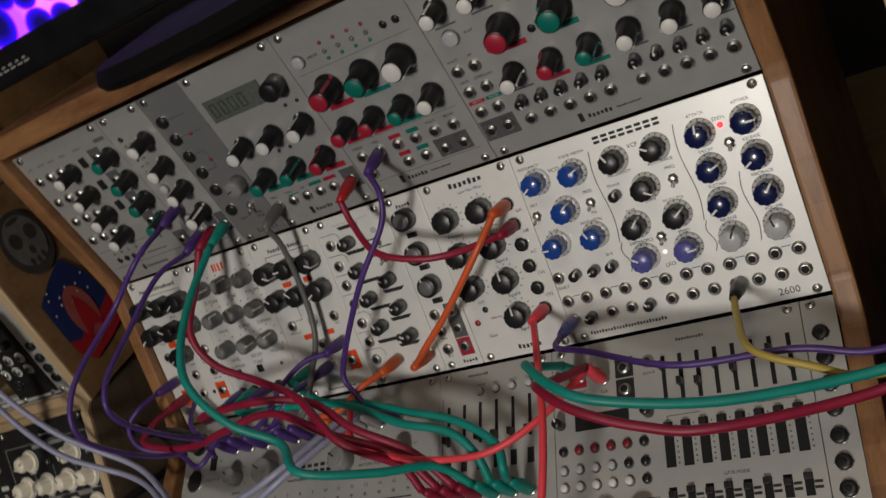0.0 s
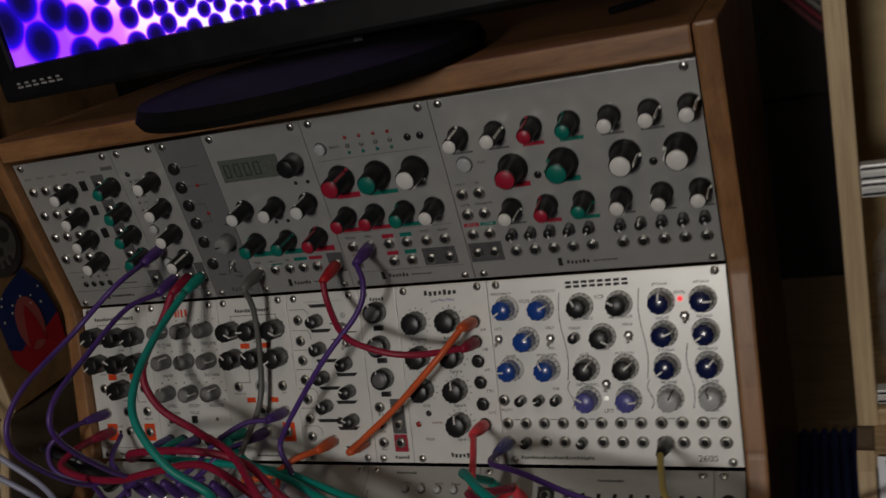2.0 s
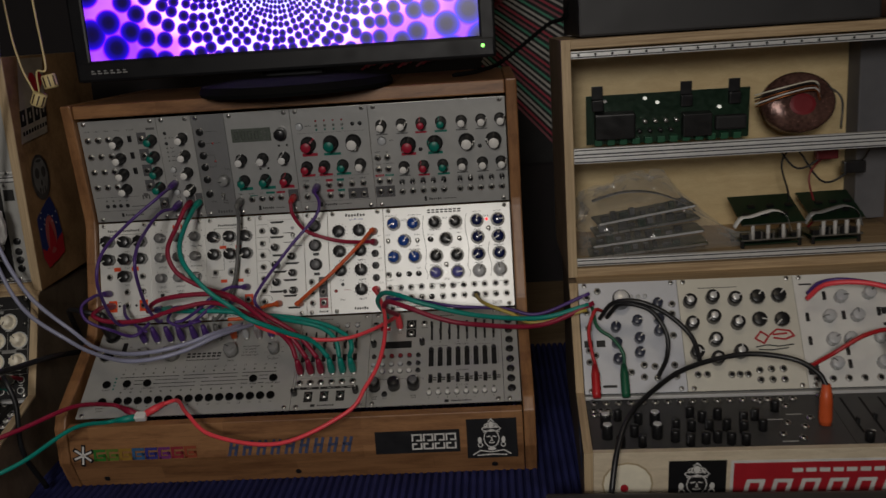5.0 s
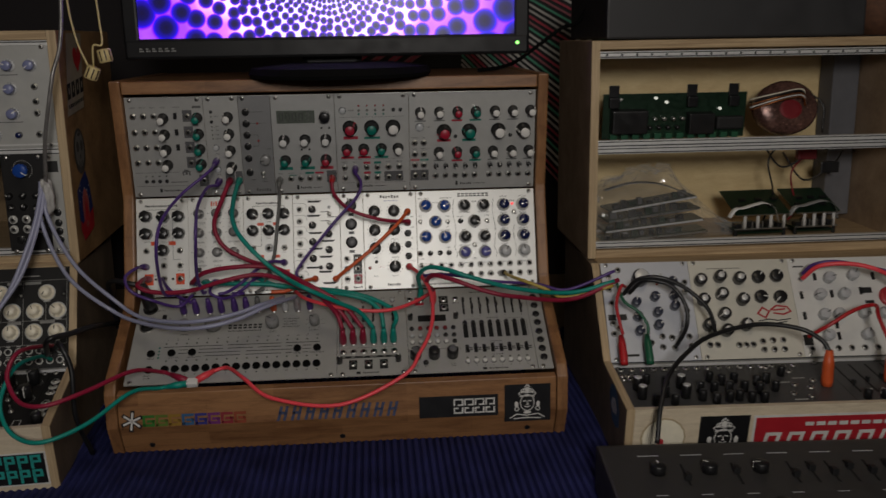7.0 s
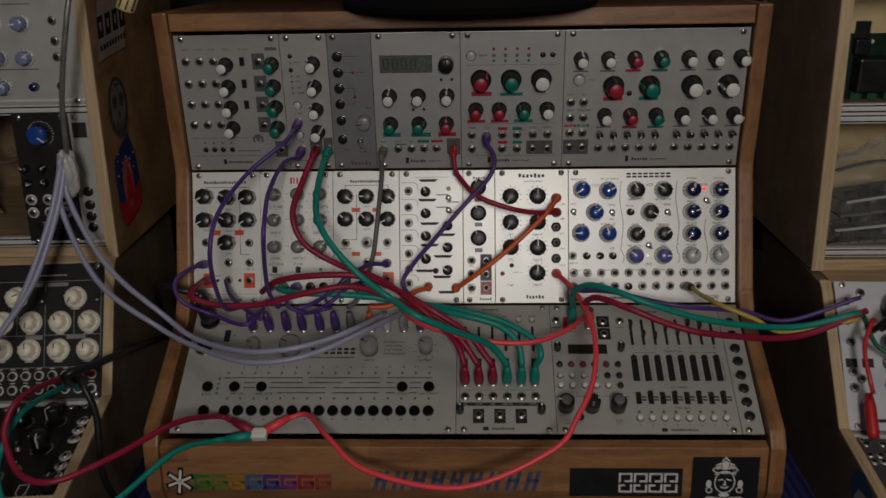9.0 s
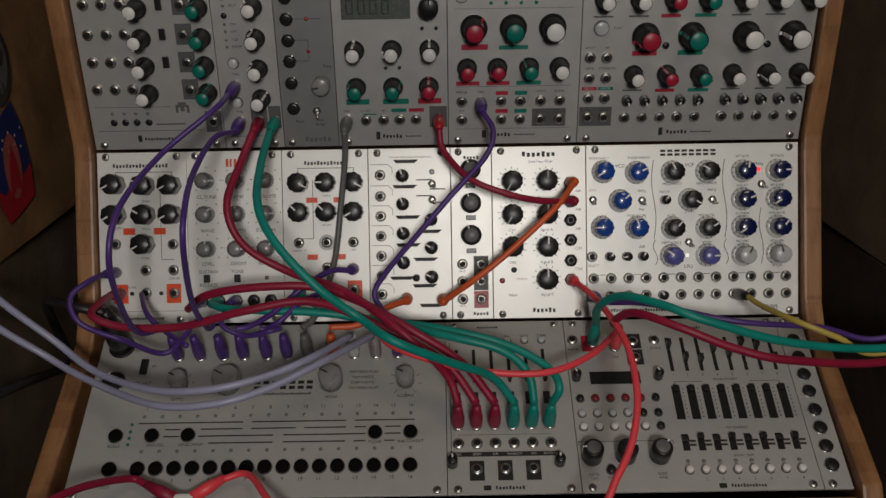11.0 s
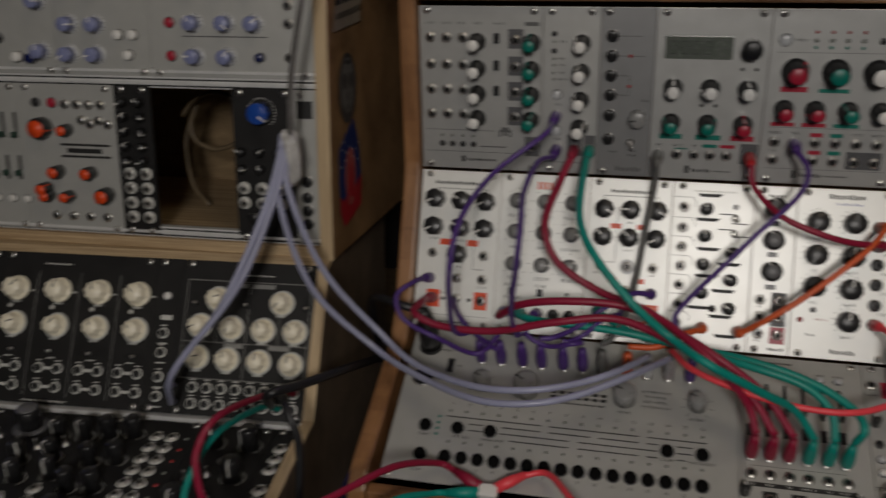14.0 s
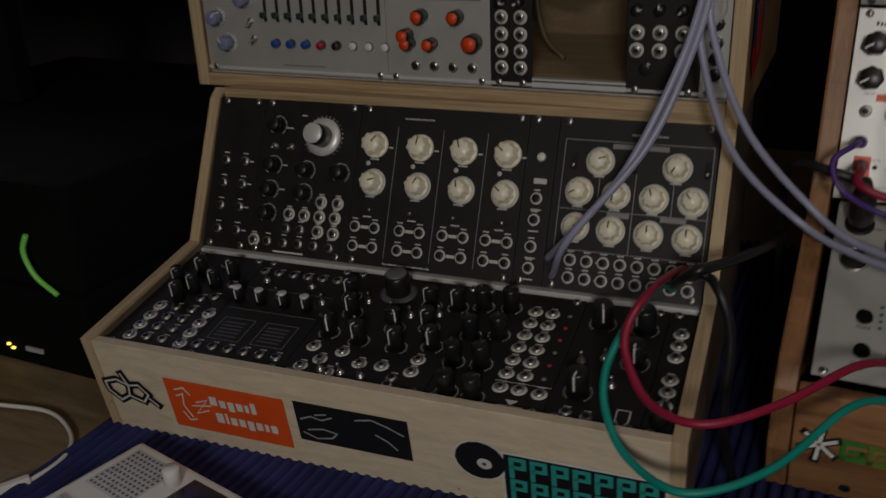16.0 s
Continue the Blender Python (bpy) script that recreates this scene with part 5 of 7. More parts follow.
for u, v in ((172, 50), (197, 46), (226, 45), (178, 76), (216, 66), (240, 72), (250, 52), (168, 96), (232, 98), (252, 100)):
    line_knob(lh, u, v, BLACK, 5.6, 17, random.uniform(130, 220), WHITE)
    tick_ring(lh, u, v, 6.8, PALE_INK)
big = line_knob(lh, 202, 107, BLACK, 9.5, 18, 0, BLACK)
piece("dial", kept("flat_dial", turned([(14, 0.2), (14, 1.4), (10, 2)], 36), DARK_GREY), big)
piece("cap", kept("flat_cap", turned([(8, 18), (8, 19), (7.4, 19.4)], 26), MID_GREY), big)
for u, v in ((185, 10), (200, 10), (215, 10), (184, 92), (206, 84), (222, 82), (242, 88), (188, 62)):
    toggle(lh, u, v, 8)
led(lh, 212, 14, LED_OFF_RED, 2)
prints(lh, [(186, 3, 222, 4.6)], PALE_INK, "maker_mark")
for v in (13, 6):
    jack(lh, 236, v)
li = left_module(LL_ROW, 262, 341, "black matrix module lying flat with two columns of ringed jacks")
for q in range(7):
    v = 107.5 - 14.1 * q
    jack(li, 308, v, "disc")
    jack(li, 320.5, v, "disc")
    led(li, 333, v, LED_OFF_RED if q in (1, 2, 4) else LED_OFF, 1.7)
jack(li, 334, 22, "disc")
for u, v in ((276, 10), (294, 9), (270, 40), (289, 42), (272, 70), (291, 75), (270, 105), (290, 108)):
    line_knob(li, u, v, BLACK, 5.8, 17, random.uniform(-60, 60), DARK_GREY)
    tick_ring(li, u, v, 6.8, PALE_INK)
hairline(li, [(303, 29), (340, 29)], PALE_INK, 0.5)
bm = bmesh.new()
for q in range(3):
    aa = radians(90 + 120 * q)
    pts = [(319, 7), (319 + 9 * math.cos(aa - 0.5), 7 + 6 * math.sin(aa - 0.5)), (319 + 9 * math.cos(aa + 0.5), 7 + 6 * math.sin(aa + 0.5))]
    bm.faces.new([bm.verts.new(((x - 262) * MM, y * MM, 0.0002)) for x, y in pts])
tagged(part("emblem", bm, PALE_INK, li), kind="stuff")
lj = left_module(LL_ROW, 341, 400, "black filter module lying flat with chunky knobs")
for u, v in ((357, 30), (357, 104), (386, 104), (386, 66)):
    line_knob(lj, u, v, BLACK, 7.2, 18, random.uniform(130, 220), WHITE)
    tick_ring(lj, u, v, 8.4, PALE_INK)
for u, v in ((352, 60), (366, 66), (376, 40)):
    toggle(lj, u, v, 10)
for u, v in ((354, 9), (367, 7.5), (372, 84)):
    jack(lj, u, v)
hairline(lj, [(384, 10), (384, 20), (392, 20), (392, 10), (389, 6), (387, 6), (384, 10)], PALE_INK, 0.8)
prints(lj, [(344, 2, 376, 3.2)], PALE_INK, "maker_mark")
lk = left_module(LL_ROW, 400, 419, "narrow black output module lying flat with ringed jacks")
for v in (104, 91, 78, 55, 43, 30):
    jack(lk, 410, v, "disc")
line_knob(lk, 410, 14, BLACK, 6, 12, 0, CLEAR_GREY)
hairline(lk, [(403, 22), (407, 26), (411, 22), (415, 26)], PALE_INK, 0.8)

# stickers on the left front plank
LFRONT = TURN @ slope((-0.116, 0.75), (-0.131, 0.832), -0.742) @ Matrix.Translation((0, 0, 0.0006))
t1 = flat("sticker", "black and white hexagonal molecule drawing on plywood", LFRONT @ Matrix.Translation((0.006, 0.024, 0)), 1, 1, STICKER_BLACK)
for wd, mt, dz in ((6.5, STICKER_BLACK, 0.0004), (1.6, STICKER_WHITE, 0.0008)):
    for pts in ([(4, 14), (13, 6), (22, 12), (24, 22), (14, 26), (3, 22), (4, 14)], [(24, 22), (33, 24), (40, 16), (34, 8), (22, 12)], [(24, 22), (20, 32)], [(40, 12), (46, 7)]):
        hairline(t1, pts, mt, wd, "drawn_line").location.z = dz
t2 = flat("sticker", "orange oblong sticker with white maker's emblem and lettering bars", LFRONT @ Matrix.Translation((0.064, 0.015, 0)), 98, 45, STICKER_ORANGE)
prints(t2, [(36, 27, 42, 35), (44, 26, 49, 33), (51, 24, 56, 33), (58, 26, 63, 33), (65, 26, 68, 33), (70, 26, 74, 36)], STICKER_WHITE, "pale_letter_bar")
prints(t2, [(38, 11, 44, 20), (46, 11, 48, 21), (50, 11, 55, 18), (57, 11, 62, 18), (64, 9, 69, 18), (71, 11, 76, 18), (78, 11, 81, 18), (83, 11, 88, 18)], STICKER_WHITE, "pale_letter_bar")
for ob in t2.children:
    ob.location.z = 0.0003
strokes(t2, [[(24, 27), (34, 31), (22, 16), (33, 21)], [(20, 23), (36, 26)], [(8, 36), (16, 39), (20, 33)], [(8, 30), (14, 33), (12, 22), (17, 12)], [(10, 15), (14, 8), (20, 10)]], STICKER_WHITE, 1.3)
t3 = flat("sticker", "black rounded sticker with grey swirls", LFRONT @ Matrix.Translation((0.170, 0.026, 0)), 84, 35, STICKER_BLACK)
strokes(t3, [[(4, 20), (12, 24), (20, 22), (28, 26)], [(4, 8), (14, 4), (26, 7), (30, 12), (20, 14), (8, 11)], [(46, 28), (58, 31), (70, 27), (80, 22)], [(60, 18), (68, 14), (74, 8)], [(16, 26), (24, 28)]], material("grey_vinyl", (0.30, 0.30, 0.31), 0.5), 1.3)
prints(t3, [(34, 15, 37, 19), (39, 15, 42, 19), (44, 15, 47, 19), (49, 15, 52, 19)], material("dim_vinyl", (0.12, 0.12, 0.13), 0.5), "letter_bar")
t4 = flat("sticker", "teal and black block lettering sticker beside a vinyl record drawing", LFRONT @ Matrix.Translation((0.284, 0.008, 0)), 1, 1, STICKER_BLACK)
dots(t4, [(18, 32, 18.5, 17.5)], STICKER_WHITE, "white_edge")
dots(t4, [(18, 32, 17, 16)], STICKER_BLACK, "record").location.z = 0.0003
dots(t4, [(21, 30, 5, 4.6)], STICKER_WHITE, "record_label").location.z = 0.0006
dots(t4, [(21, 30, 1.5, 1.4)], STICKER_BLACK, "spindle_hole").location.z = 0.0009
for ob in (part("backing", block(0.032, 0.136, 0.000, 0.0435, 0.0002, 0.0005), STICKER_WHITE, t4), part("backing", block(0.034, 0.134, 0.002, 0.0415, 0.0003, 0.0007), STICKER_BLACK, t4)):
    pass
for r0 in (23.5, 4.5):
    for q in range(7):
        u = 39 + 13.6 * q
        hairline(t4, [(u, r0), (u, r0 + 15), (u + 8, r0 + 15), (u + 8, r0 + 8), (u + 1, r0 + 8)], STICKER_TEAL, 3.2, "teal_letter_bar").location.z = 0.0008

# ---- upper left case ----
UL = pose(-0.790, 0.089, 0.967, 0, 0, 2)
UTURN = UL @ pose(-0.785, 0.088, 0.967).inverted()
ul = open_case(UL, 0.462, 0.288, 0.26, "open plywood case with two rows of grey modules", flank=FLANK_WOOD)
for z in (0.0115, 0.1375, 0.1465, 0.2675):
    rail(ul, 0.462, z)
UROW1 = ((0.0915, 0.979), (0.0915, 1.1075))
UROW2 = ((0.0915, 1.1125), (0.0915, 1.241))


def upper_module(row, u0, u1, mat, label):
    return module(row, u0, u1, mat, label, 128, -0.785, 2, UTURN)


def blue_knob(m, u, v, turn, mat=None):
    return line_knob(m, u, v, mat or PALE_BLUE, 6.2, 12, turn, WHITE, 10, CLEAR_GREY)


DEEP_GREEN = material("deep_green_plastic", (0.006, 0.035, 0.022), 0.4, 0, 0.15, 80)
ma = upper_module(UROW1, 12, 187, DULL_PANEL, "wide grey filter bank module with two rows of sliders")
for u, v in ((22, 104), (51, 102), (24, 77), (23, 47), (53, 63), (32, 26)):
    blue_knob(ma, u + 4, v, ANG())
for q in range(10):
    u = 75 + 11.8 * q
    fader(ma, u, 80, 102, 0.15, DEEP_GREEN, 3.0)
    fader(ma, u, 44, 65, 0.3, DEEP_GREEN, 3.0)
for q, mt in enumerate((BLUE, BLUE, BLUE, RED, BLACK, WHITE, WHITE, WHITE)):
    button(ma, 84 + 14.5 * q, 27, mt, 3.2, 6)
for u, v in ((58, 84), (60, 44), (62, 30)):
    toggle(ma, u, v)
prints(ma, [(60, 114, 120, 116), (150, 112, 165, 114), (88, 8, 130, 9.4)], GREY_INK, "maker_mark")
mb = upper_module(UROW1, 187, 275, DULL_PANEL, "grey module with orange capped knobs")
for u, v, r in ((208, 90, 9), (231, 89, 5), (219, 53, 5.5), (249, 53, 5.5), (206, 38, 5.5), (227, 32, 5), (262, 34, 7), (208, 32, 5)):
    line_knob(mb, u, v, BLACK, r, 12, ANG(), ORANGE)
    piece("cap", kept("or_cap%.1f" % r, turned([(r * 0.82, 12), (r * 0.8, 13)], 18), ORANGE), mb, "", spot(mb, u, v))
button(mb, 203, 111, BLACK, 3.6)
button(mb, 218, 111, RED, 4)
prints(mb, [(222, 75, 268, 77), (228, 69, 260, 73), (222, 65, 268, 67)], INK, "black_rule")
for q in range(4):
    jack(mb, 212 + 16 * q, 14)
    jack(mb, 230 + 11 * q, 110)
    jack(mb, 244 + 8 * q, 97 - 3 * (q % 2))
mc = upper_module(UROW1, 275, 308, BLACK_PANEL, "black module with a double column of jacks")
for q in range(9):
    for u in (284, 299):
        if q < 4:
            jack(mc, u, 16 + 12.5 * q, "disc")
        else:
            line_knob(mc, u, 16 + 12.2 * q, BLACK, 3.6, 9, ANG())
md = upper_module(UROW1, 379, 431, BLACK_PANEL, "black module with a blue finned knob")
line_knob(md, 404, 108, BLUE, 9, 12, -130, WHITE, 18)
tick_ring(md, 404, 108, 11, PALE_INK)
for q in range(4):
    for u in (386, 402, 418):
        if q < 2:
            jack(md, u, 33 + 12.5 * q, "disc")
        else:
            line_knob(md, u, 62 + 14 * (q - 2), BLACK, 3.6, 9, ANG(), PALE_INK)
jack(md, 393, 20, "black")
me_ = upper_module(UROW1, 431, 450, DULL_PANEL, "narrow grey multiple module with dark jacks")
for v in (53, 40, 29, 18):
    jack(me_, 441, v, "black")
prints(me_, [(434, 104, 447, 118)], INK, "printing")
mf = upper_module(UROW2, 140, 228, DULL_PANEL, "grey module with small dark buttons")
for u, v, mt in ((151, 30, NAVY), (175, 30, BLACK), (166, 16, NAVY), (193, 15, WHITE), (205, 14, NAVY)):
    button(mf, u, v, mt, 4, 7)
for u, v in ((215, 20), (160, 70), (190, 70), (160, 100), (190, 100), (215, 60)):
    blue_knob(mf, u, v, ANG())
mg = upper_module(UROW2, 228, 312, DULL_PANEL, "grey module with pale blue knobs and white buttons")
for u, v in ((240, 18), (264, 18), (242, 42), (266, 42), (242, 70), (266, 70), (242, 98), (266, 98)):
    blue_knob(mg, u, v, ANG())
for u, v in ((285, 34), (298, 34), (293, 18)):
    button(mg, u, v, WHITE, 3.8, 5)
mh = upper_module(UROW2, 312, 450, DULL_PANEL, "grey module with rows of pale blue knobs and red buttons")
for v in (18, 44, 74, 102):
    for u in (351, 378, 402):
        if not (u == 402 and v == 18):
            blue_knob(mh, u, v, ANG())
for v in (44, 18):
    button(mh, 330, v, RED, 4, 6)
    jack(mh, 430, v)
button(mh, 406, 18, NAVY, 3.4, 7)
for u, v in ((428, 102),):
    blue_knob(mh, u, v, ANG())
for v in (76, 58):
    jack(mh, 430, v)
prints(mh, [(345, 5, 385, 6.4), (340, 33, 412, 34), (340, 90, 412, 91)], GREY_INK)
# stickers on its flank
FLANK = UTURN @ pose(-0.3226, 0.088, 0.967, 90, 0, 90)


def cut_out(m, outline, mat, name="field", high=0.0006):
    """A flat shape cut along an outline in mm."""
    bm = bmesh.new()
    bm.faces.new([bm.verts.new((u * MM, v * MM, high)) for u, v in outline])
    bmesh.ops.recalc_face_normals(bm, faces=bm.faces[:])
    return part(name, bm, mat, m)


def oval(u, v, ru, rv, count=24):
    return [(u + ru * math.cos(6.2832 * q / count), v + rv * math.sin(6.2832 * q / count)) for q in range(count)]


def flank_sticker(label):
    ob = flat("sticker", label, FLANK @ Matrix.Translation((0, 0, 0.0003)) @ Matrix.Translation((0.04, 0.12, 0)), 1, 1, STICKER_WHITE)
    return ob


WORN_PAPER = material("worn_paper", (0.30, 0.255, 0.20), 0.6, 0, 0.2, 40)
CHALK = material("chalk", (0.16, 0.155, 0.145), 0.6, 0, 0.3, 90)
SMUDGE = material("smudged_grey", (0.055, 0.050, 0.048), 0.6, 0, 0.3, 90)
SALMON = material("salmon_vinyl", (0.40, 0.10, 0.09), 0.5)
DX, DZ = -40, -120
move = lambda pts: [(u + DX, v + DZ) for u, v in pts]
sk = flank_sticker("worn pale sheet with a red heart and dark block bars")
cut_out(sk, move([(12, 183), (88, 190), (107, 285), (38, 285)]), WORN_PAPER, "sheet")
cut_out(sk, move([(76, 236), (94, 252), (97, 262), (90, 269), (82, 266), (78, 260), (72, 267), (63, 267), (58, 259), (61, 249)]), STICKER_RED, "heart", 0.0009)
for q in range(4):
    cut_out(sk, move([(18 + 20 * q, 203 + 2.0 * q), (33 + 20 * q, 204.5 + 2.0 * q), (35 + 20 * q, 224 + 2.0 * q), (20 + 20 * q, 222.5 + 2.0 * q)]), INK, "letter_bar", 0.0009)
    cut_out(sk, move([(24 + 20 * q, 210 + 2.0 * q), (28 + 20 * q, 210.4 + 2.0 * q), (29 + 20 * q, 218 + 2.0 * q), (25 + 20 * q, 217.6 + 2.0 * q)]), WORN_PAPER, "bar_gap", 0.0011)
for q in range(9):
    cut_out(sk, move([(20 + 8 * q, 192 + 0.8 * q), (25 + 8 * q, 192.5 + 0.8 * q), (25.5 + 8 * q, 197.5 + 0.8 * q), (20.5 + 8 * q, 197 + 0.8 * q)]), INK, "small_bar", 0.0009)
sk = flank_sticker("smoky grey skull-like oval sticker on brown plywood")
cut_out(sk, move(oval(47, 137, 25, 29)), SMUDGE, "oval")
cut_out(sk, move(oval(47, 139, 20, 23)), CHALK, "pale_oval", 0.0009)
for u, v, ru, rv in ((38, 143, 6, 7), (56, 143, 6, 7), (47, 130, 3, 4), (40, 121, 2, 4), (47, 119, 2, 4), (54, 121, 2, 4), (47, 158, 8, 2)):
    cut_out(sk, move(oval(u, v, ru, rv, 14)), SMUDGE, "dark_hollow", 0.0011)
sk = flank_sticker("dark blue starry shield sticker with a red foot")
cut_out(sk, move([(62, 110), (40, 101), (18, 89), (18, 60), (19, 38), (30, 22), (55, 26), (80, 32), (82, 60), (76, 88)]), STICKER_BLUE, "shield")
cut_out(sk, move([(19, 50), (30, 44), (44, 52), (60, 50), (82, 58), (80, 32), (55, 26), (30, 22), (19, 38)]), STICKER_RED, "red_foot", 0.0008)
cut_out(sk, move(oval(49, 62, 15, 25)), SALMON, "pale_oval", 0.0010)
cut_out(sk, move([(49, 80), (56, 64), (60, 40), (49, 46), (38, 38), (43, 64)]), STICKER_RED, "red_figure_field", 0.0012)
for q in range(11):
    cut_out(sk, move(oval(24 + 11 * (q % 5) + 3 * (q // 5), 74 + 10 * (q // 5) + 4 * (q % 2), 1.2, 1.2, 8)), STICKER_WHITE, "star", 0.0010)

# ---- right cases ----
RU_ROW = ((0.0, 0.84), (0.08, 0.95))
RL_ROW = ((-0.118, 0.826), (-0.004, 0.836))
RTURN = Matrix.Translation((0.338, 0.08, 0)) @ Matrix.Rotation(radians(-2), 4, "Z") @ Matrix.Translation((-0.338, -0.08, 0))
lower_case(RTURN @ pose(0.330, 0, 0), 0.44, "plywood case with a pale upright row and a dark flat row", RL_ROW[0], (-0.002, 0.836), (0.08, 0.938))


def right_module(row, u0, u1, mat, label):
    return module(row, u0, u1, mat, label, None, 0.338, 2, RTURN)


PALE_PANEL = material("pale_blue_grey_panel", (0.55, 0.57, 0.62), 0.45, 0.2, 0.05, 80)
CREAM_PANEL = material("ivory_panel", (0.64, 0.62, 0.54), 0.45, 0.1, 0.05, 80)
ra = right_module(RU_ROW, 1, 116, PALE_PANEL, "pale blue-grey module with dark knobs and a steel topped knob")
kb = line_knob(ra, 49, 110, BLACK, 10, 17, 0, WHITE)
piece("cap", kept("steel_big", turned([(8.6, 16.8), (8.6, 18), (8, 18.4)], 26), ALU), kb)
for u, v in ((91, 105), (66, 85), (91, 86), (41, 78), (41, 59), (67, 64), (66, 47), (41, 40), (90, 72)):
    line_knob(ra, u, v, material("slate_plastic", (0.03, 0.035, 0.06), 0.35), 6, 12, ANG(), WHITE, 10)
for u, v in ((16, 46), (16, 24), (70, 33), (82, 31), (69, 19), (55, 25), (104, 32), (105, 19), (108, 105), (107, 93), (106, 67), (9, 98), (10, 116), (23, 124), (10, 79), (9, 52), (9, 38), (84, 18)):
    jack(ra, u, v)
led(ra, 72, 104, LED_OFF_RED, 2)
for u in (62, 70, 78):
    led(ra, u, 116, CLEAR_GREY, 2.6)
prints(ra, [(4, 56, 14, 64), (18, 56, 28, 64), (22, 8, 38, 11)], INK, "printing")
rb = right_module(RU_ROW, 116, 248, CREAM_PANEL, "ivory module with steel topped black knobs")
for u, v in ((128, 106), (154, 110), (179, 107), (128, 79), (153, 86), (179, 78), (152, 59), (130, 45), (152, 37), (178, 44)):
    k = line_knob(rb, u, v, BLACK, 7.6, 13, ANG(), WHITE)
    piece("cap", kept("steel_mid", turned([(4.0, 13), (4.0, 13.8), (3.6, 14.1)], 22), ALU), k)
for u, v in ((205, 109), (229, 110), (204, 82), (229, 81)):
    line_knob(rb, u, v, BLACK, 8.6, 8, ANG(), WHITE, 12)
for u, v in ((166, 19), (175, 19), (184, 19), (139, 20), (129, 20), (197, 23), (210, 24), (223, 24), (197, 12), (210, 12), (223, 12)):
    jack(rb, u, v)
prints(rb, [(140, 122.5, 184, 124)], INK, "maker_mark")
strokes(rb, [[(197, 60), (204, 68), (212, 62), (206, 54), (197, 60)], [(214, 64), (222, 70), (236, 68), (240, 62), (230, 58), (218, 60)], [(218, 64), (232, 65)]], STICKER_RED, 2.2, "red_doodle")
strokes(rb, [[(197, 50), (210, 52), (222, 50), (238, 52)], [(200, 47), (214, 46), (232, 48)]], INK, 1.4, "ink_doodle")
rc = right_module(RU_ROW, 248, 402, WHITE_PANEL, "off-white module with clear grey knobs and black switches")
for u, v in ((297, 105), (329, 108), (281, 82), (281, 55), (333, 56), (281, 27), (331, 27), (360, 55), (300, 55), (312, 82), (372, 27), (380, 100)):
    line_knob(rc, u, v, CLEAR_GREY, 7.2, 12, ANG(), INK, 10)
for u, v in ((258, 83), (257, 55), (280, 108), (298, 84), (296, 42), (296, 27), (337, 87), (357, 107)):
    piece("slide_switch", kept("slide_r", bar(-2, 2, -5, 5, 0, 2.2, bevel=0.5), BLACK), rc, "", spot(rc, u, v))
for q in range(8):
    jack(rc, 258 + 17 * q, 11)
prints(rc, [(254, 122, 268, 124), (340, 84, 352, 92), (340, 70, 352, 74), (250, 16, 262, 30)], INK, "printing")
piece("pad", kept("red_pad", turned([(13, 0), (13, 3), (11, 4.5)], 28), STICKER_RED), rc, "round red pad", spot(rc, 372, 78))
GUN = material("gunmetal_panel", (0.09, 0.09, 0.09), 0.45, 0.4, 0.1, 90)
rd = right_module(RL_ROW, 1, 262, GUN, "dark grey module lying flat with crowded black knobs")
for u, v in ((18, 53), (18, 31), (70, 55), (69, 30)):
    k = line_knob(rd, u, v, BLACK, 5.6, 16, 0, BLACK)
    piece("cap", kept("steel_small", turned([(4.4, 16), (4.4, 16.8), (4.0, 17)], 18), ALU), k)
for u, v in ((53, 59), (32, 68), (86, 22), (100, 14), (116, 17), (128, 19), (141, 15), (155, 13), (109, 70), (120, 60), (137, 65), (162, 56), (175, 62), (200, 79), (90, 44), (106, 42), (124, 42), (142, 42), (158, 36), (178, 40), (30, 14), (46, 34), (52, 14)):
    line_knob(rd, u, v, BLACK, 4.6, 13, ANG(), DARK_GREY)
for q in range(17):
    jack(rd, 10 + 13.5 * q, 104)
    if q < 6:
        jack(rd, 8 + 8 * (q % 3), 88 - 9 * (q // 3))
for u, v in ((196, 30), (214, 22), (222, 44), (206, 52), (232, 62), (190, 100), (214, 88)):
    jack(rd, u, v)
prints(rd, [(186, 60, 204, 61.5), (210, 70, 226, 71.5), (192, 16, 208, 17.4)], PALE_INK)
re_ = right_module(RL_ROW, 262, 402, GUN, "grey mixer module lying flat with long faders")
for q in range(6):
    fader(re_, 276 + 20 * q, 30, 104, 0.25 + 0.1 * (q % 3), BLACK, 2.6)
    line_knob(re_, 276 + 20 * q, 14, BLACK, 4.6, 12, ANG())
# stickers on the right front plank
RFRONT = RTURN @ slope((-0.112, 0.75), (-0.127, 0.832), 0.330) @ Matrix.Translation((0, 0, 0.0006))
u1 = flat("sticker", "black square sticker with a white line drawing of a bust", RFRONT @ Matrix.Translation((0.083, 0.014, 0)), 57, 58, STICKER_BLACK)
bust_drawing(u1, 28, 30, 1.1)
u2 = flat("sticker", "long red sticker with slanting white maker's lettering bars", RFRONT @ Matrix.Translation((0.144, 0.016, 0)), 230, 55, STICKER_WHITE)
red_field = part("red_field", block(0.003, 0.227, 0.003, 0.052, 0.0002, 0.0006), STICKER_RED, u2)
for q in range(7):
    u = 14 + 27 * q
    hairline(u2, [(u, 10), (u + 4, 30), (u + 18, 30), (u + 14, 10)], STICKER_WHITE, 4.4, "white_letter_bar").location.z = 0.0009
prints(u2, [(60 + 13 * q, 40, 70 + 13 * q, 45) for q in range(10)], STICKER_WHITE, "small_letter_bar")
for ob in u2.children:
    if ob.name.startswith("small_letter_bar"):
        ob.location.z = 0.0008
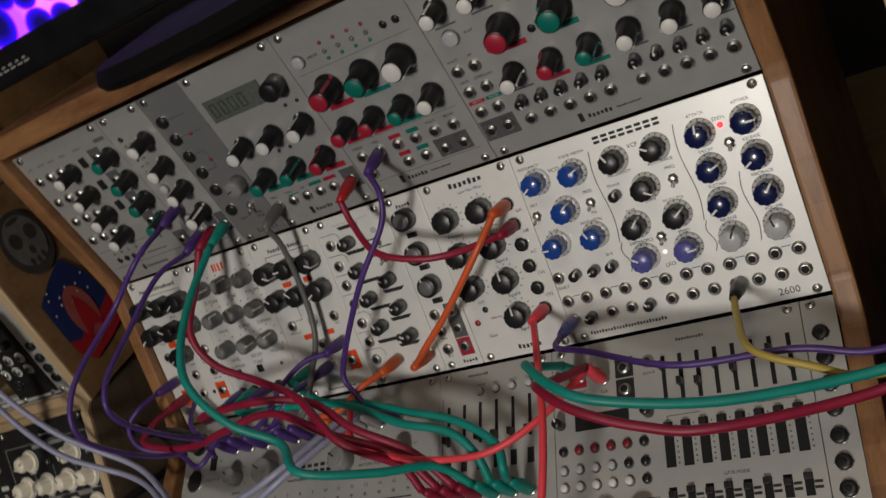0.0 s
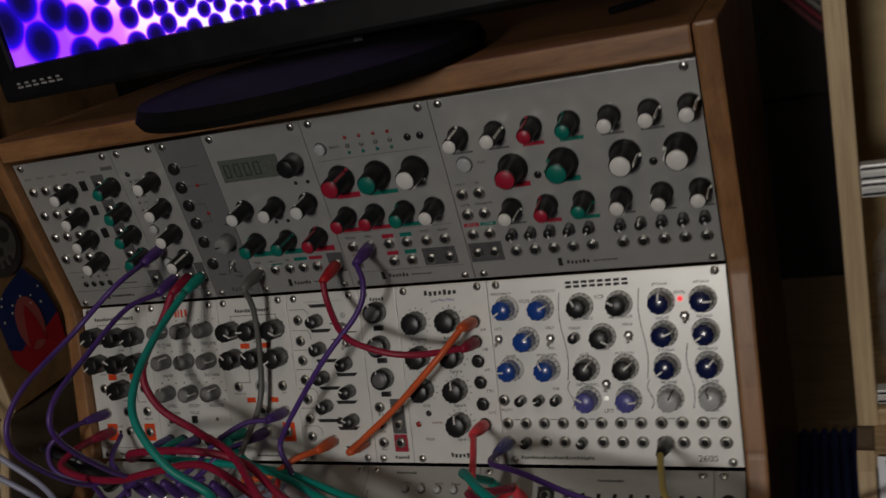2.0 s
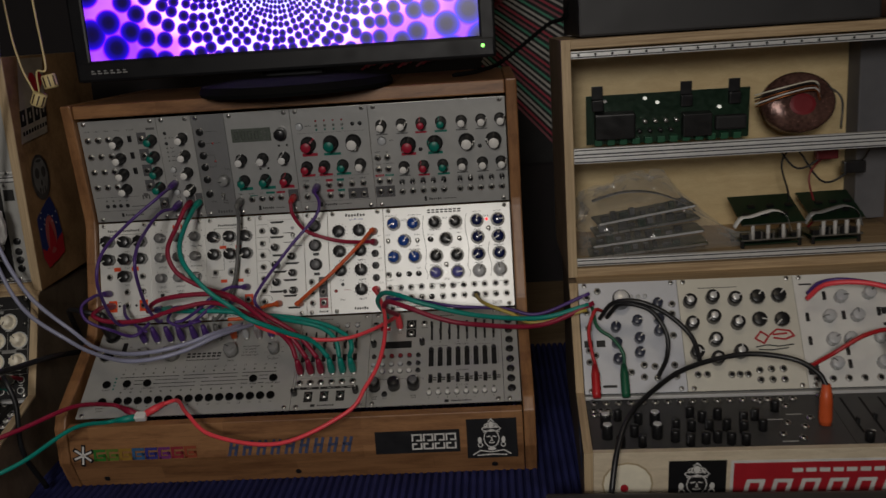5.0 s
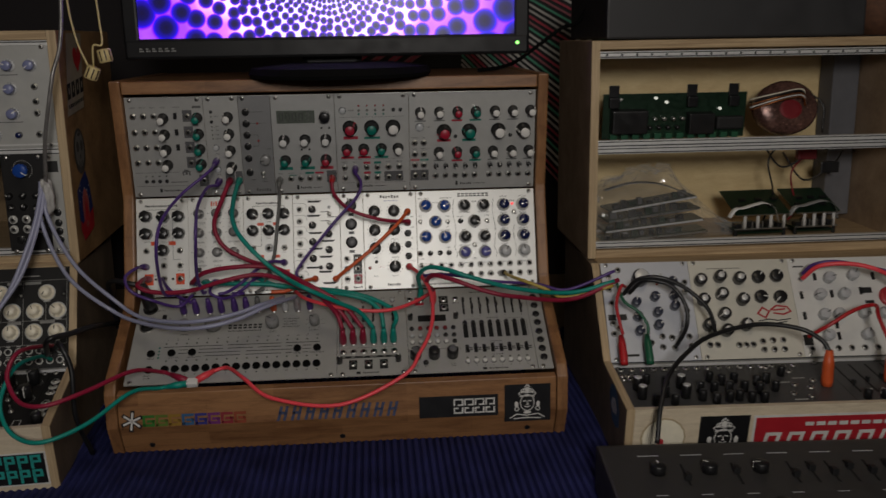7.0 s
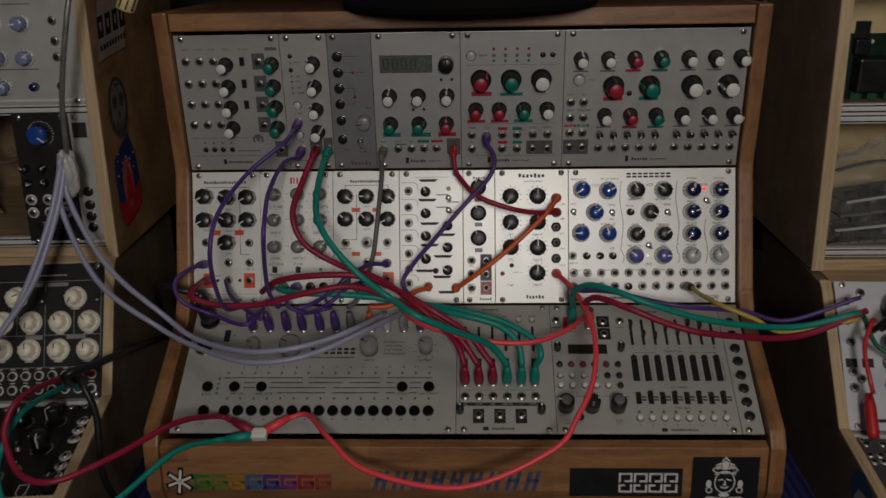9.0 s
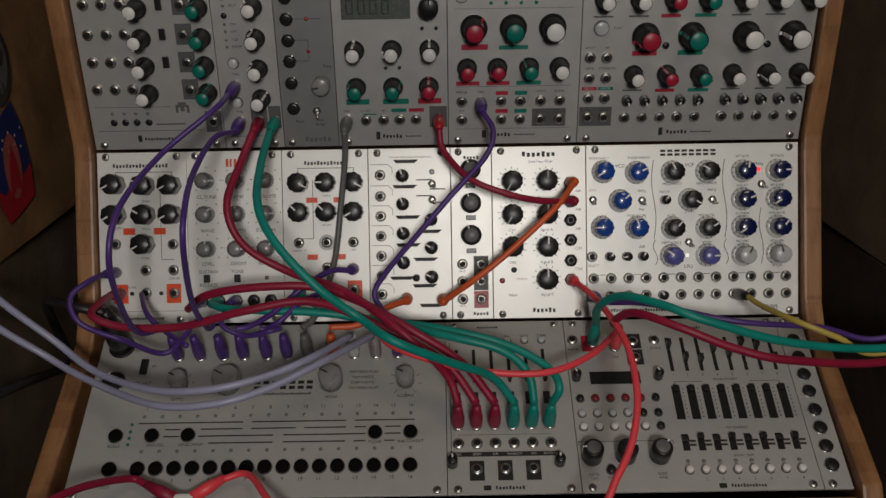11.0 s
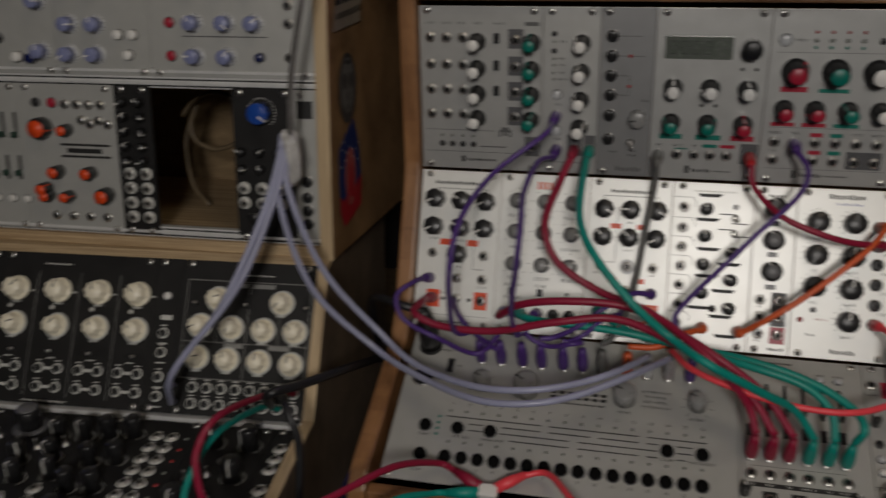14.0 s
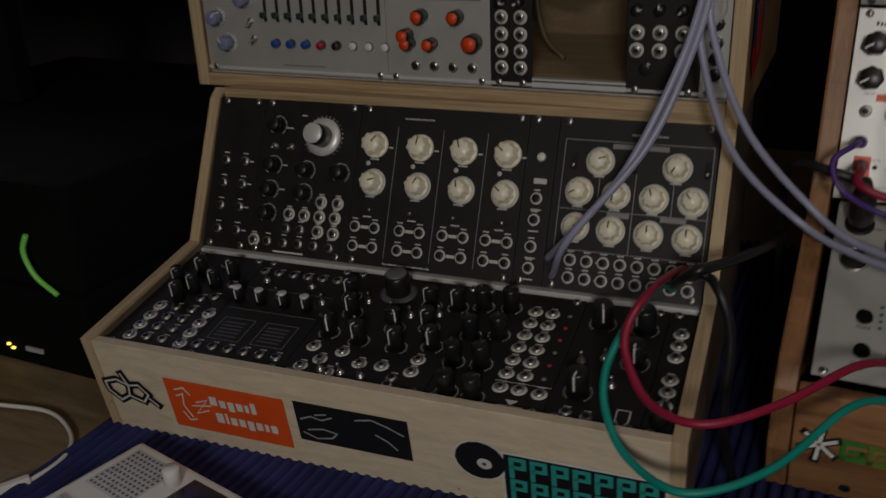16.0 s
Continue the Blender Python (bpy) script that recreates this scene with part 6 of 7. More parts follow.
u3 = flat("sticker", "round cream sticker with a small red heart card", RFRONT @ Matrix.Translation((0.015, 0.018, 0)), 1, 1, CREAM)
dots(u3, [(27, 27, 26, 27)], material("tan_vinyl", (0.45, 0.36, 0.22), 0.5), "rim_disc")
dots(u3, [(27, 27, 24, 25)], CREAM, "disc").location.z = 0.0003
dots(u3, [(24, 22, 4, 5)], STICKER_RED, "heart").location.z = 0.0006

SKY_VINYL = material("blue_vinyl_badge", (0.035, 0.10, 0.20), 0.45, 0, 0.3, 60)
RFLANK = RTURN @ Matrix.Translation((0.3294, -0.040, 0.788)) @ Matrix(((0, 0, -1, 0), (-1, 0, 0, 0), (0, 1, 0, 0), (0, 0, 0, 1)))
u4 = flat("sticker", "worn blue cut-out sticker on the plywood flank", RFLANK, 1, 1, SKY_VINYL)
cut_out(u4, [(0, 30), (8, 44), (24, 50), (42, 42), (52, 26), (50, 6), (34, 0), (14, 4)], SKY_VINYL, "badge_field")
cut_out(u4, [(10, 20), (18, 32), (32, 34), (40, 24), (36, 16), (20, 14)], CLEAR_GREY, "pale_mark", 0.0009)

# right shelf case
UR = pose(0.331, 0.113, 0.947)
ur = open_case(UR, 0.45, 0.285, 0.205, "open plywood case with empty rails and bare circuit boards inside", flank=TAWNY_PLY)
for z in (0.013, 0.1395, 0.1485, 0.2625):
    rail(ur, 0.45, z, 0.003)
part("power_board", block(0.398, 0.438, 0.15, 0.192, 0.02, 0.26, 0.002), material("grey_backing", (0.12, 0.12, 0.13), 0.7), ur, "grey backing board")
for q in range(22):
    part("rail_hole", lathe(bmesh.new(), [(0.0016, 0), (0.0015, 0.0003)], 10), HOLE, ur, "", pose(0.02 + 0.0195 * q, 0.0012, 0.267, 90))
PCB = material("green_circuit_board", (0.008, 0.026, 0.013), 0.35, 0, 0.35, 160, 0.3, 300)
TIN = material("solder", (0.5, 0.5, 0.48), 0.3, 0.9)
COPPER = material("copper_wire", (0.40, 0.14, 0.05), 0.35, 0.8)
board = thing("circuit_board", pose(0.365, 0.19, 1.0985, 96), "green power supply circuit board with black parts, propped on the rail", "circuit board")
board.scale = (1.17, 1, 1)
part("board", block(0, 0.172, 0, 0.062, 0, 0.0016), PCB, board)
for x in (0.012, 0.105, 0.155):
    bm = block(-0.006, 0.006, 0.058, 0.074, 0.0016, 0.004, 0.0006)
    box(bm, -0.006, 0.006, 0.044, 0.058, 0.0016, 0.0105, 0.001)
    part("regulator", bm, BLACK, board, "", pose(x, 0, 0))
part("transformer_block", block(0.008, 0.05, 0.010, 0.042, 0.0016, 0.022, 0.002), BLACK, board)
part("heat_sink", block(0.10, 0.13, 0.008, 0.036, 0.0016, 0.02, 0.001), BLACK, board)
part("filter_block", block(0.135, 0.168, 0.012, 0.03, 0.0016, 0.012, 0.003), BLACK_MATT, board)
for q in range(8):
    part("capacitor", smooth(lathe(bmesh.new(), [(0.0024, 0.0016), (0.0024, 0.011), (0.002, 0.0115)], 12)), TIN if q % 2 else BLACK, board, "", pose(0.056 + 0.0055 * q, 0.016 + 0.012 * (q % 2), 0))
for q in range(12):
    part("terminal", block(0, 0.008, 0, 0.008, 0.0016, 0.011, 0.0006), material("terminal_green", (0.02, 0.10, 0.05), 0.4) if q == 0 else bpy.data.materials["terminal_green"], board, "", pose(0.008 + 0.0133 * q, 0.0005, 0))
for x, y in ((0.02, 0.055), (0.075, 0.05), (0.062, 0.056), (0.14, 0.04)):
    part("light", lathe(bmesh.new(), [(0.002, 0.0016), (0.002, 0.005), (0.001, 0.006)], 10), LED_WHITE if x > 0.06 else WHITE, board, "", pose(x, y, 0))


def tube(bm, pts, r, seg=8, steps=6, taper=None):
    """A round tube along a smooth line through the points."""
    P = [Vector(q) for q in pts]
    ext = [2 * P[0] - P[1]] + P + [2 * P[-1] - P[-2]]
    line = []
    for k in range(1, len(ext) - 2):
        p0, p1, p2, p3 = ext[k - 1:k + 3]
        for s in range(steps):
            t = s / steps
            line.append(0.5 * (2 * p1 + (p2 - p0) * t + (2 * p0 - 5 * p1 + 4 * p2 - p3) * t * t + (3 * p1 - p0 - 3 * p2 + p3) * t ** 3))
    line.append(P[-1])
    side = Vector((0.31, 0.2, 0.93))
    rings = []
    for k, q in enumerate(line):
        ahead = (line[min(k + 1, len(line) - 1)] - line[max(k - 1, 0)]).normalized()
        side = (side - ahead * side.dot(ahead)).normalized()
        up = ahead.cross(side)
        rr = r if taper is None else r + (taper - r) * k / (len(line) - 1)
        rings.append([bm.verts.new(q + (side * math.cos(6.2832 * s / seg) + up * math.sin(6.2832 * s / seg)) * rr) for s in range(seg)])
    for a0, b0 in zip(rings, rings[1:]):
        for s in range(seg):
            f0 = bm.faces.new((a0[s], a0[(s + 1) % seg], b0[(s + 1) % seg], b0[s]))
            f0.smooth = True
    bm.faces.new(rings[0][::-1])
    bm.faces.new(rings[-1])
    return bm


def ribbon_strip(pts, wide):
    """A thin flat cable bent along a smooth line, its width along y."""
    bm = tube(bmesh.new(), pts, 0.0007, 4)
    bm.verts.index_update()
    for v in bm.verts:
        v.co.y += wide * 0.5 * (1 if v.index % 4 < 2 else -1)
    return bm


ring_t = thing("toroidal_transformer", pose(0.629, 0.20, 1.1345, -14) @ Matrix.Diagonal((1.10, 1.0, 0.92, 1)), "round toroidal transformer wound in copper with a red core label", "transformer")
bm = bmesh.new()
lathe(bm, [(0.014, -0.014), (0.036, -0.014), (0.041, -0.007), (0.041, 0.007), (0.036, 0.014), (0.014, 0.014)], 40)
part("winding", smooth(bm), material("wound_copper", (0.16, 0.085, 0.07), 0.22, 0.45, 0.6, 240, 0.5, 500), ring_t, "", pose(0, 0, 0.0, 90))
part("label", lathe(bmesh.new(), [(0.0145, 0.0135), (0.0145, 0.0150), (0.011, 0.0155)], 24), DARK_RED, ring_t, "red centre disc", pose(0.002, 0, -0.004, 90))
for q in range(5):
    part("lead", tube(bmesh.new(), [(-0.05, -0.012, -0.004 + 0.004 * q), (-0.02, -0.028, 0.006 + 0.003 * q), (0.012, -0.026, 0.012 + 0.003 * q), (0.02, -0.018, 0.0 + 0.003 * q)], 0.0011, 6), (COPPER, WHITE, COPPER, BLACK, CREAM)[q], ring_t)
part("lead", tube(bmesh.new(), [(0.03, -0.012, 0.02), (0.045, -0.014, 0.0), (0.043, -0.012, -0.04)], 0.0015, 6), BLACK, ring_t)

for bx, by, bz, ww in ((0.552, 0.165, 0.9685, 0.080), (0.641, 0.170, 0.9685, 0.066)):
    bd = thing("circuit_board", pose(bx, by, bz, 0, 0, 3), "small green relay circuit board stack with white posts and a ribbon", "circuit board", "relay boards in the shelf")
    part("board", block(0, ww, 0, 0.05, 0, 0.0016), PCB, bd)
    for fx in (0.004, ww - 0.004):
        for fy in (0.004, 0.046):
            part("standoff", lathe(bmesh.new(), [(0.0025, -0.0103), (0.0025, 0.0)], 10), BLACK, bd, "", pose(fx, fy, 0))
    part("under_board", block(0.004, ww - 0.004, 0.002, 0.048, -0.006, -0.0044), PCB, bd)
    part("edge_strip", block(0.001, ww - 0.001, -0.0008, 0.0004, 0.0, 0.0017), TIN, bd)
    top = part("upper_board", block(0, ww, 0, 0.065, 0, 0.0016), PCB, bd, "", pose(0, -0.004, 0.021, 22))
    part("board_edge", block(0.001, ww - 0.001, -0.0008, 0.0004, 0.0, 0.0016), TIN, top)
    for q in range(4):
        part("post", smooth(lathe(bmesh.new(), [(0.0024, 0.0016), (0.0024, 0.019), (0.0020, 0.0205)], 12)), WHITE, bd, "", pose(0.016 + (ww - 0.022) / 3 * q, 0.002, 0))
    for q in range(5):
        part("connector", block(-0.0055, 0.0055, 0, 0.012, 0.0016, 0.0075 + 0.004 * (q % 2), 0.0006), BLACK, bd, "", pose(0.009 + (ww - 0.018) / 4 * q, 0.003, 0))
        part("pin", block(-0.0008, 0.0008, -0.0008, 0.0008, 0.0016, 0.0115, 0.0002), TIN, bd, "", pose(0.012 + (ww - 0.02) / 4 * q, 0.0008, 0))
    for q in range(6):
        part("chip", block(0, 0.009, 0, 0.006, 0.0016, 0.0045, 0.0006), BLACK, top, "", pose(0.006 + (ww - 0.02) / 5 * q, 0.016 + 0.018 * (q % 2), 0))
    part("ribbon", ribbon_strip([(-0.008, 0.002, 0.018), (0.000, 0.0, 0.030), (0.012, 0.002, 0.031), (0.030, 0.004, 0.035), (0.044, 0.004, 0.037), (0.056, 0.000, 0.031), (0.061, -0.006, 0.012)], 0.011), WHITE if bx < 0.6 else SMOKE, bd)
BAG = material("clear_bag", (0.50, 0.50, 0.49), 0.08, 0.0, 0.3, 40, 0.8, 90, alpha=0.15, coat=1.0)
bag = thing("component_bag", pose(0.444, 0.185, 0.9585) @ Matrix.Diagonal((1.30, 1.1, 1.25, 1)), "crumpled clear plastic bag holding a stack of dark circuit boards", "plastic bag")
bm = bmesh.new()
bmesh.ops.create_icosphere(bm, subdivisions=5, radius=1)
for v in bm.verts:
    d = v.co.copy()
    crease = abs(noise.noise(d * 2.1)) * 0.30 + abs(noise.noise(d * 5.2 + Vector((3, 1, 7)))) * 0.22 + abs(noise.noise(d * 11.0)) * 0.09
    x, y, z = d * (1.14 - crease)
    neck = min(1.0, max(0.24, 1.32 - max(0.0, x + 0.12) * 1.25))
    v.co = Vector((max(-0.074, x * (0.083 if x < 0.3 else 0.083 + 0.05 * (x - 0.3))), y * 0.036 * neck, max(0.0, (z * neck + 0.55 * neck) * 0.052)))
part("film", bm, BAG, bag)
chance = random.Random(41)
for q in range(4):
    b1 = part("board", block(-0.062, 0.052 - 0.006 * q, -0.023, 0.020, 0, 0.0016), PCB, bag, "", pose(0.002 * q, 0.002 * q, 0.004 + 0.0125 * q, 0, -5 - q, 2 * q - 2))
    part("board_edge", block(-0.061, 0.051 - 0.006 * q, -0.0240, -0.0228, -0.0002, 0.0018), CLEAR_GREY if q % 2 else TIN, b1, "pale cut board edge")
    for w in range(9):
        x, y, tall = -0.057 + 0.0096 * w, chance.uniform(-0.019, -0.010), chance.uniform(0.003, 0.0085)
        part("component", block(x, x + chance.uniform(0.004, 0.009), y, y + 0.008, 0.0016, 0.0016 + tall, 0.0006), (BLACK, BLACK_MATT, BLACK, PCB, DARK_GREY)[(q * 2 + w) % 5], b1)
part("ribbon", ribbon_strip([(-0.058, -0.006, 0.056), (-0.030, -0.010, 0.064), (0.000, -0.008, 0.062), (0.026, -0.012, 0.052), (0.040, -0.016, 0.042)], 0.008), SMOKE, bag)
for q, (x, z) in enumerate(((0.665, 1.060), (0.700, 1.040))):
    w0 = thing("wiring_loom", pose(x, 0.22, z), "loose dark and red wires with a small plug", "wiring", "wiring looms")
    part("wire", tube(bmesh.new(), [(-0.06, 0, 0.03), (-0.03, -0.01, -0.01), (0.01, -0.012, 0.012), (0.03, 0, 0.03)], 0.0014, 6), BLACK, w0)
    part("wire", tube(bmesh.new(), [(-0.02, 0.002, 0.03), (-0.05, -0.01, 0.0), (-0.04, -0.01, -0.05), (-0.05, 0, -0.075 - 0.02 * (1 - q))], 0.0014, 6), DARK_RED if q else BLACK, w0)
    part("plug", block(-0.008, 0.02, -0.014, -0.002, 0.0, 0.016, 0.002), BLACK if q else material("dark_red_plastic", (0.12, 0.01, 0.014), 0.5), w0)

# on top of the right shelf
dark = thing("equipment_box", pose(0.354, 0.13, 1.2335), "dark grey flat equipment box on the plywood case", "box")
part("body", block(0, 0.345, 0, 0.22, 0, 0.085, 0.003), material("dark_box", (0.022, 0.022, 0.024), 0.55, 0, 0.2, 30), dark)
part("lid_seam", block(0.001, 0.344, -0.0006, 0.001, 0.06, 0.0615), HOLE, dark)
pot = thing("basket", pose(0.76, 0.2, 1.2335), "small brown woven basket on the plywood case", "basket")
part("bowl", smooth(lathe(bmesh.new(), [(0.035, 0), (0.05, 0.02), (0.056, 0.05), (0.05, 0.055)], 24)), material("basket", (0.10, 0.045, 0.025), 0.8, 0, 0.4, 150, 0.6, 200), pot)

# ---- blue ribbed cloth ----
cloth = bmesh.new()
xs, rows = np.linspace(-0.752, 1.1, 841), np.linspace(-0.44, 0.42, 9)
grid = [[cloth.verts.new((x, y, DESK - 0.0037 + 0.0066 * (0.0, 0.85, 1.0, 0.85)[k % 4] + 0.0003 * noise.noise((x * 9, y * 9, 0)))) for k, x in enumerate(xs)] for y in rows]
for r0, r1 in zip(grid, grid[1:]):
    for k in range(len(xs) - 1):
        cloth.faces.new((r0[k], r0[k + 1], r1[k + 1], r1[k]))
CLOTH = material("navy_corduroy", (0.022, 0.026, 0.105), 0.75, 0, 0.5, 25, 0.7, 900)
CLOTH.node_tree.nodes["Principled BSDF"].inputs["Specular IOR Level"].default_value = 0.2
tagged(part("desk_cloth", cloth, CLOTH), "dark navy ribbed cloth spread over the desk", "cloth")

# ---- keyboard synthesizer in front ----
keys = thing("keyboard_synthesizer", pose(0.288, -0.205, DESK, 0, 0, -3), "dark grey tabletop synthesizer with rows of sliders", "synthesizer")
part("body", rounded(prism(bmesh.new(), [(-0.20, 0.0), (-0.20, 0.035), (0.045, 0.056), (0.055, 0.052), (0.055, 0.0)], -0.010, 0.46), 0.003), material("charcoal_shell", (0.035, 0.034, 0.033), 0.5, 0, 0.15, 60, 0.1, 500), keys)
TOPK = slope((-0.20, 0.0352), (0.045, 0.0562), 0.0)
ORIGIN[keys.name] = 0
for q in range(3):
    for r0 in range(2):
        kk = line_knob(keys, 0, 0, BLACK, 8, 10, ANG())
        kk.matrix_basis = TOPK @ Matrix.Translation((0.042 + 0.053 * q, 0.19 - 0.07 * r0, 0)) @ Matrix.Rotation(radians(40 * q), 4, "Z")
for q in range(14):
    sx = 0.069 + 0.053 * q if q < 2 else 0.180 + 0.020 * (q - 2)
    s = piece("slider_slot", kept("ks_slot", bar(-1.2, 1.2, 0, 40, 0, 0.2), HOLE), keys, "", TOPK @ Matrix.Translation((sx, 0.165, 0)))
    piece("slider_cap", kept("ks_cap", bar(-3.2, 3.2, -4, 4, 0, 7, bevel=0.8), BLACK), s, "", pose(0, 0.012 + 0.0015 * (q * 7 % 13), 0))
for q in range(9):
    piece("label_bar", kept("ks_lab", bar(0, 22, 0, 1.4, 0, 0.15), CLEAR_GREY), keys, "", TOPK @ Matrix.Translation((0.028 + 0.046 * q, 0.222, 0)))
    piece("label_bar", kept("ks_lab2", bar(0, 12, 0, 1.0, 0, 0.15), CLEAR_GREY), keys, "", TOPK @ Matrix.Translation((0.03 + 0.045 * q, 0.148, 0)))

# ---- small white device in front of the left case ----
dev = thing("pocket_recorder", pose(-0.700, -0.243, DESK, 0, 0, -12), "small white tabletop recorder with speaker grille and knob", "recorder")
part("shell", block(0, 0.28, 0, 0.095, 0, 0.022, 0.003), WHITE, dev)
part("display", block(0.068, 0.14, 0.03, 0.088, 0.022, 0.0226), material("maroon_glass", (0.02, 0.008, 0.01), 0.15), dev, "dark glossy display")
part("grille", block(0.008, 0.052, 0.045, 0.088, 0.022, 0.0224), CLEAR_GREY, dev)
holes = bmesh.new()
for q in range(10):
    for w in range(10):
        box(holes, 0.010 + 0.0042 * q, 0.0122 + 0.0042 * q, 0.047 + 0.0041 * w, 0.0490 + 0.0041 * w, 0.0223, 0.02255)
tagged(part("grille_hole", holes, DARK_GREY, dev), kind="stuff")
part("knob", smooth(lathe(bmesh.new(), [(0.0058, 0.022), (0.0058, 0.033), (0.0052, 0.034)], 20)), WHITE, dev, "", pose(0.058, 0.078, 0))
for q in range(10):
    part("key", block(0.012 + 0.026 * q, 0.034 + 0.026 * q, 0.004, 0.026, 0.022, 0.026, 0.002), CLEAR_GREY, dev)
part("button", block(0.143, 0.155, 0.074, 0.086, 0.022, 0.0245, 0.002), material("cyan_button", (0.10, 0.42, 0.50), 0.4), dev, "cyan button beside the display")

# ---- dark corner at the left ----
tower = thing("computer_tower", pose(-1.26, -0.07, DESK - 0.003), "black computer unit with a curved green light strip", "computer")
part("lower_shell", block(0, 0.455, 0, 0.45, 0, 0.075, 0.004), FOOT_BLACK, tower)
part("upper_shell", block(0.01, 0.45, 0.006, 0.44, 0.0755, 0.17, 0.006), FOOT_BLACK, tower)
part("light_strip", tube(bmesh.new(), [(0.408, -0.002, 0.128), (0.403, -0.004, 0.113), (0.411, -0.004, 0.093), (0.430, -0.002, 0.078)], 0.0022, 8), material("green_strip", (0.16, 0.50, 0.08), 0.4, emit=0.12), tower, "curved green light strip")
for x, z in ((0.352, 0.016), (0.357, 0.013)):
    part("status_light", block(x, x + 0.003, -0.002, 0.001, z, z + 0.002), material("amber_light", (1.0, 0.8, 0.1), 0.4, emit=2.0) if z > 0.015 else bpy.data.materials["amber_light"], tower)
part("badge", block(0.375, 0.395, -0.002, 0.001, 0.015, 0.019), CLEAR_GREY, tower)
laptop = thing("display_panel", pose(-1.305, 0.10, 1.040, 0, 0, 7), "black framed display with bright icons and a white lower edge", "monitor")
part("bezel", block(0, 0.40, 0, 0.02, 0, 0.28, 0.003), BLACK, laptop)
part("chin", block(0.0, 0.40, -0.004, 0.002, 0.0, 0.012, 0.002), WHITE, laptop, "white lower edge")
part("screen", block(0.02, 0.372, -0.0015, 0.0005, 0.040, 0.27), material("blue_screen", (0.02, 0.03, 0.35), 0.4, emit=1.8), laptop, "lit blue screen")
part("window", block(0.05, 0.285, -0.0022, -0.0005, 0.046, 0.26), material("white_window", (0.9, 0.9, 0.85), 0.4, emit=1.5), laptop, "white window")
for q, mt in enumerate((LED_RED, LED_WHITE, material("cyan_icon", (0.05, 0.5, 0.9), 0.4, emit=1.8))):
    part("icon", block(0.300 + 0.036 * (q % 2), 0.318 + 0.036 * (q % 2), -0.0022, -0.0005, 0.068 + 0.004 * q, 0.086 + 0.004 * q, 0.0006), mt, laptop)
part("catch", lathe(bmesh.new(), [(0.005, 0), (0.005, 0.004), (0.004, 0.005)], 14), STEEL, laptop, "", pose(0.33, -0.004, 0.012, 90))
part("stand", block(0.17, 0.23, 0.005, 0.03, -0.121, 0.01, 0.002), FOOT_BLACK, laptop)

# hanging wooden beads
BEAD = material("yellow_wood_bead", (0.58, 0.47, 0.22), 0.5, 0, 0.2, 120)
bead = thing("bead_pendant", pose(-0.288, 0.10, 1.20), "pair of striped wooden beads hanging on a pale cord", "pendant")
for x, z, t in ((0.0, 0.004, 25), (0.017, 0.024, -10)):
    part("bead", smooth(lathe(bmesh.new(), [(0.0075, -0.008), (0.0085, -0.006), (0.0085, 0.006), (0.0075, 0.008)], 18)), BEAD, bead, "", pose(x, 0, z, 0, t, 0))
    for q in range(9):
        part("dark_stripe", block(-0.0008, 0.0008, 0.0078, 0.0088, -0.006, 0.006), material("stripe_brown", (0.06, 0.035, 0.02), 0.6) if q == 0 and x == 0 else bpy.data.materials["stripe_brown"], bead, "", pose(x, 0, z, 0, t, 0) @ pose(0, 0, 0, 0, 0, 40 * q))
part("cord", tube(bmesh.new(), [(-0.004, 0, 0.012), (-0.016, 0, 0.05), (-0.022, 0, 0.12), (-0.024, 0, 0.35)], 0.0013, 6), BEAD, bead)
part("cord", tube(bmesh.new(), [(0.003, -0.002, 0.012), (0.006, -0.006, 0.036), (0.016, -0.004, 0.038), (0.014, 0, 0.07), (0.012, 0, 0.13), (0.010, 0, 0.35)], 0.0013, 6), BEAD, bead)

# ---- patch cables ----
CRIMSON = material("crimson_cable", (0.27, 0.007, 0.036), 0.48, 0, 0.15, 60)
TEAL = material("teal_cable", (0.0, 0.25, 0.20), 0.48, 0, 0.15, 60)
VIOLET = material("violet_cable", (0.075, 0.03, 0.19), 0.42, 0, 0.15, 60)
CABLE_GREY = material("grey_cable", (0.13, 0.13, 0.125), 0.45, 0, 0.15, 60)
CABLE_RED = material("red_cable", (0.45, 0.015, 0.02), 0.4, 0, 0.15, 60)
CABLE_ORANGE = material("orange_cable", (0.62, 0.10, 0.025), 0.4, 0, 0.15, 60)
CORAL = material("coral_cable", (0.85, 0.065, 0.085), 0.42, 0, 0.1, 60)
CABLE_YELLOW = material("yellow_cable", (0.48, 0.36, 0.07), 0.45, 0, 0.1, 60)
LAVENDER = material("lavender_cable", (0.30, 0.31, 0.43), 0.35, 0, 0.12, 60)
CABLE_BLACK = material("black_cable", (0.010, 0.010, 0.011), 0.4, 0, 0.15, 60)
CABLE_GREEN = material("green_cable", (0.01, 0.10, 0.05), 0.4, 0, 0.15, 60)


def on(row, u, v, h):
    return tuple(slope(row[0], row[1], -W) @ Vector((u * MM, v * MM, h * MM)))


def right_on(row, u, v, h):
    return tuple(RTURN @ slope(row[0], row[1], 0.338) @ Vector((u * MM, v * MM, h * MM)))


def left_on(row, u, v, h):
    return tuple(TURN @ slope(row[0], row[1], -0.742) @ Vector((u * MM, v * MM, h * MM)))


def plug_part(parent, m, mat, long=1.0):
    p0 = part("plug", smooth(lathe(bmesh.new(), [(0.0040, 0.0030), (0.0044, 0.0045), (0.0044, 0.013 * long), (0.0036, 0.019 * long), (0.0027, 0.027 * long)], 16)), mat, parent, "", m)
    part("plug_collar", lathe(bmesh.new(), [(0.0030, 0.0022), (0.0030, 0.0036)], 14), STEEL, p0)
    return p0


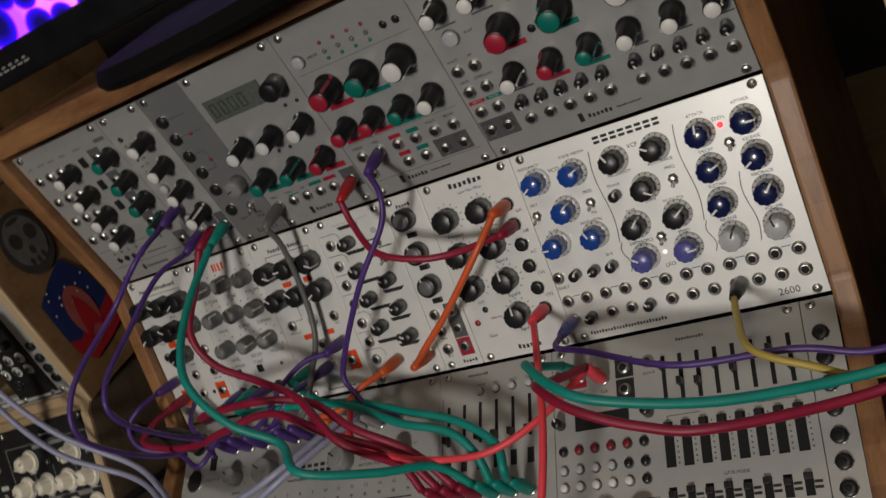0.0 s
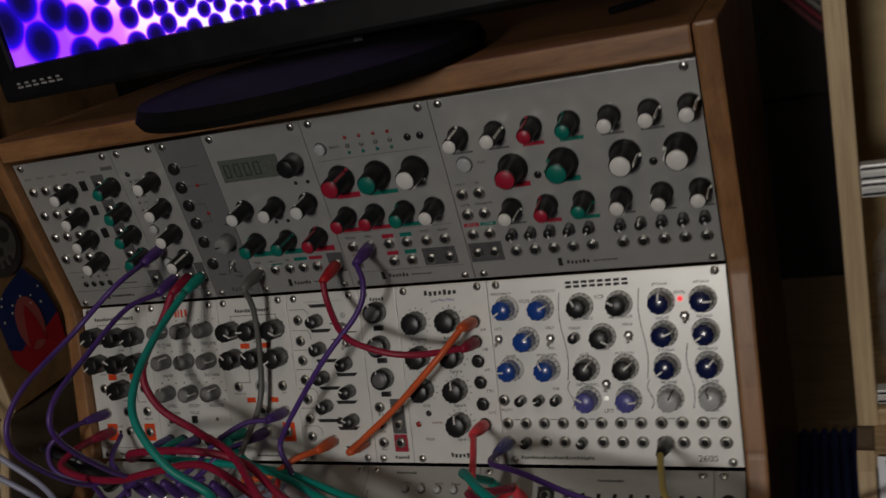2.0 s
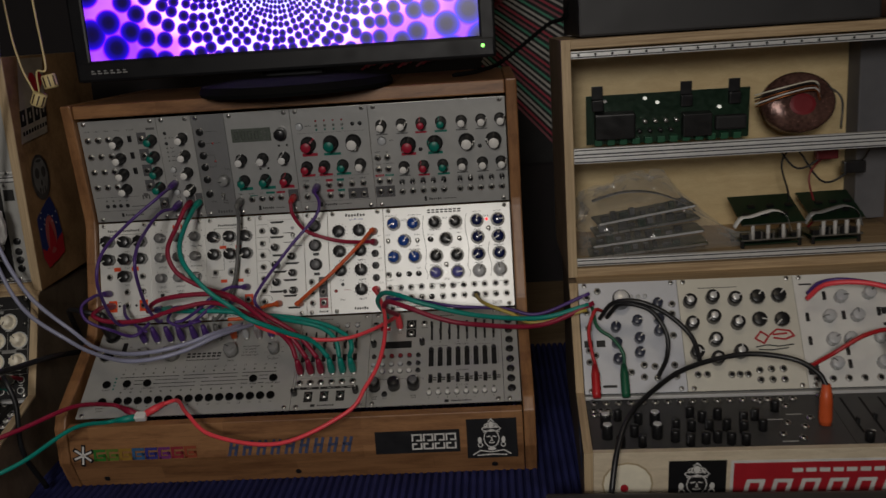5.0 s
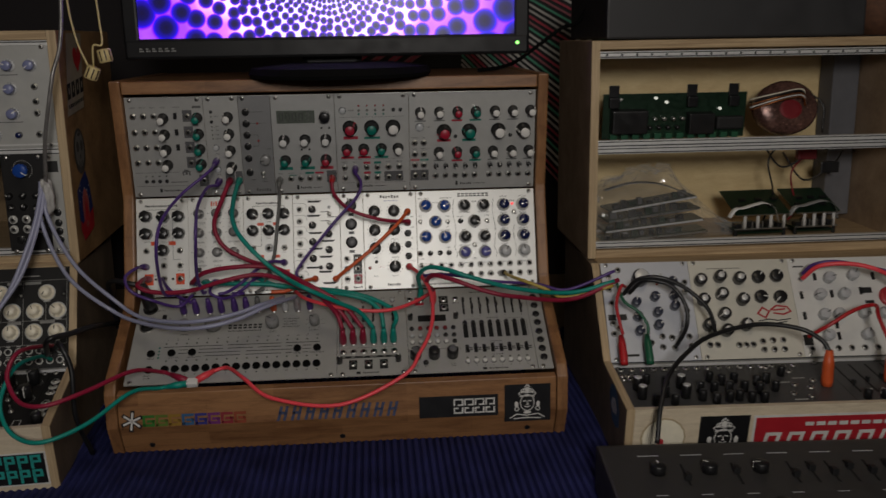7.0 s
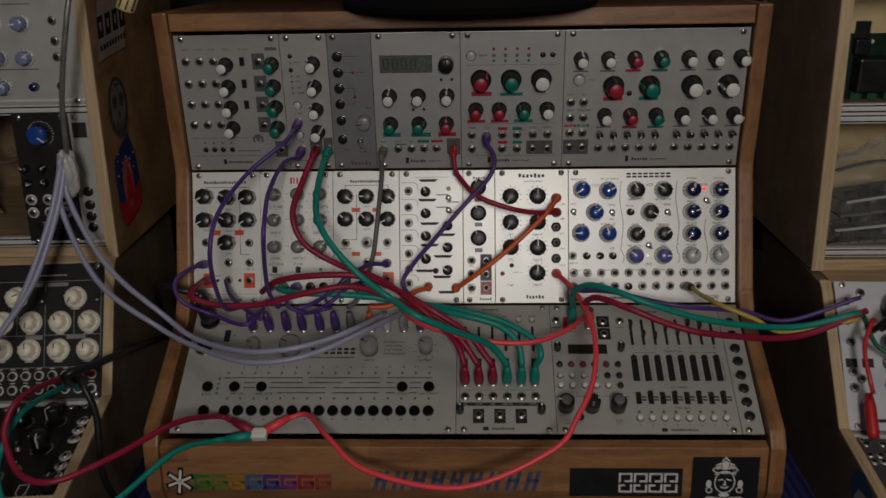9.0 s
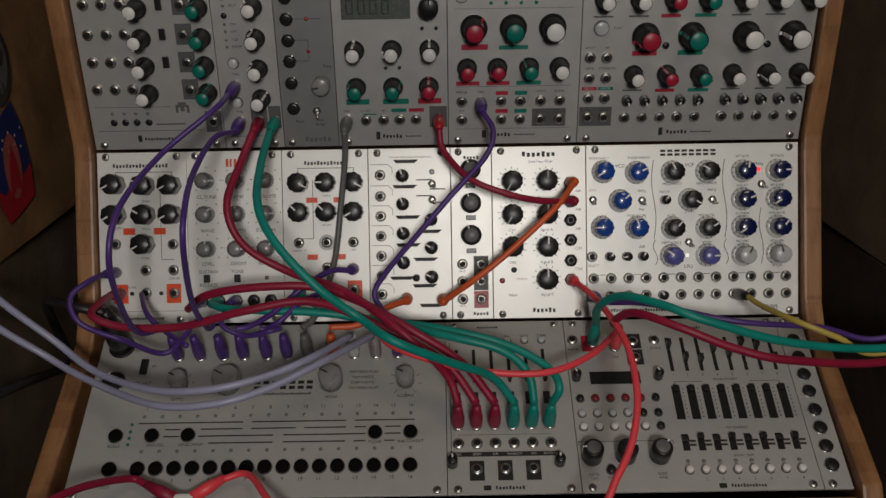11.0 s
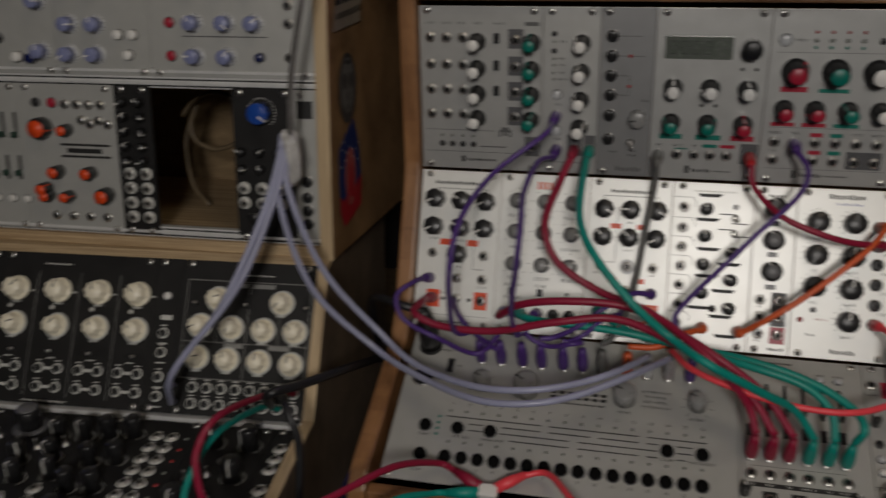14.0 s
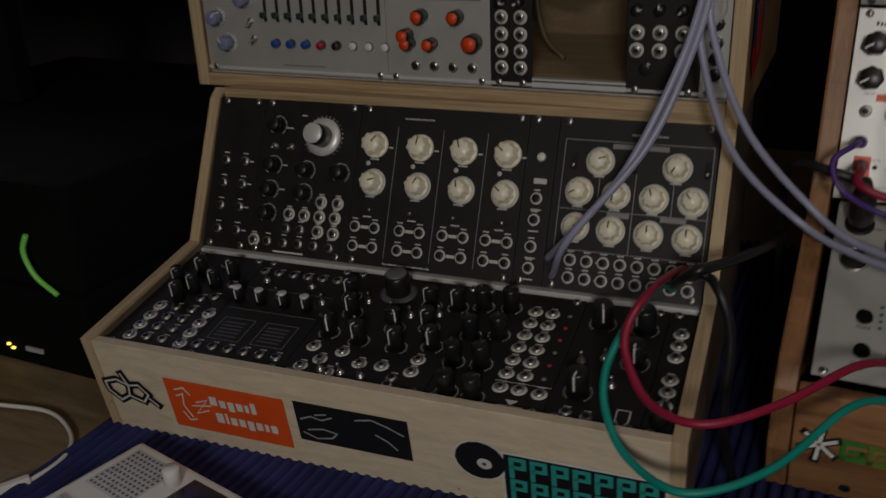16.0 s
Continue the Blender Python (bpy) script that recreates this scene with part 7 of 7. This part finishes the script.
def cable(label, mat, r, points, plugs):
    c0 = thing("patch_cable", Matrix(), label, "cable", "patch cables")
    part("cord", tube(bmesh.new(), points, r, 10, 8), mat, c0)
    for _, (row, u, v), mt in plugs:
        plug_part(c0, slope(row[0], row[1], -W) @ Matrix.Translation((u * MM, v * MM, 0)), mt)
    return c0


cable("thick crimson patch cable between the upper and lower rows", CRIMSON, 0.0028, [on(ROW1, 125, 22, 26), (-0.146, 0.113, 1.041), (-0.153, 0.085, 1.015), (-0.142, 0.076, 0.989), (-0.111, 0.072, 0.970), (-0.070, 0.054, 0.961), (-0.030, 0.024, 0.942), (-0.004, 0.030, 0.911), on(ROW3, 268, 52, 30)], [("plug", (ROW1, 125, 22), CRIMSON), ("plug", (ROW3, 268, 52), CRIMSON)])
cable("thick crimson patch cable looping round the white drum module", CRIMSON, 0.0028, [on(ROW2, 16, 25, 26), (-0.248, 0.081, 0.946), (-0.248, 0.064, 0.943), (-0.226, 0.060, 0.936), (-0.184, 0.054, 0.938), (-0.138, 0.046, 0.952), (-0.092, 0.048, 0.957), (-0.042, 0.033, 0.942), (-0.004, 0.034, 0.917), on(ROW3, 280.5, 52, 30)], [("plug", (ROW2, 16, 25), CRIMSON), ("plug", (ROW3, 280.5, 52), CRIMSON)])
cable("thick crimson patch cable looping over the middle row", CRIMSON, 0.0028, [on(ROW2, 77, 18, 26), (-0.184, 0.075, 0.943), (-0.166, 0.058, 0.959), (-0.134, 0.050, 0.967), (-0.092, 0.050, 0.967), (-0.062, 0.055, 0.954), (-0.027, 0.038, 0.940), (0.007, 0.034, 0.917), on(ROW3, 293, 52, 30)], [("plug", (ROW2, 77, 18), LILAC), ("plug", (ROW3, 293, 52), CRIMSON)])
cable("thick teal patch cable between the upper and lower rows", TEAL, 0.0028, [on(ROW1, 137, 22, 26), (-0.127, 0.083, 1.044), (-0.124, 0.047, 1.027), (-0.111, 0.021, 1.010), (-0.085, 0.008, 0.984), (-0.058, 0.009, 0.961), (-0.035, -0.013, 0.954), (-0.000, 0.002, 0.932), (0.026, 0.023, 0.912), on(ROW3, 306, 52, 30)], [("plug", (ROW1, 137, 22), TEAL), ("plug", (ROW3, 306, 52), TEAL)])
cable("thick teal patch cable from the bass module to the lower row", TEAL, 0.0028, [on(ROW2, 90, 18, 26), (-0.155, 0.082, 0.939), (-0.097, 0.079, 0.937), (-0.057, 0.076, 0.932), (-0.000, 0.048, 0.930), (0.034, 0.042, 0.922), (0.051, 0.033, 0.909), on(ROW3, 319, 52, 30)], [("plug", (ROW2, 90, 18), TEAL), ("plug", (ROW3, 319, 52), TEAL)])
cable("thick teal patch cable from the hi-hat module to the lower row", TEAL, 0.0028, [on(ROW2, 152, 25, 26), (-0.082, 0.083, 0.934), (-0.049, 0.079, 0.930), (-0.000, 0.059, 0.930), (0.039, 0.050, 0.922), (0.065, 0.037, 0.911), (0.071, 0.023, 0.903), on(ROW3, 331, 52, 30)], [("plug", (ROW2, 152, 25), TEAL), ("plug", (ROW3, 331, 52), TEAL)])
cable("thin violet patch cable bowing out to the lower row", VIOLET, 0.0020, [on(ROW1, 110, 49, 26), (-0.157, 0.089, 1.080), (-0.189, 0.070, 1.055), (-0.202, 0.018, 1.034), (-0.206, -0.001, 1.007), (-0.211, 0.020, 0.969), (-0.213, 0.052, 0.935), on(ROW3, 64, 112, 40)], [("plug", (ROW1, 110, 49), VIOLET), ("plug", (ROW3, 64, 112), VIOLET)])
cable("thin violet patch cable bowing down to the lower row", VIOLET, 0.0020, [on(ROW1, 111, 22, 26), (-0.161, 0.097, 1.059), (-0.165, 0.052, 1.045), (-0.160, 0.007, 1.033), (-0.161, 0.000, 1.010), (-0.169, 0.034, 0.963), (-0.169, 0.062, 0.934), on(ROW3, 97, 112, 40)], [("plug", (ROW1, 111, 22), VIOLET), ("plug", (ROW3, 97, 112), VIOLET)])
cable("thin violet patch cable looped beside the case edge", VIOLET, 0.0020, [on(ROW2, 13, 41, 26), (-0.255, 0.085, 0.961), (-0.265, 0.073, 0.953), (-0.257, 0.065, 0.937), (-0.230, 0.069, 0.922), (-0.197, 0.053, 0.919), on(ROW3, 80, 112, 36)], [("plug", (ROW2, 13, 41), VIOLET), ("plug", (ROW3, 80, 112), VIOLET)])
cable("thin violet patch cable hanging from the drum module", VIOLET, 0.0020, [on(ROW2, 35, 25, 12), (-0.217, 0.085, 0.935), (-0.203, 0.076, 0.926), (-0.183, 0.058, 0.922), on(ROW3, 64, 112, 30)], [])
cable("thin violet patch cable hanging from the hi-hat module", VIOLET, 0.0020, [on(ROW2, 192, 41, 26), (-0.086, 0.095, 0.962), (-0.103, 0.080, 0.956), (-0.125, 0.074, 0.939), (-0.142, 0.075, 0.929), on(ROW3, 112, 112, 36)], [("plug", (ROW2, 192, 41), VIOLET), ("plug", (ROW3, 112, 112), VIOLET)])
cable("thin violet patch cable under the thick cables", VIOLET, 0.0020, [on(ROW2, 172, 25, 26), (-0.106, 0.085, 0.943), (-0.119, 0.074, 0.934), (-0.130, 0.074, 0.927), on(ROW3, 129, 112, 36)], [("plug", (ROW2, 172, 25), VIOLET), ("plug", (ROW3, 129, 112), VIOLET)])
cable("thin violet patch cable along the lower jacks", VIOLET, 0.0020, [on(ROW2, 103, 18, 26), (-0.164, 0.083, 0.927), (-0.147, 0.079, 0.920), (-0.129, 0.069, 0.927), on(ROW3, 144, 112, 36)], [("plug", (ROW2, 103, 18), VIOLET), ("plug", (ROW3, 144, 112), VIOLET)])
cable("thin violet patch cable slanting across the middle row", VIOLET, 0.0020, [on(ROW1, 289, 34, 26), (0.032, 0.114, 1.058), (0.026, 0.107, 1.041), (0.000, 0.095, 1.015), (-0.024, 0.090, 0.988), (-0.045, 0.089, 0.963), (-0.054, 0.086, 0.947), (-0.045, 0.078, 0.934), on(ROW3, 225, 112, 36)], [("plug", (ROW1, 289, 34), VIOLET), ("plug", (ROW3, 225, 112), VIOLET)])
cable("thin grey patch cable hanging straight down", CABLE_GREY, 0.0023, [on(ROW1, 190, 21, 26), (-0.075, 0.131, 1.037), (-0.080, 0.128, 0.998), (-0.084, 0.117, 0.967), (-0.089, 0.097, 0.949), (-0.098, 0.082, 0.931), on(ROW3, 159, 112, 36)], [("plug", (ROW1, 190, 21), CABLE_GREY), ("plug", (ROW3, 159, 112), CABLE_GREY)])
cable("red patch cable from the upper row to the filter", CRIMSON, 0.0023, [on(ROW1, 258, 22, 26), (-0.003, 0.120, 1.043), (0.015, 0.101, 1.027), (0.041, 0.096, 1.017), (0.065, 0.102, 1.010), on(ROW2, 356, 89, 24)], [("plug", (ROW1, 258, 22), CABLE_RED), ("plug", (ROW2, 356, 89), CRIMSON)])
cable("orange patch cable slanting over the filter module", CABLE_ORANGE, 0.0023, [on(ROW2, 356, 103, 24), (0.076, 0.107, 1.003), (0.041, 0.098, 0.972), (0.016, 0.094, 0.953), on(ROW2, 259, 17, 24)], [("plug", (ROW2, 356, 103), CABLE_ORANGE), ("plug", (ROW2, 259, 17), CABLE_ORANGE)])
cable("short orange patch cable into the lower row", CABLE_ORANGE, 0.0023, [on(ROW2, 232, 18, 24), (-0.045, 0.086, 0.937), (-0.065, 0.077, 0.928), on(ROW3, 178, 112, 36)], [("plug", (ROW2, 232, 18), CABLE_ORANGE), ("plug", (ROW3, 178, 112), CABLE_ORANGE)])
cable("long coral patch cable hanging past the case front", CORAL, 0.0023, [on(ROW2, 356, 30, 24), (0.103, 0.067, 0.946), (0.113, 0.023, 0.936), (0.114, -0.013, 0.919), (0.108, -0.037, 0.901), (0.096, -0.055, 0.885), (0.075, -0.070, 0.862), (0.002, -0.082, 0.835), (-0.075, -0.066, 0.840), (-0.110, -0.040, 0.856), on(ROW3, 130, 11, 14), on(ROW3, 112, 10, 10)], [("plug", (ROW2, 356, 30), CORAL)])
cable("coral patch cable sagging over the output module", CORAL, 0.0023, [on(ROW3, 385, 115, 24), (0.097, 0.048, 0.916), (0.068, 0.030, 0.912), (0.037, 0.027, 0.912), (-0.000, 0.030, 0.917), (-0.039, 0.044, 0.925), on(ROW3, 209, 112, 36)], [("plug", (ROW3, 385, 115), CORAL), ("plug", (ROW3, 209, 112), CORAL)])
cable("thick teal patch cable running to the neighbouring case", TEAL, 0.0028, [on(ROW3, 369, 119, 26), (0.101, 0.058, 0.946), (0.112, 0.037, 0.962), (0.133, 0.013, 0.965), (0.159, 0.002, 0.958), (0.217, 0.009, 0.939), (0.290, 0.030, 0.925), right_on(RU_ROW, 10, 98, 30)], [("plug", (ROW3, 369, 119), TEAL)])
cable("thick crimson patch cable running to the neighbouring case", CRIMSON, 0.0028, [on(ROW3, 385, 115, 26), (0.110, 0.048, 0.939), (0.118, 0.025, 0.955), (0.143, 0.004, 0.953), (0.177, -0.003, 0.941), (0.214, -0.002, 0.932), (0.290, 0.025, 0.918), right_on(RU_ROW, 16, 100, 30)], [])
cable("thin violet patch cable running to the neighbouring case", VIOLET, 0.0020, [on(ROW2, 372, 17.5, 26), (0.111, 0.079, 0.941), (0.137, 0.062, 0.946), (0.190, 0.041, 0.941), (0.250, 0.047, 0.933), (0.290, 0.045, 0.925), right_on(RU_ROW, 12, 112, 30)], [("plug", (ROW2, 372, 17.5), LILAC)])
cable("thin yellow patch cable running to the neighbouring case", CABLE_YELLOW, 0.0021, [on(ROW2, 481, 17.5, 26), (0.220, 0.079, 0.937), (0.230, 0.044, 0.940), (0.257, 0.034, 0.931), (0.285, 0.035, 0.918), right_on(RU_ROW, 8, 92, 30)], [("plug", (ROW2, 481, 17.5), BLACK)])
cable("pale lavender cable drooping across to the neighbouring case", LAVENDER, 0.0025, [on(ROW3, 193, 112, 26), (-0.092, 0.033, 0.924), (-0.119, 0.016, 0.919), (-0.154, 0.005, 0.915), (-0.194, 0.013, 0.911), (-0.243, 0.046, 0.909), (-0.275, 0.062, 0.925), (-0.318, 0.055, 0.975), (-0.345, 0.055, 1.040), (-0.343, 0.064, 1.072)], [("plug", (ROW3, 193, 112), CLEAR_GREY)])
cable("pale lavender cable hanging lowest across to the neighbouring case", LAVENDER, 0.0025, [on(ROW3, 209, 112, 26), (-0.083, 0.027, 0.924), (-0.118, 0.005, 0.915), (-0.152, -0.006, 0.910), (-0.190, 0.000, 0.907), (-0.241, 0.038, 0.904), (-0.280, 0.058, 0.915), (-0.325, 0.048, 0.962), (-0.350, 0.050, 1.030), (-0.350, 0.062, 1.078)], [("plug", (ROW3, 209, 112), CLEAR_GREY)])

# coupler where three cables meet in front of the case
coup = thing("cable_coupler", slope(ROW3[0], ROW3[1], -W) @ Matrix.Translation((0.089, -0.006, 0.010)), "small white three-way cable coupler on the grey panel", "coupler")
part("body", block(-0.007, 0.007, -0.005, 0.005, -0.004, 0.004, 0.002), WHITE, coup)
for ang, mt in ((35, CORAL), (153, CRIMSON), (189, TEAL)):
    part("plug", smooth(lathe(bmesh.new(), [(0.0040, 0.006), (0.0042, 0.018), (0.0028, 0.030)], 14)), mt, coup, "", Matrix.Rotation(radians(ang), 4, "Z") @ Matrix.Rotation(radians(90), 4, "Y"))
cable("crimson cable looping from the coupler to the black modules", CRIMSON, 0.0025, [on(ROW3, 63.5, 7, 10), on(ROW3, 50, 10, 13), (-0.235, -0.045, 0.872), (-0.268, -0.100, 0.872), (-0.302, -0.128, 0.868), (-0.332, -0.118, 0.867), (-0.350, -0.100, 0.880), (-0.354, -0.088, 0.895), (-0.347, -0.068, 0.909), left_on(LU_ROW, 404, 24, 34), left_on(LU_ROW, 411, 24, 4)], [])
cable("teal cable looping from the coupler to the black modules", TEAL, 0.0024, [on(ROW3, 61, -10.5, 10), on(ROW3, 50, -13, 11), (-0.236, -0.055, 0.850), (-0.268, -0.112, 0.839), (-0.306, -0.140, 0.832), (-0.340, -0.124, 0.832), (-0.360, -0.104, 0.846), (-0.366, -0.084, 0.865), (-0.358, -0.056, 0.887), left_on(LU_ROW, 394, 12, 32), left_on(LU_ROW, 399, 11, 4)], [])
cable("black cable looping between the cases", CABLE_BLACK, 0.0031, [left_on(LU_ROW, 396, 16, 34), left_on(LU_ROW, 412, 20, 36), (-0.318, -0.030, 0.904), (-0.304, -0.040, 0.876), (-0.303, -0.045, 0.82), (-0.297, -0.02, 0.762)], [])
cable("black cable curving behind the bamboo case", CABLE_BLACK, 0.0034, [on(ROW3, 20, 122, 44), (-0.262, 0.075, 0.945), (-0.286, 0.085, 0.946), (-0.296, 0.11, 0.920), (-0.296, 0.15, 0.84), (-0.292, 0.17, 0.77)], [])
cable("black cable running flat behind the bamboo case", CABLE_BLACK, 0.0034, [left_on(LU_ROW, 402, 14, 33), (-0.330, -0.030, 0.908), (-0.314, -0.005, 0.907), (-0.297, 0.04, 0.902), (-0.293, 0.12, 0.88)], [])
din = thing("din_plug", slope(ROW3[0], ROW3[1], -W) @ Matrix.Translation((0.020, 0.122, 0)), "fat black round plug in the sequencer's socket", "plug")
part("body", smooth(lathe(bmesh.new(), [(0.0078, 0.002), (0.0082, 0.01), (0.0082, 0.028), (0.006, 0.036), (0.0036, 0.046)], 20)), BLACK, din)
# braided pair from the upper left case
cable("pale lavender cable dropping to the black modules", LAVENDER, 0.0025, [(-0.345, 0.062, 1.075), (-0.352, 0.045, 1.03), (-0.372, 0.02, 0.97), (-0.412, 0.0, 0.915), left_on(LU_ROW, 314, 24, 26), left_on(LU_ROW, 309, 24, 6)], [])
cable("pale lavender cable beside its twin above the black modules", LAVENDER, 0.0025, [(-0.349, 0.06, 1.07), (-0.359, 0.04, 1.02), (-0.384, 0.015, 0.955), (-0.418, -0.004, 0.905), left_on(LU_ROW, 318, 12, 26), left_on(LU_ROW, 311, 11, 6)], [])
cable("grey metal-wound cable hanging from above", material("wound_steel_cable", (0.22, 0.21, 0.20), 0.35, 0.5, 0.3, 500), 0.0024, [(-0.344, 0.062, 1.075), (-0.335, 0.05, 1.13), (-0.318, 0.045, 1.20), (-0.305, 0.06, 1.27), (-0.30, 0.08, 1.5)], [])
tag_ = thing("cable_tape", pose(-0.3455, 0.064, 1.06), "crumpled white tape wrapped round the cable ends", "tape")
bm = bmesh.new()
bmesh.ops.create_icosphere(bm, subdivisions=3, radius=1)
for v in bm.verts:
    v.co *= 1 + 0.25 * noise.noise(v.co * 3)
    v.co = Vector((v.co.x * 0.009, v.co.y * 0.008, v.co.z * 0.022))
part("wrap", bm, material("crumpled_tape", (0.42, 0.41, 0.39), 0.35, 0, 0.3, 120, 0.8, 90), tag_)
# white cable on the desk at the far left
white = thing("charging_cable", Matrix(), "thin white charging cable curled on the desk", "cable")
part("cord", tube(bmesh.new(), [(-0.92, -0.150, 0.7505), (-0.85, -0.132, 0.7505), (-0.80, -0.125, 0.7505), (-0.756, -0.147, 0.7505), (-0.744, -0.180, 0.7505), (-0.760, -0.215, 0.7505), (-0.82, -0.235, 0.7505), (-0.90, -0.24, 0.7505)], 0.0018, 8, 8), WHITE, white)
part("joint", block(-0.012, 0.012, -0.003, 0.003, -0.003, 0.003, 0.001), WHITE, white, "", pose(-0.752, -0.205, 0.7515, 0, 0, 60))

# ---- patching on the right case ----
cable("short red patch cable with a red plug", CABLE_RED, 0.0020, [right_on(RU_ROW, 24, 92, 26), right_on(RU_ROW, 16, 88, 38), right_on(RU_ROW, 8, 66, 36), right_on(RU_ROW, 10, 40, 34), right_on(RU_ROW, 13, 28, 30)], [])
cable("short green patch cable with a green plug", CABLE_GREEN, 0.0020, [right_on(RU_ROW, 14, 96, 26), right_on(RU_ROW, 18, 70, 34), right_on(RU_ROW, 34, 56, 34), right_on(RU_ROW, 44, 40, 32), right_on(RU_ROW, 45, 28, 28)], [])
for u, mt, lb in ((13, CABLE_RED, "red"), (45, CABLE_GREEN, "green")):
    pk = thing("cable_plug", RTURN @ slope(RU_ROW[0], RU_ROW[1], 0.338) @ Matrix.Translation((u * MM, 0.004, 0.020)), "long %s plug standing among the dark knobs" % lb, "plug")
    part("sleeve", smooth(lathe(bmesh.new(), [(0.0045, -0.012), (0.0050, -0.006), (0.0048, 0.014), (0.0030, 0.026)], 14)), mt, pk, "", pose(0, 0, 0, -90))
cable("thick black cable arching over the pale modules", CABLE_BLACK, 0.0026, [right_on(RU_ROW, 22, 84, 20), right_on(RU_ROW, 36, 94, 44), right_on(RU_ROW, 62, 92, 54), right_on(RU_ROW, 92, 78, 52), right_on(RU_ROW, 118, 52, 46), right_on(RU_ROW, 128, 24, 30)], [])
cable("black cable curling down to a jack", CABLE_BLACK, 0.0026, [right_on(RU_ROW, 30, 86, 18), right_on(RU_ROW, 46, 94, 40), right_on(RU_ROW, 76, 84, 46), right_on(RU_ROW, 92, 58, 42), right_on(RU_ROW, 92, 34, 32), right_on(RU_ROW, 84, 18, 8)], [])
cable("thick black cable with an orange plug over the dark row", CABLE_BLACK, 0.0028, [(0.343, -0.17, 0.811), (0.352, -0.15, 0.845), (0.368, -0.125, 0.870), (0.400, -0.09, 0.883), (0.439, -0.06, 0.892), (0.500, -0.046, 0.899), (0.548, -0.055, 0.895), (0.570, -0.070, 0.884), (0.576, -0.078, 0.872)], [])
for x, y, z in ((0.576, -0.078, 0.8305), (0.655, -0.075, 0.8305)):
    pk = thing("cable_plug", pose(x, y, z), "orange plug standing in the dark mixer row", "plug", "orange plugs")
    part("sleeve", smooth(lathe(bmesh.new(), [(0.0062, 0.0), (0.0070, 0.006), (0.0066, 0.028), (0.0042, 0.044)], 16)), CABLE_ORANGE, pk)
cable("red cable curving from the off-white module to an orange plug", CABLE_RED, 0.0024, [right_on(RU_ROW, 250, 23, 14), right_on(RU_ROW, 268, 30, 36), right_on(RU_ROW, 300, 46, 46), right_on(RU_ROW, 328, 52, 44), (0.652, -0.045, 0.902), (0.655, -0.075, 0.872)], [])
cable("coral cable running off from the off-white module", CORAL, 0.0028, [right_on(RU_ROW, 256, 100, 16), right_on(RU_ROW, 272, 108, 40), right_on(RU_ROW, 310, 104, 52), right_on(RU_ROW, 345, 90, 54), right_on(RU_ROW, 372, 78, 30), right_on(RU_ROW, 374, 78, 6)], [])
cable("violet cable behind the coral one", VIOLET, 0.0024, [right_on(RU_ROW, 259, 108, 12), right_on(RU_ROW, 270, 114, 30), right_on(RU_ROW, 300, 112, 40), right_on(RU_ROW, 360, 96, 40), right_on(RU_ROW, 396, 92, 8)], [])

# coiled lead in the empty bay of the upper left case
coil = thing("coiled_cable", pose(-0.496, 0.240, 1.058), "tan cable coiled in the empty bay of the case", "cable")
TAN = material("tan_cable", (0.13, 0.095, 0.055), 0.5, 0, 0.2, 60)
part("coil", tube(bmesh.new(), [((0.026 + 0.003 * (k % 3)) * math.cos(2.6 + k * 0.6), 0.008 - 0.0012 * k, (0.028 + 0.002 * math.sin(k)) * math.sin(2.6 + k * 0.6)) for k in range(12)], 0.0024, 8), TAN, coil)
part("lead", tube(bmesh.new(), [(-0.022, 0.008, 0.015), (-0.034, 0.004, -0.02), (-0.022, -0.01, -0.060), (0.0, -0.02, -0.0785)], 0.0022, 8), TAN, coil)

# power lead behind the monitor
lead = thing("power_lead", Matrix(), "black power lead rising behind the monitor to the shelf", "cable")
part("cord", tube(bmesh.new(), [(0.20, 0.24, 1.1935), (0.235, 0.27, 1.196), (0.262, 0.30, 1.203), (0.296, 0.30, 1.226), (0.330, 0.30, 1.250), (0.352, 0.27, 1.262), (0.366, 0.22, 1.3215)], 0.0028, 8), FOOT_BLACK, lead)
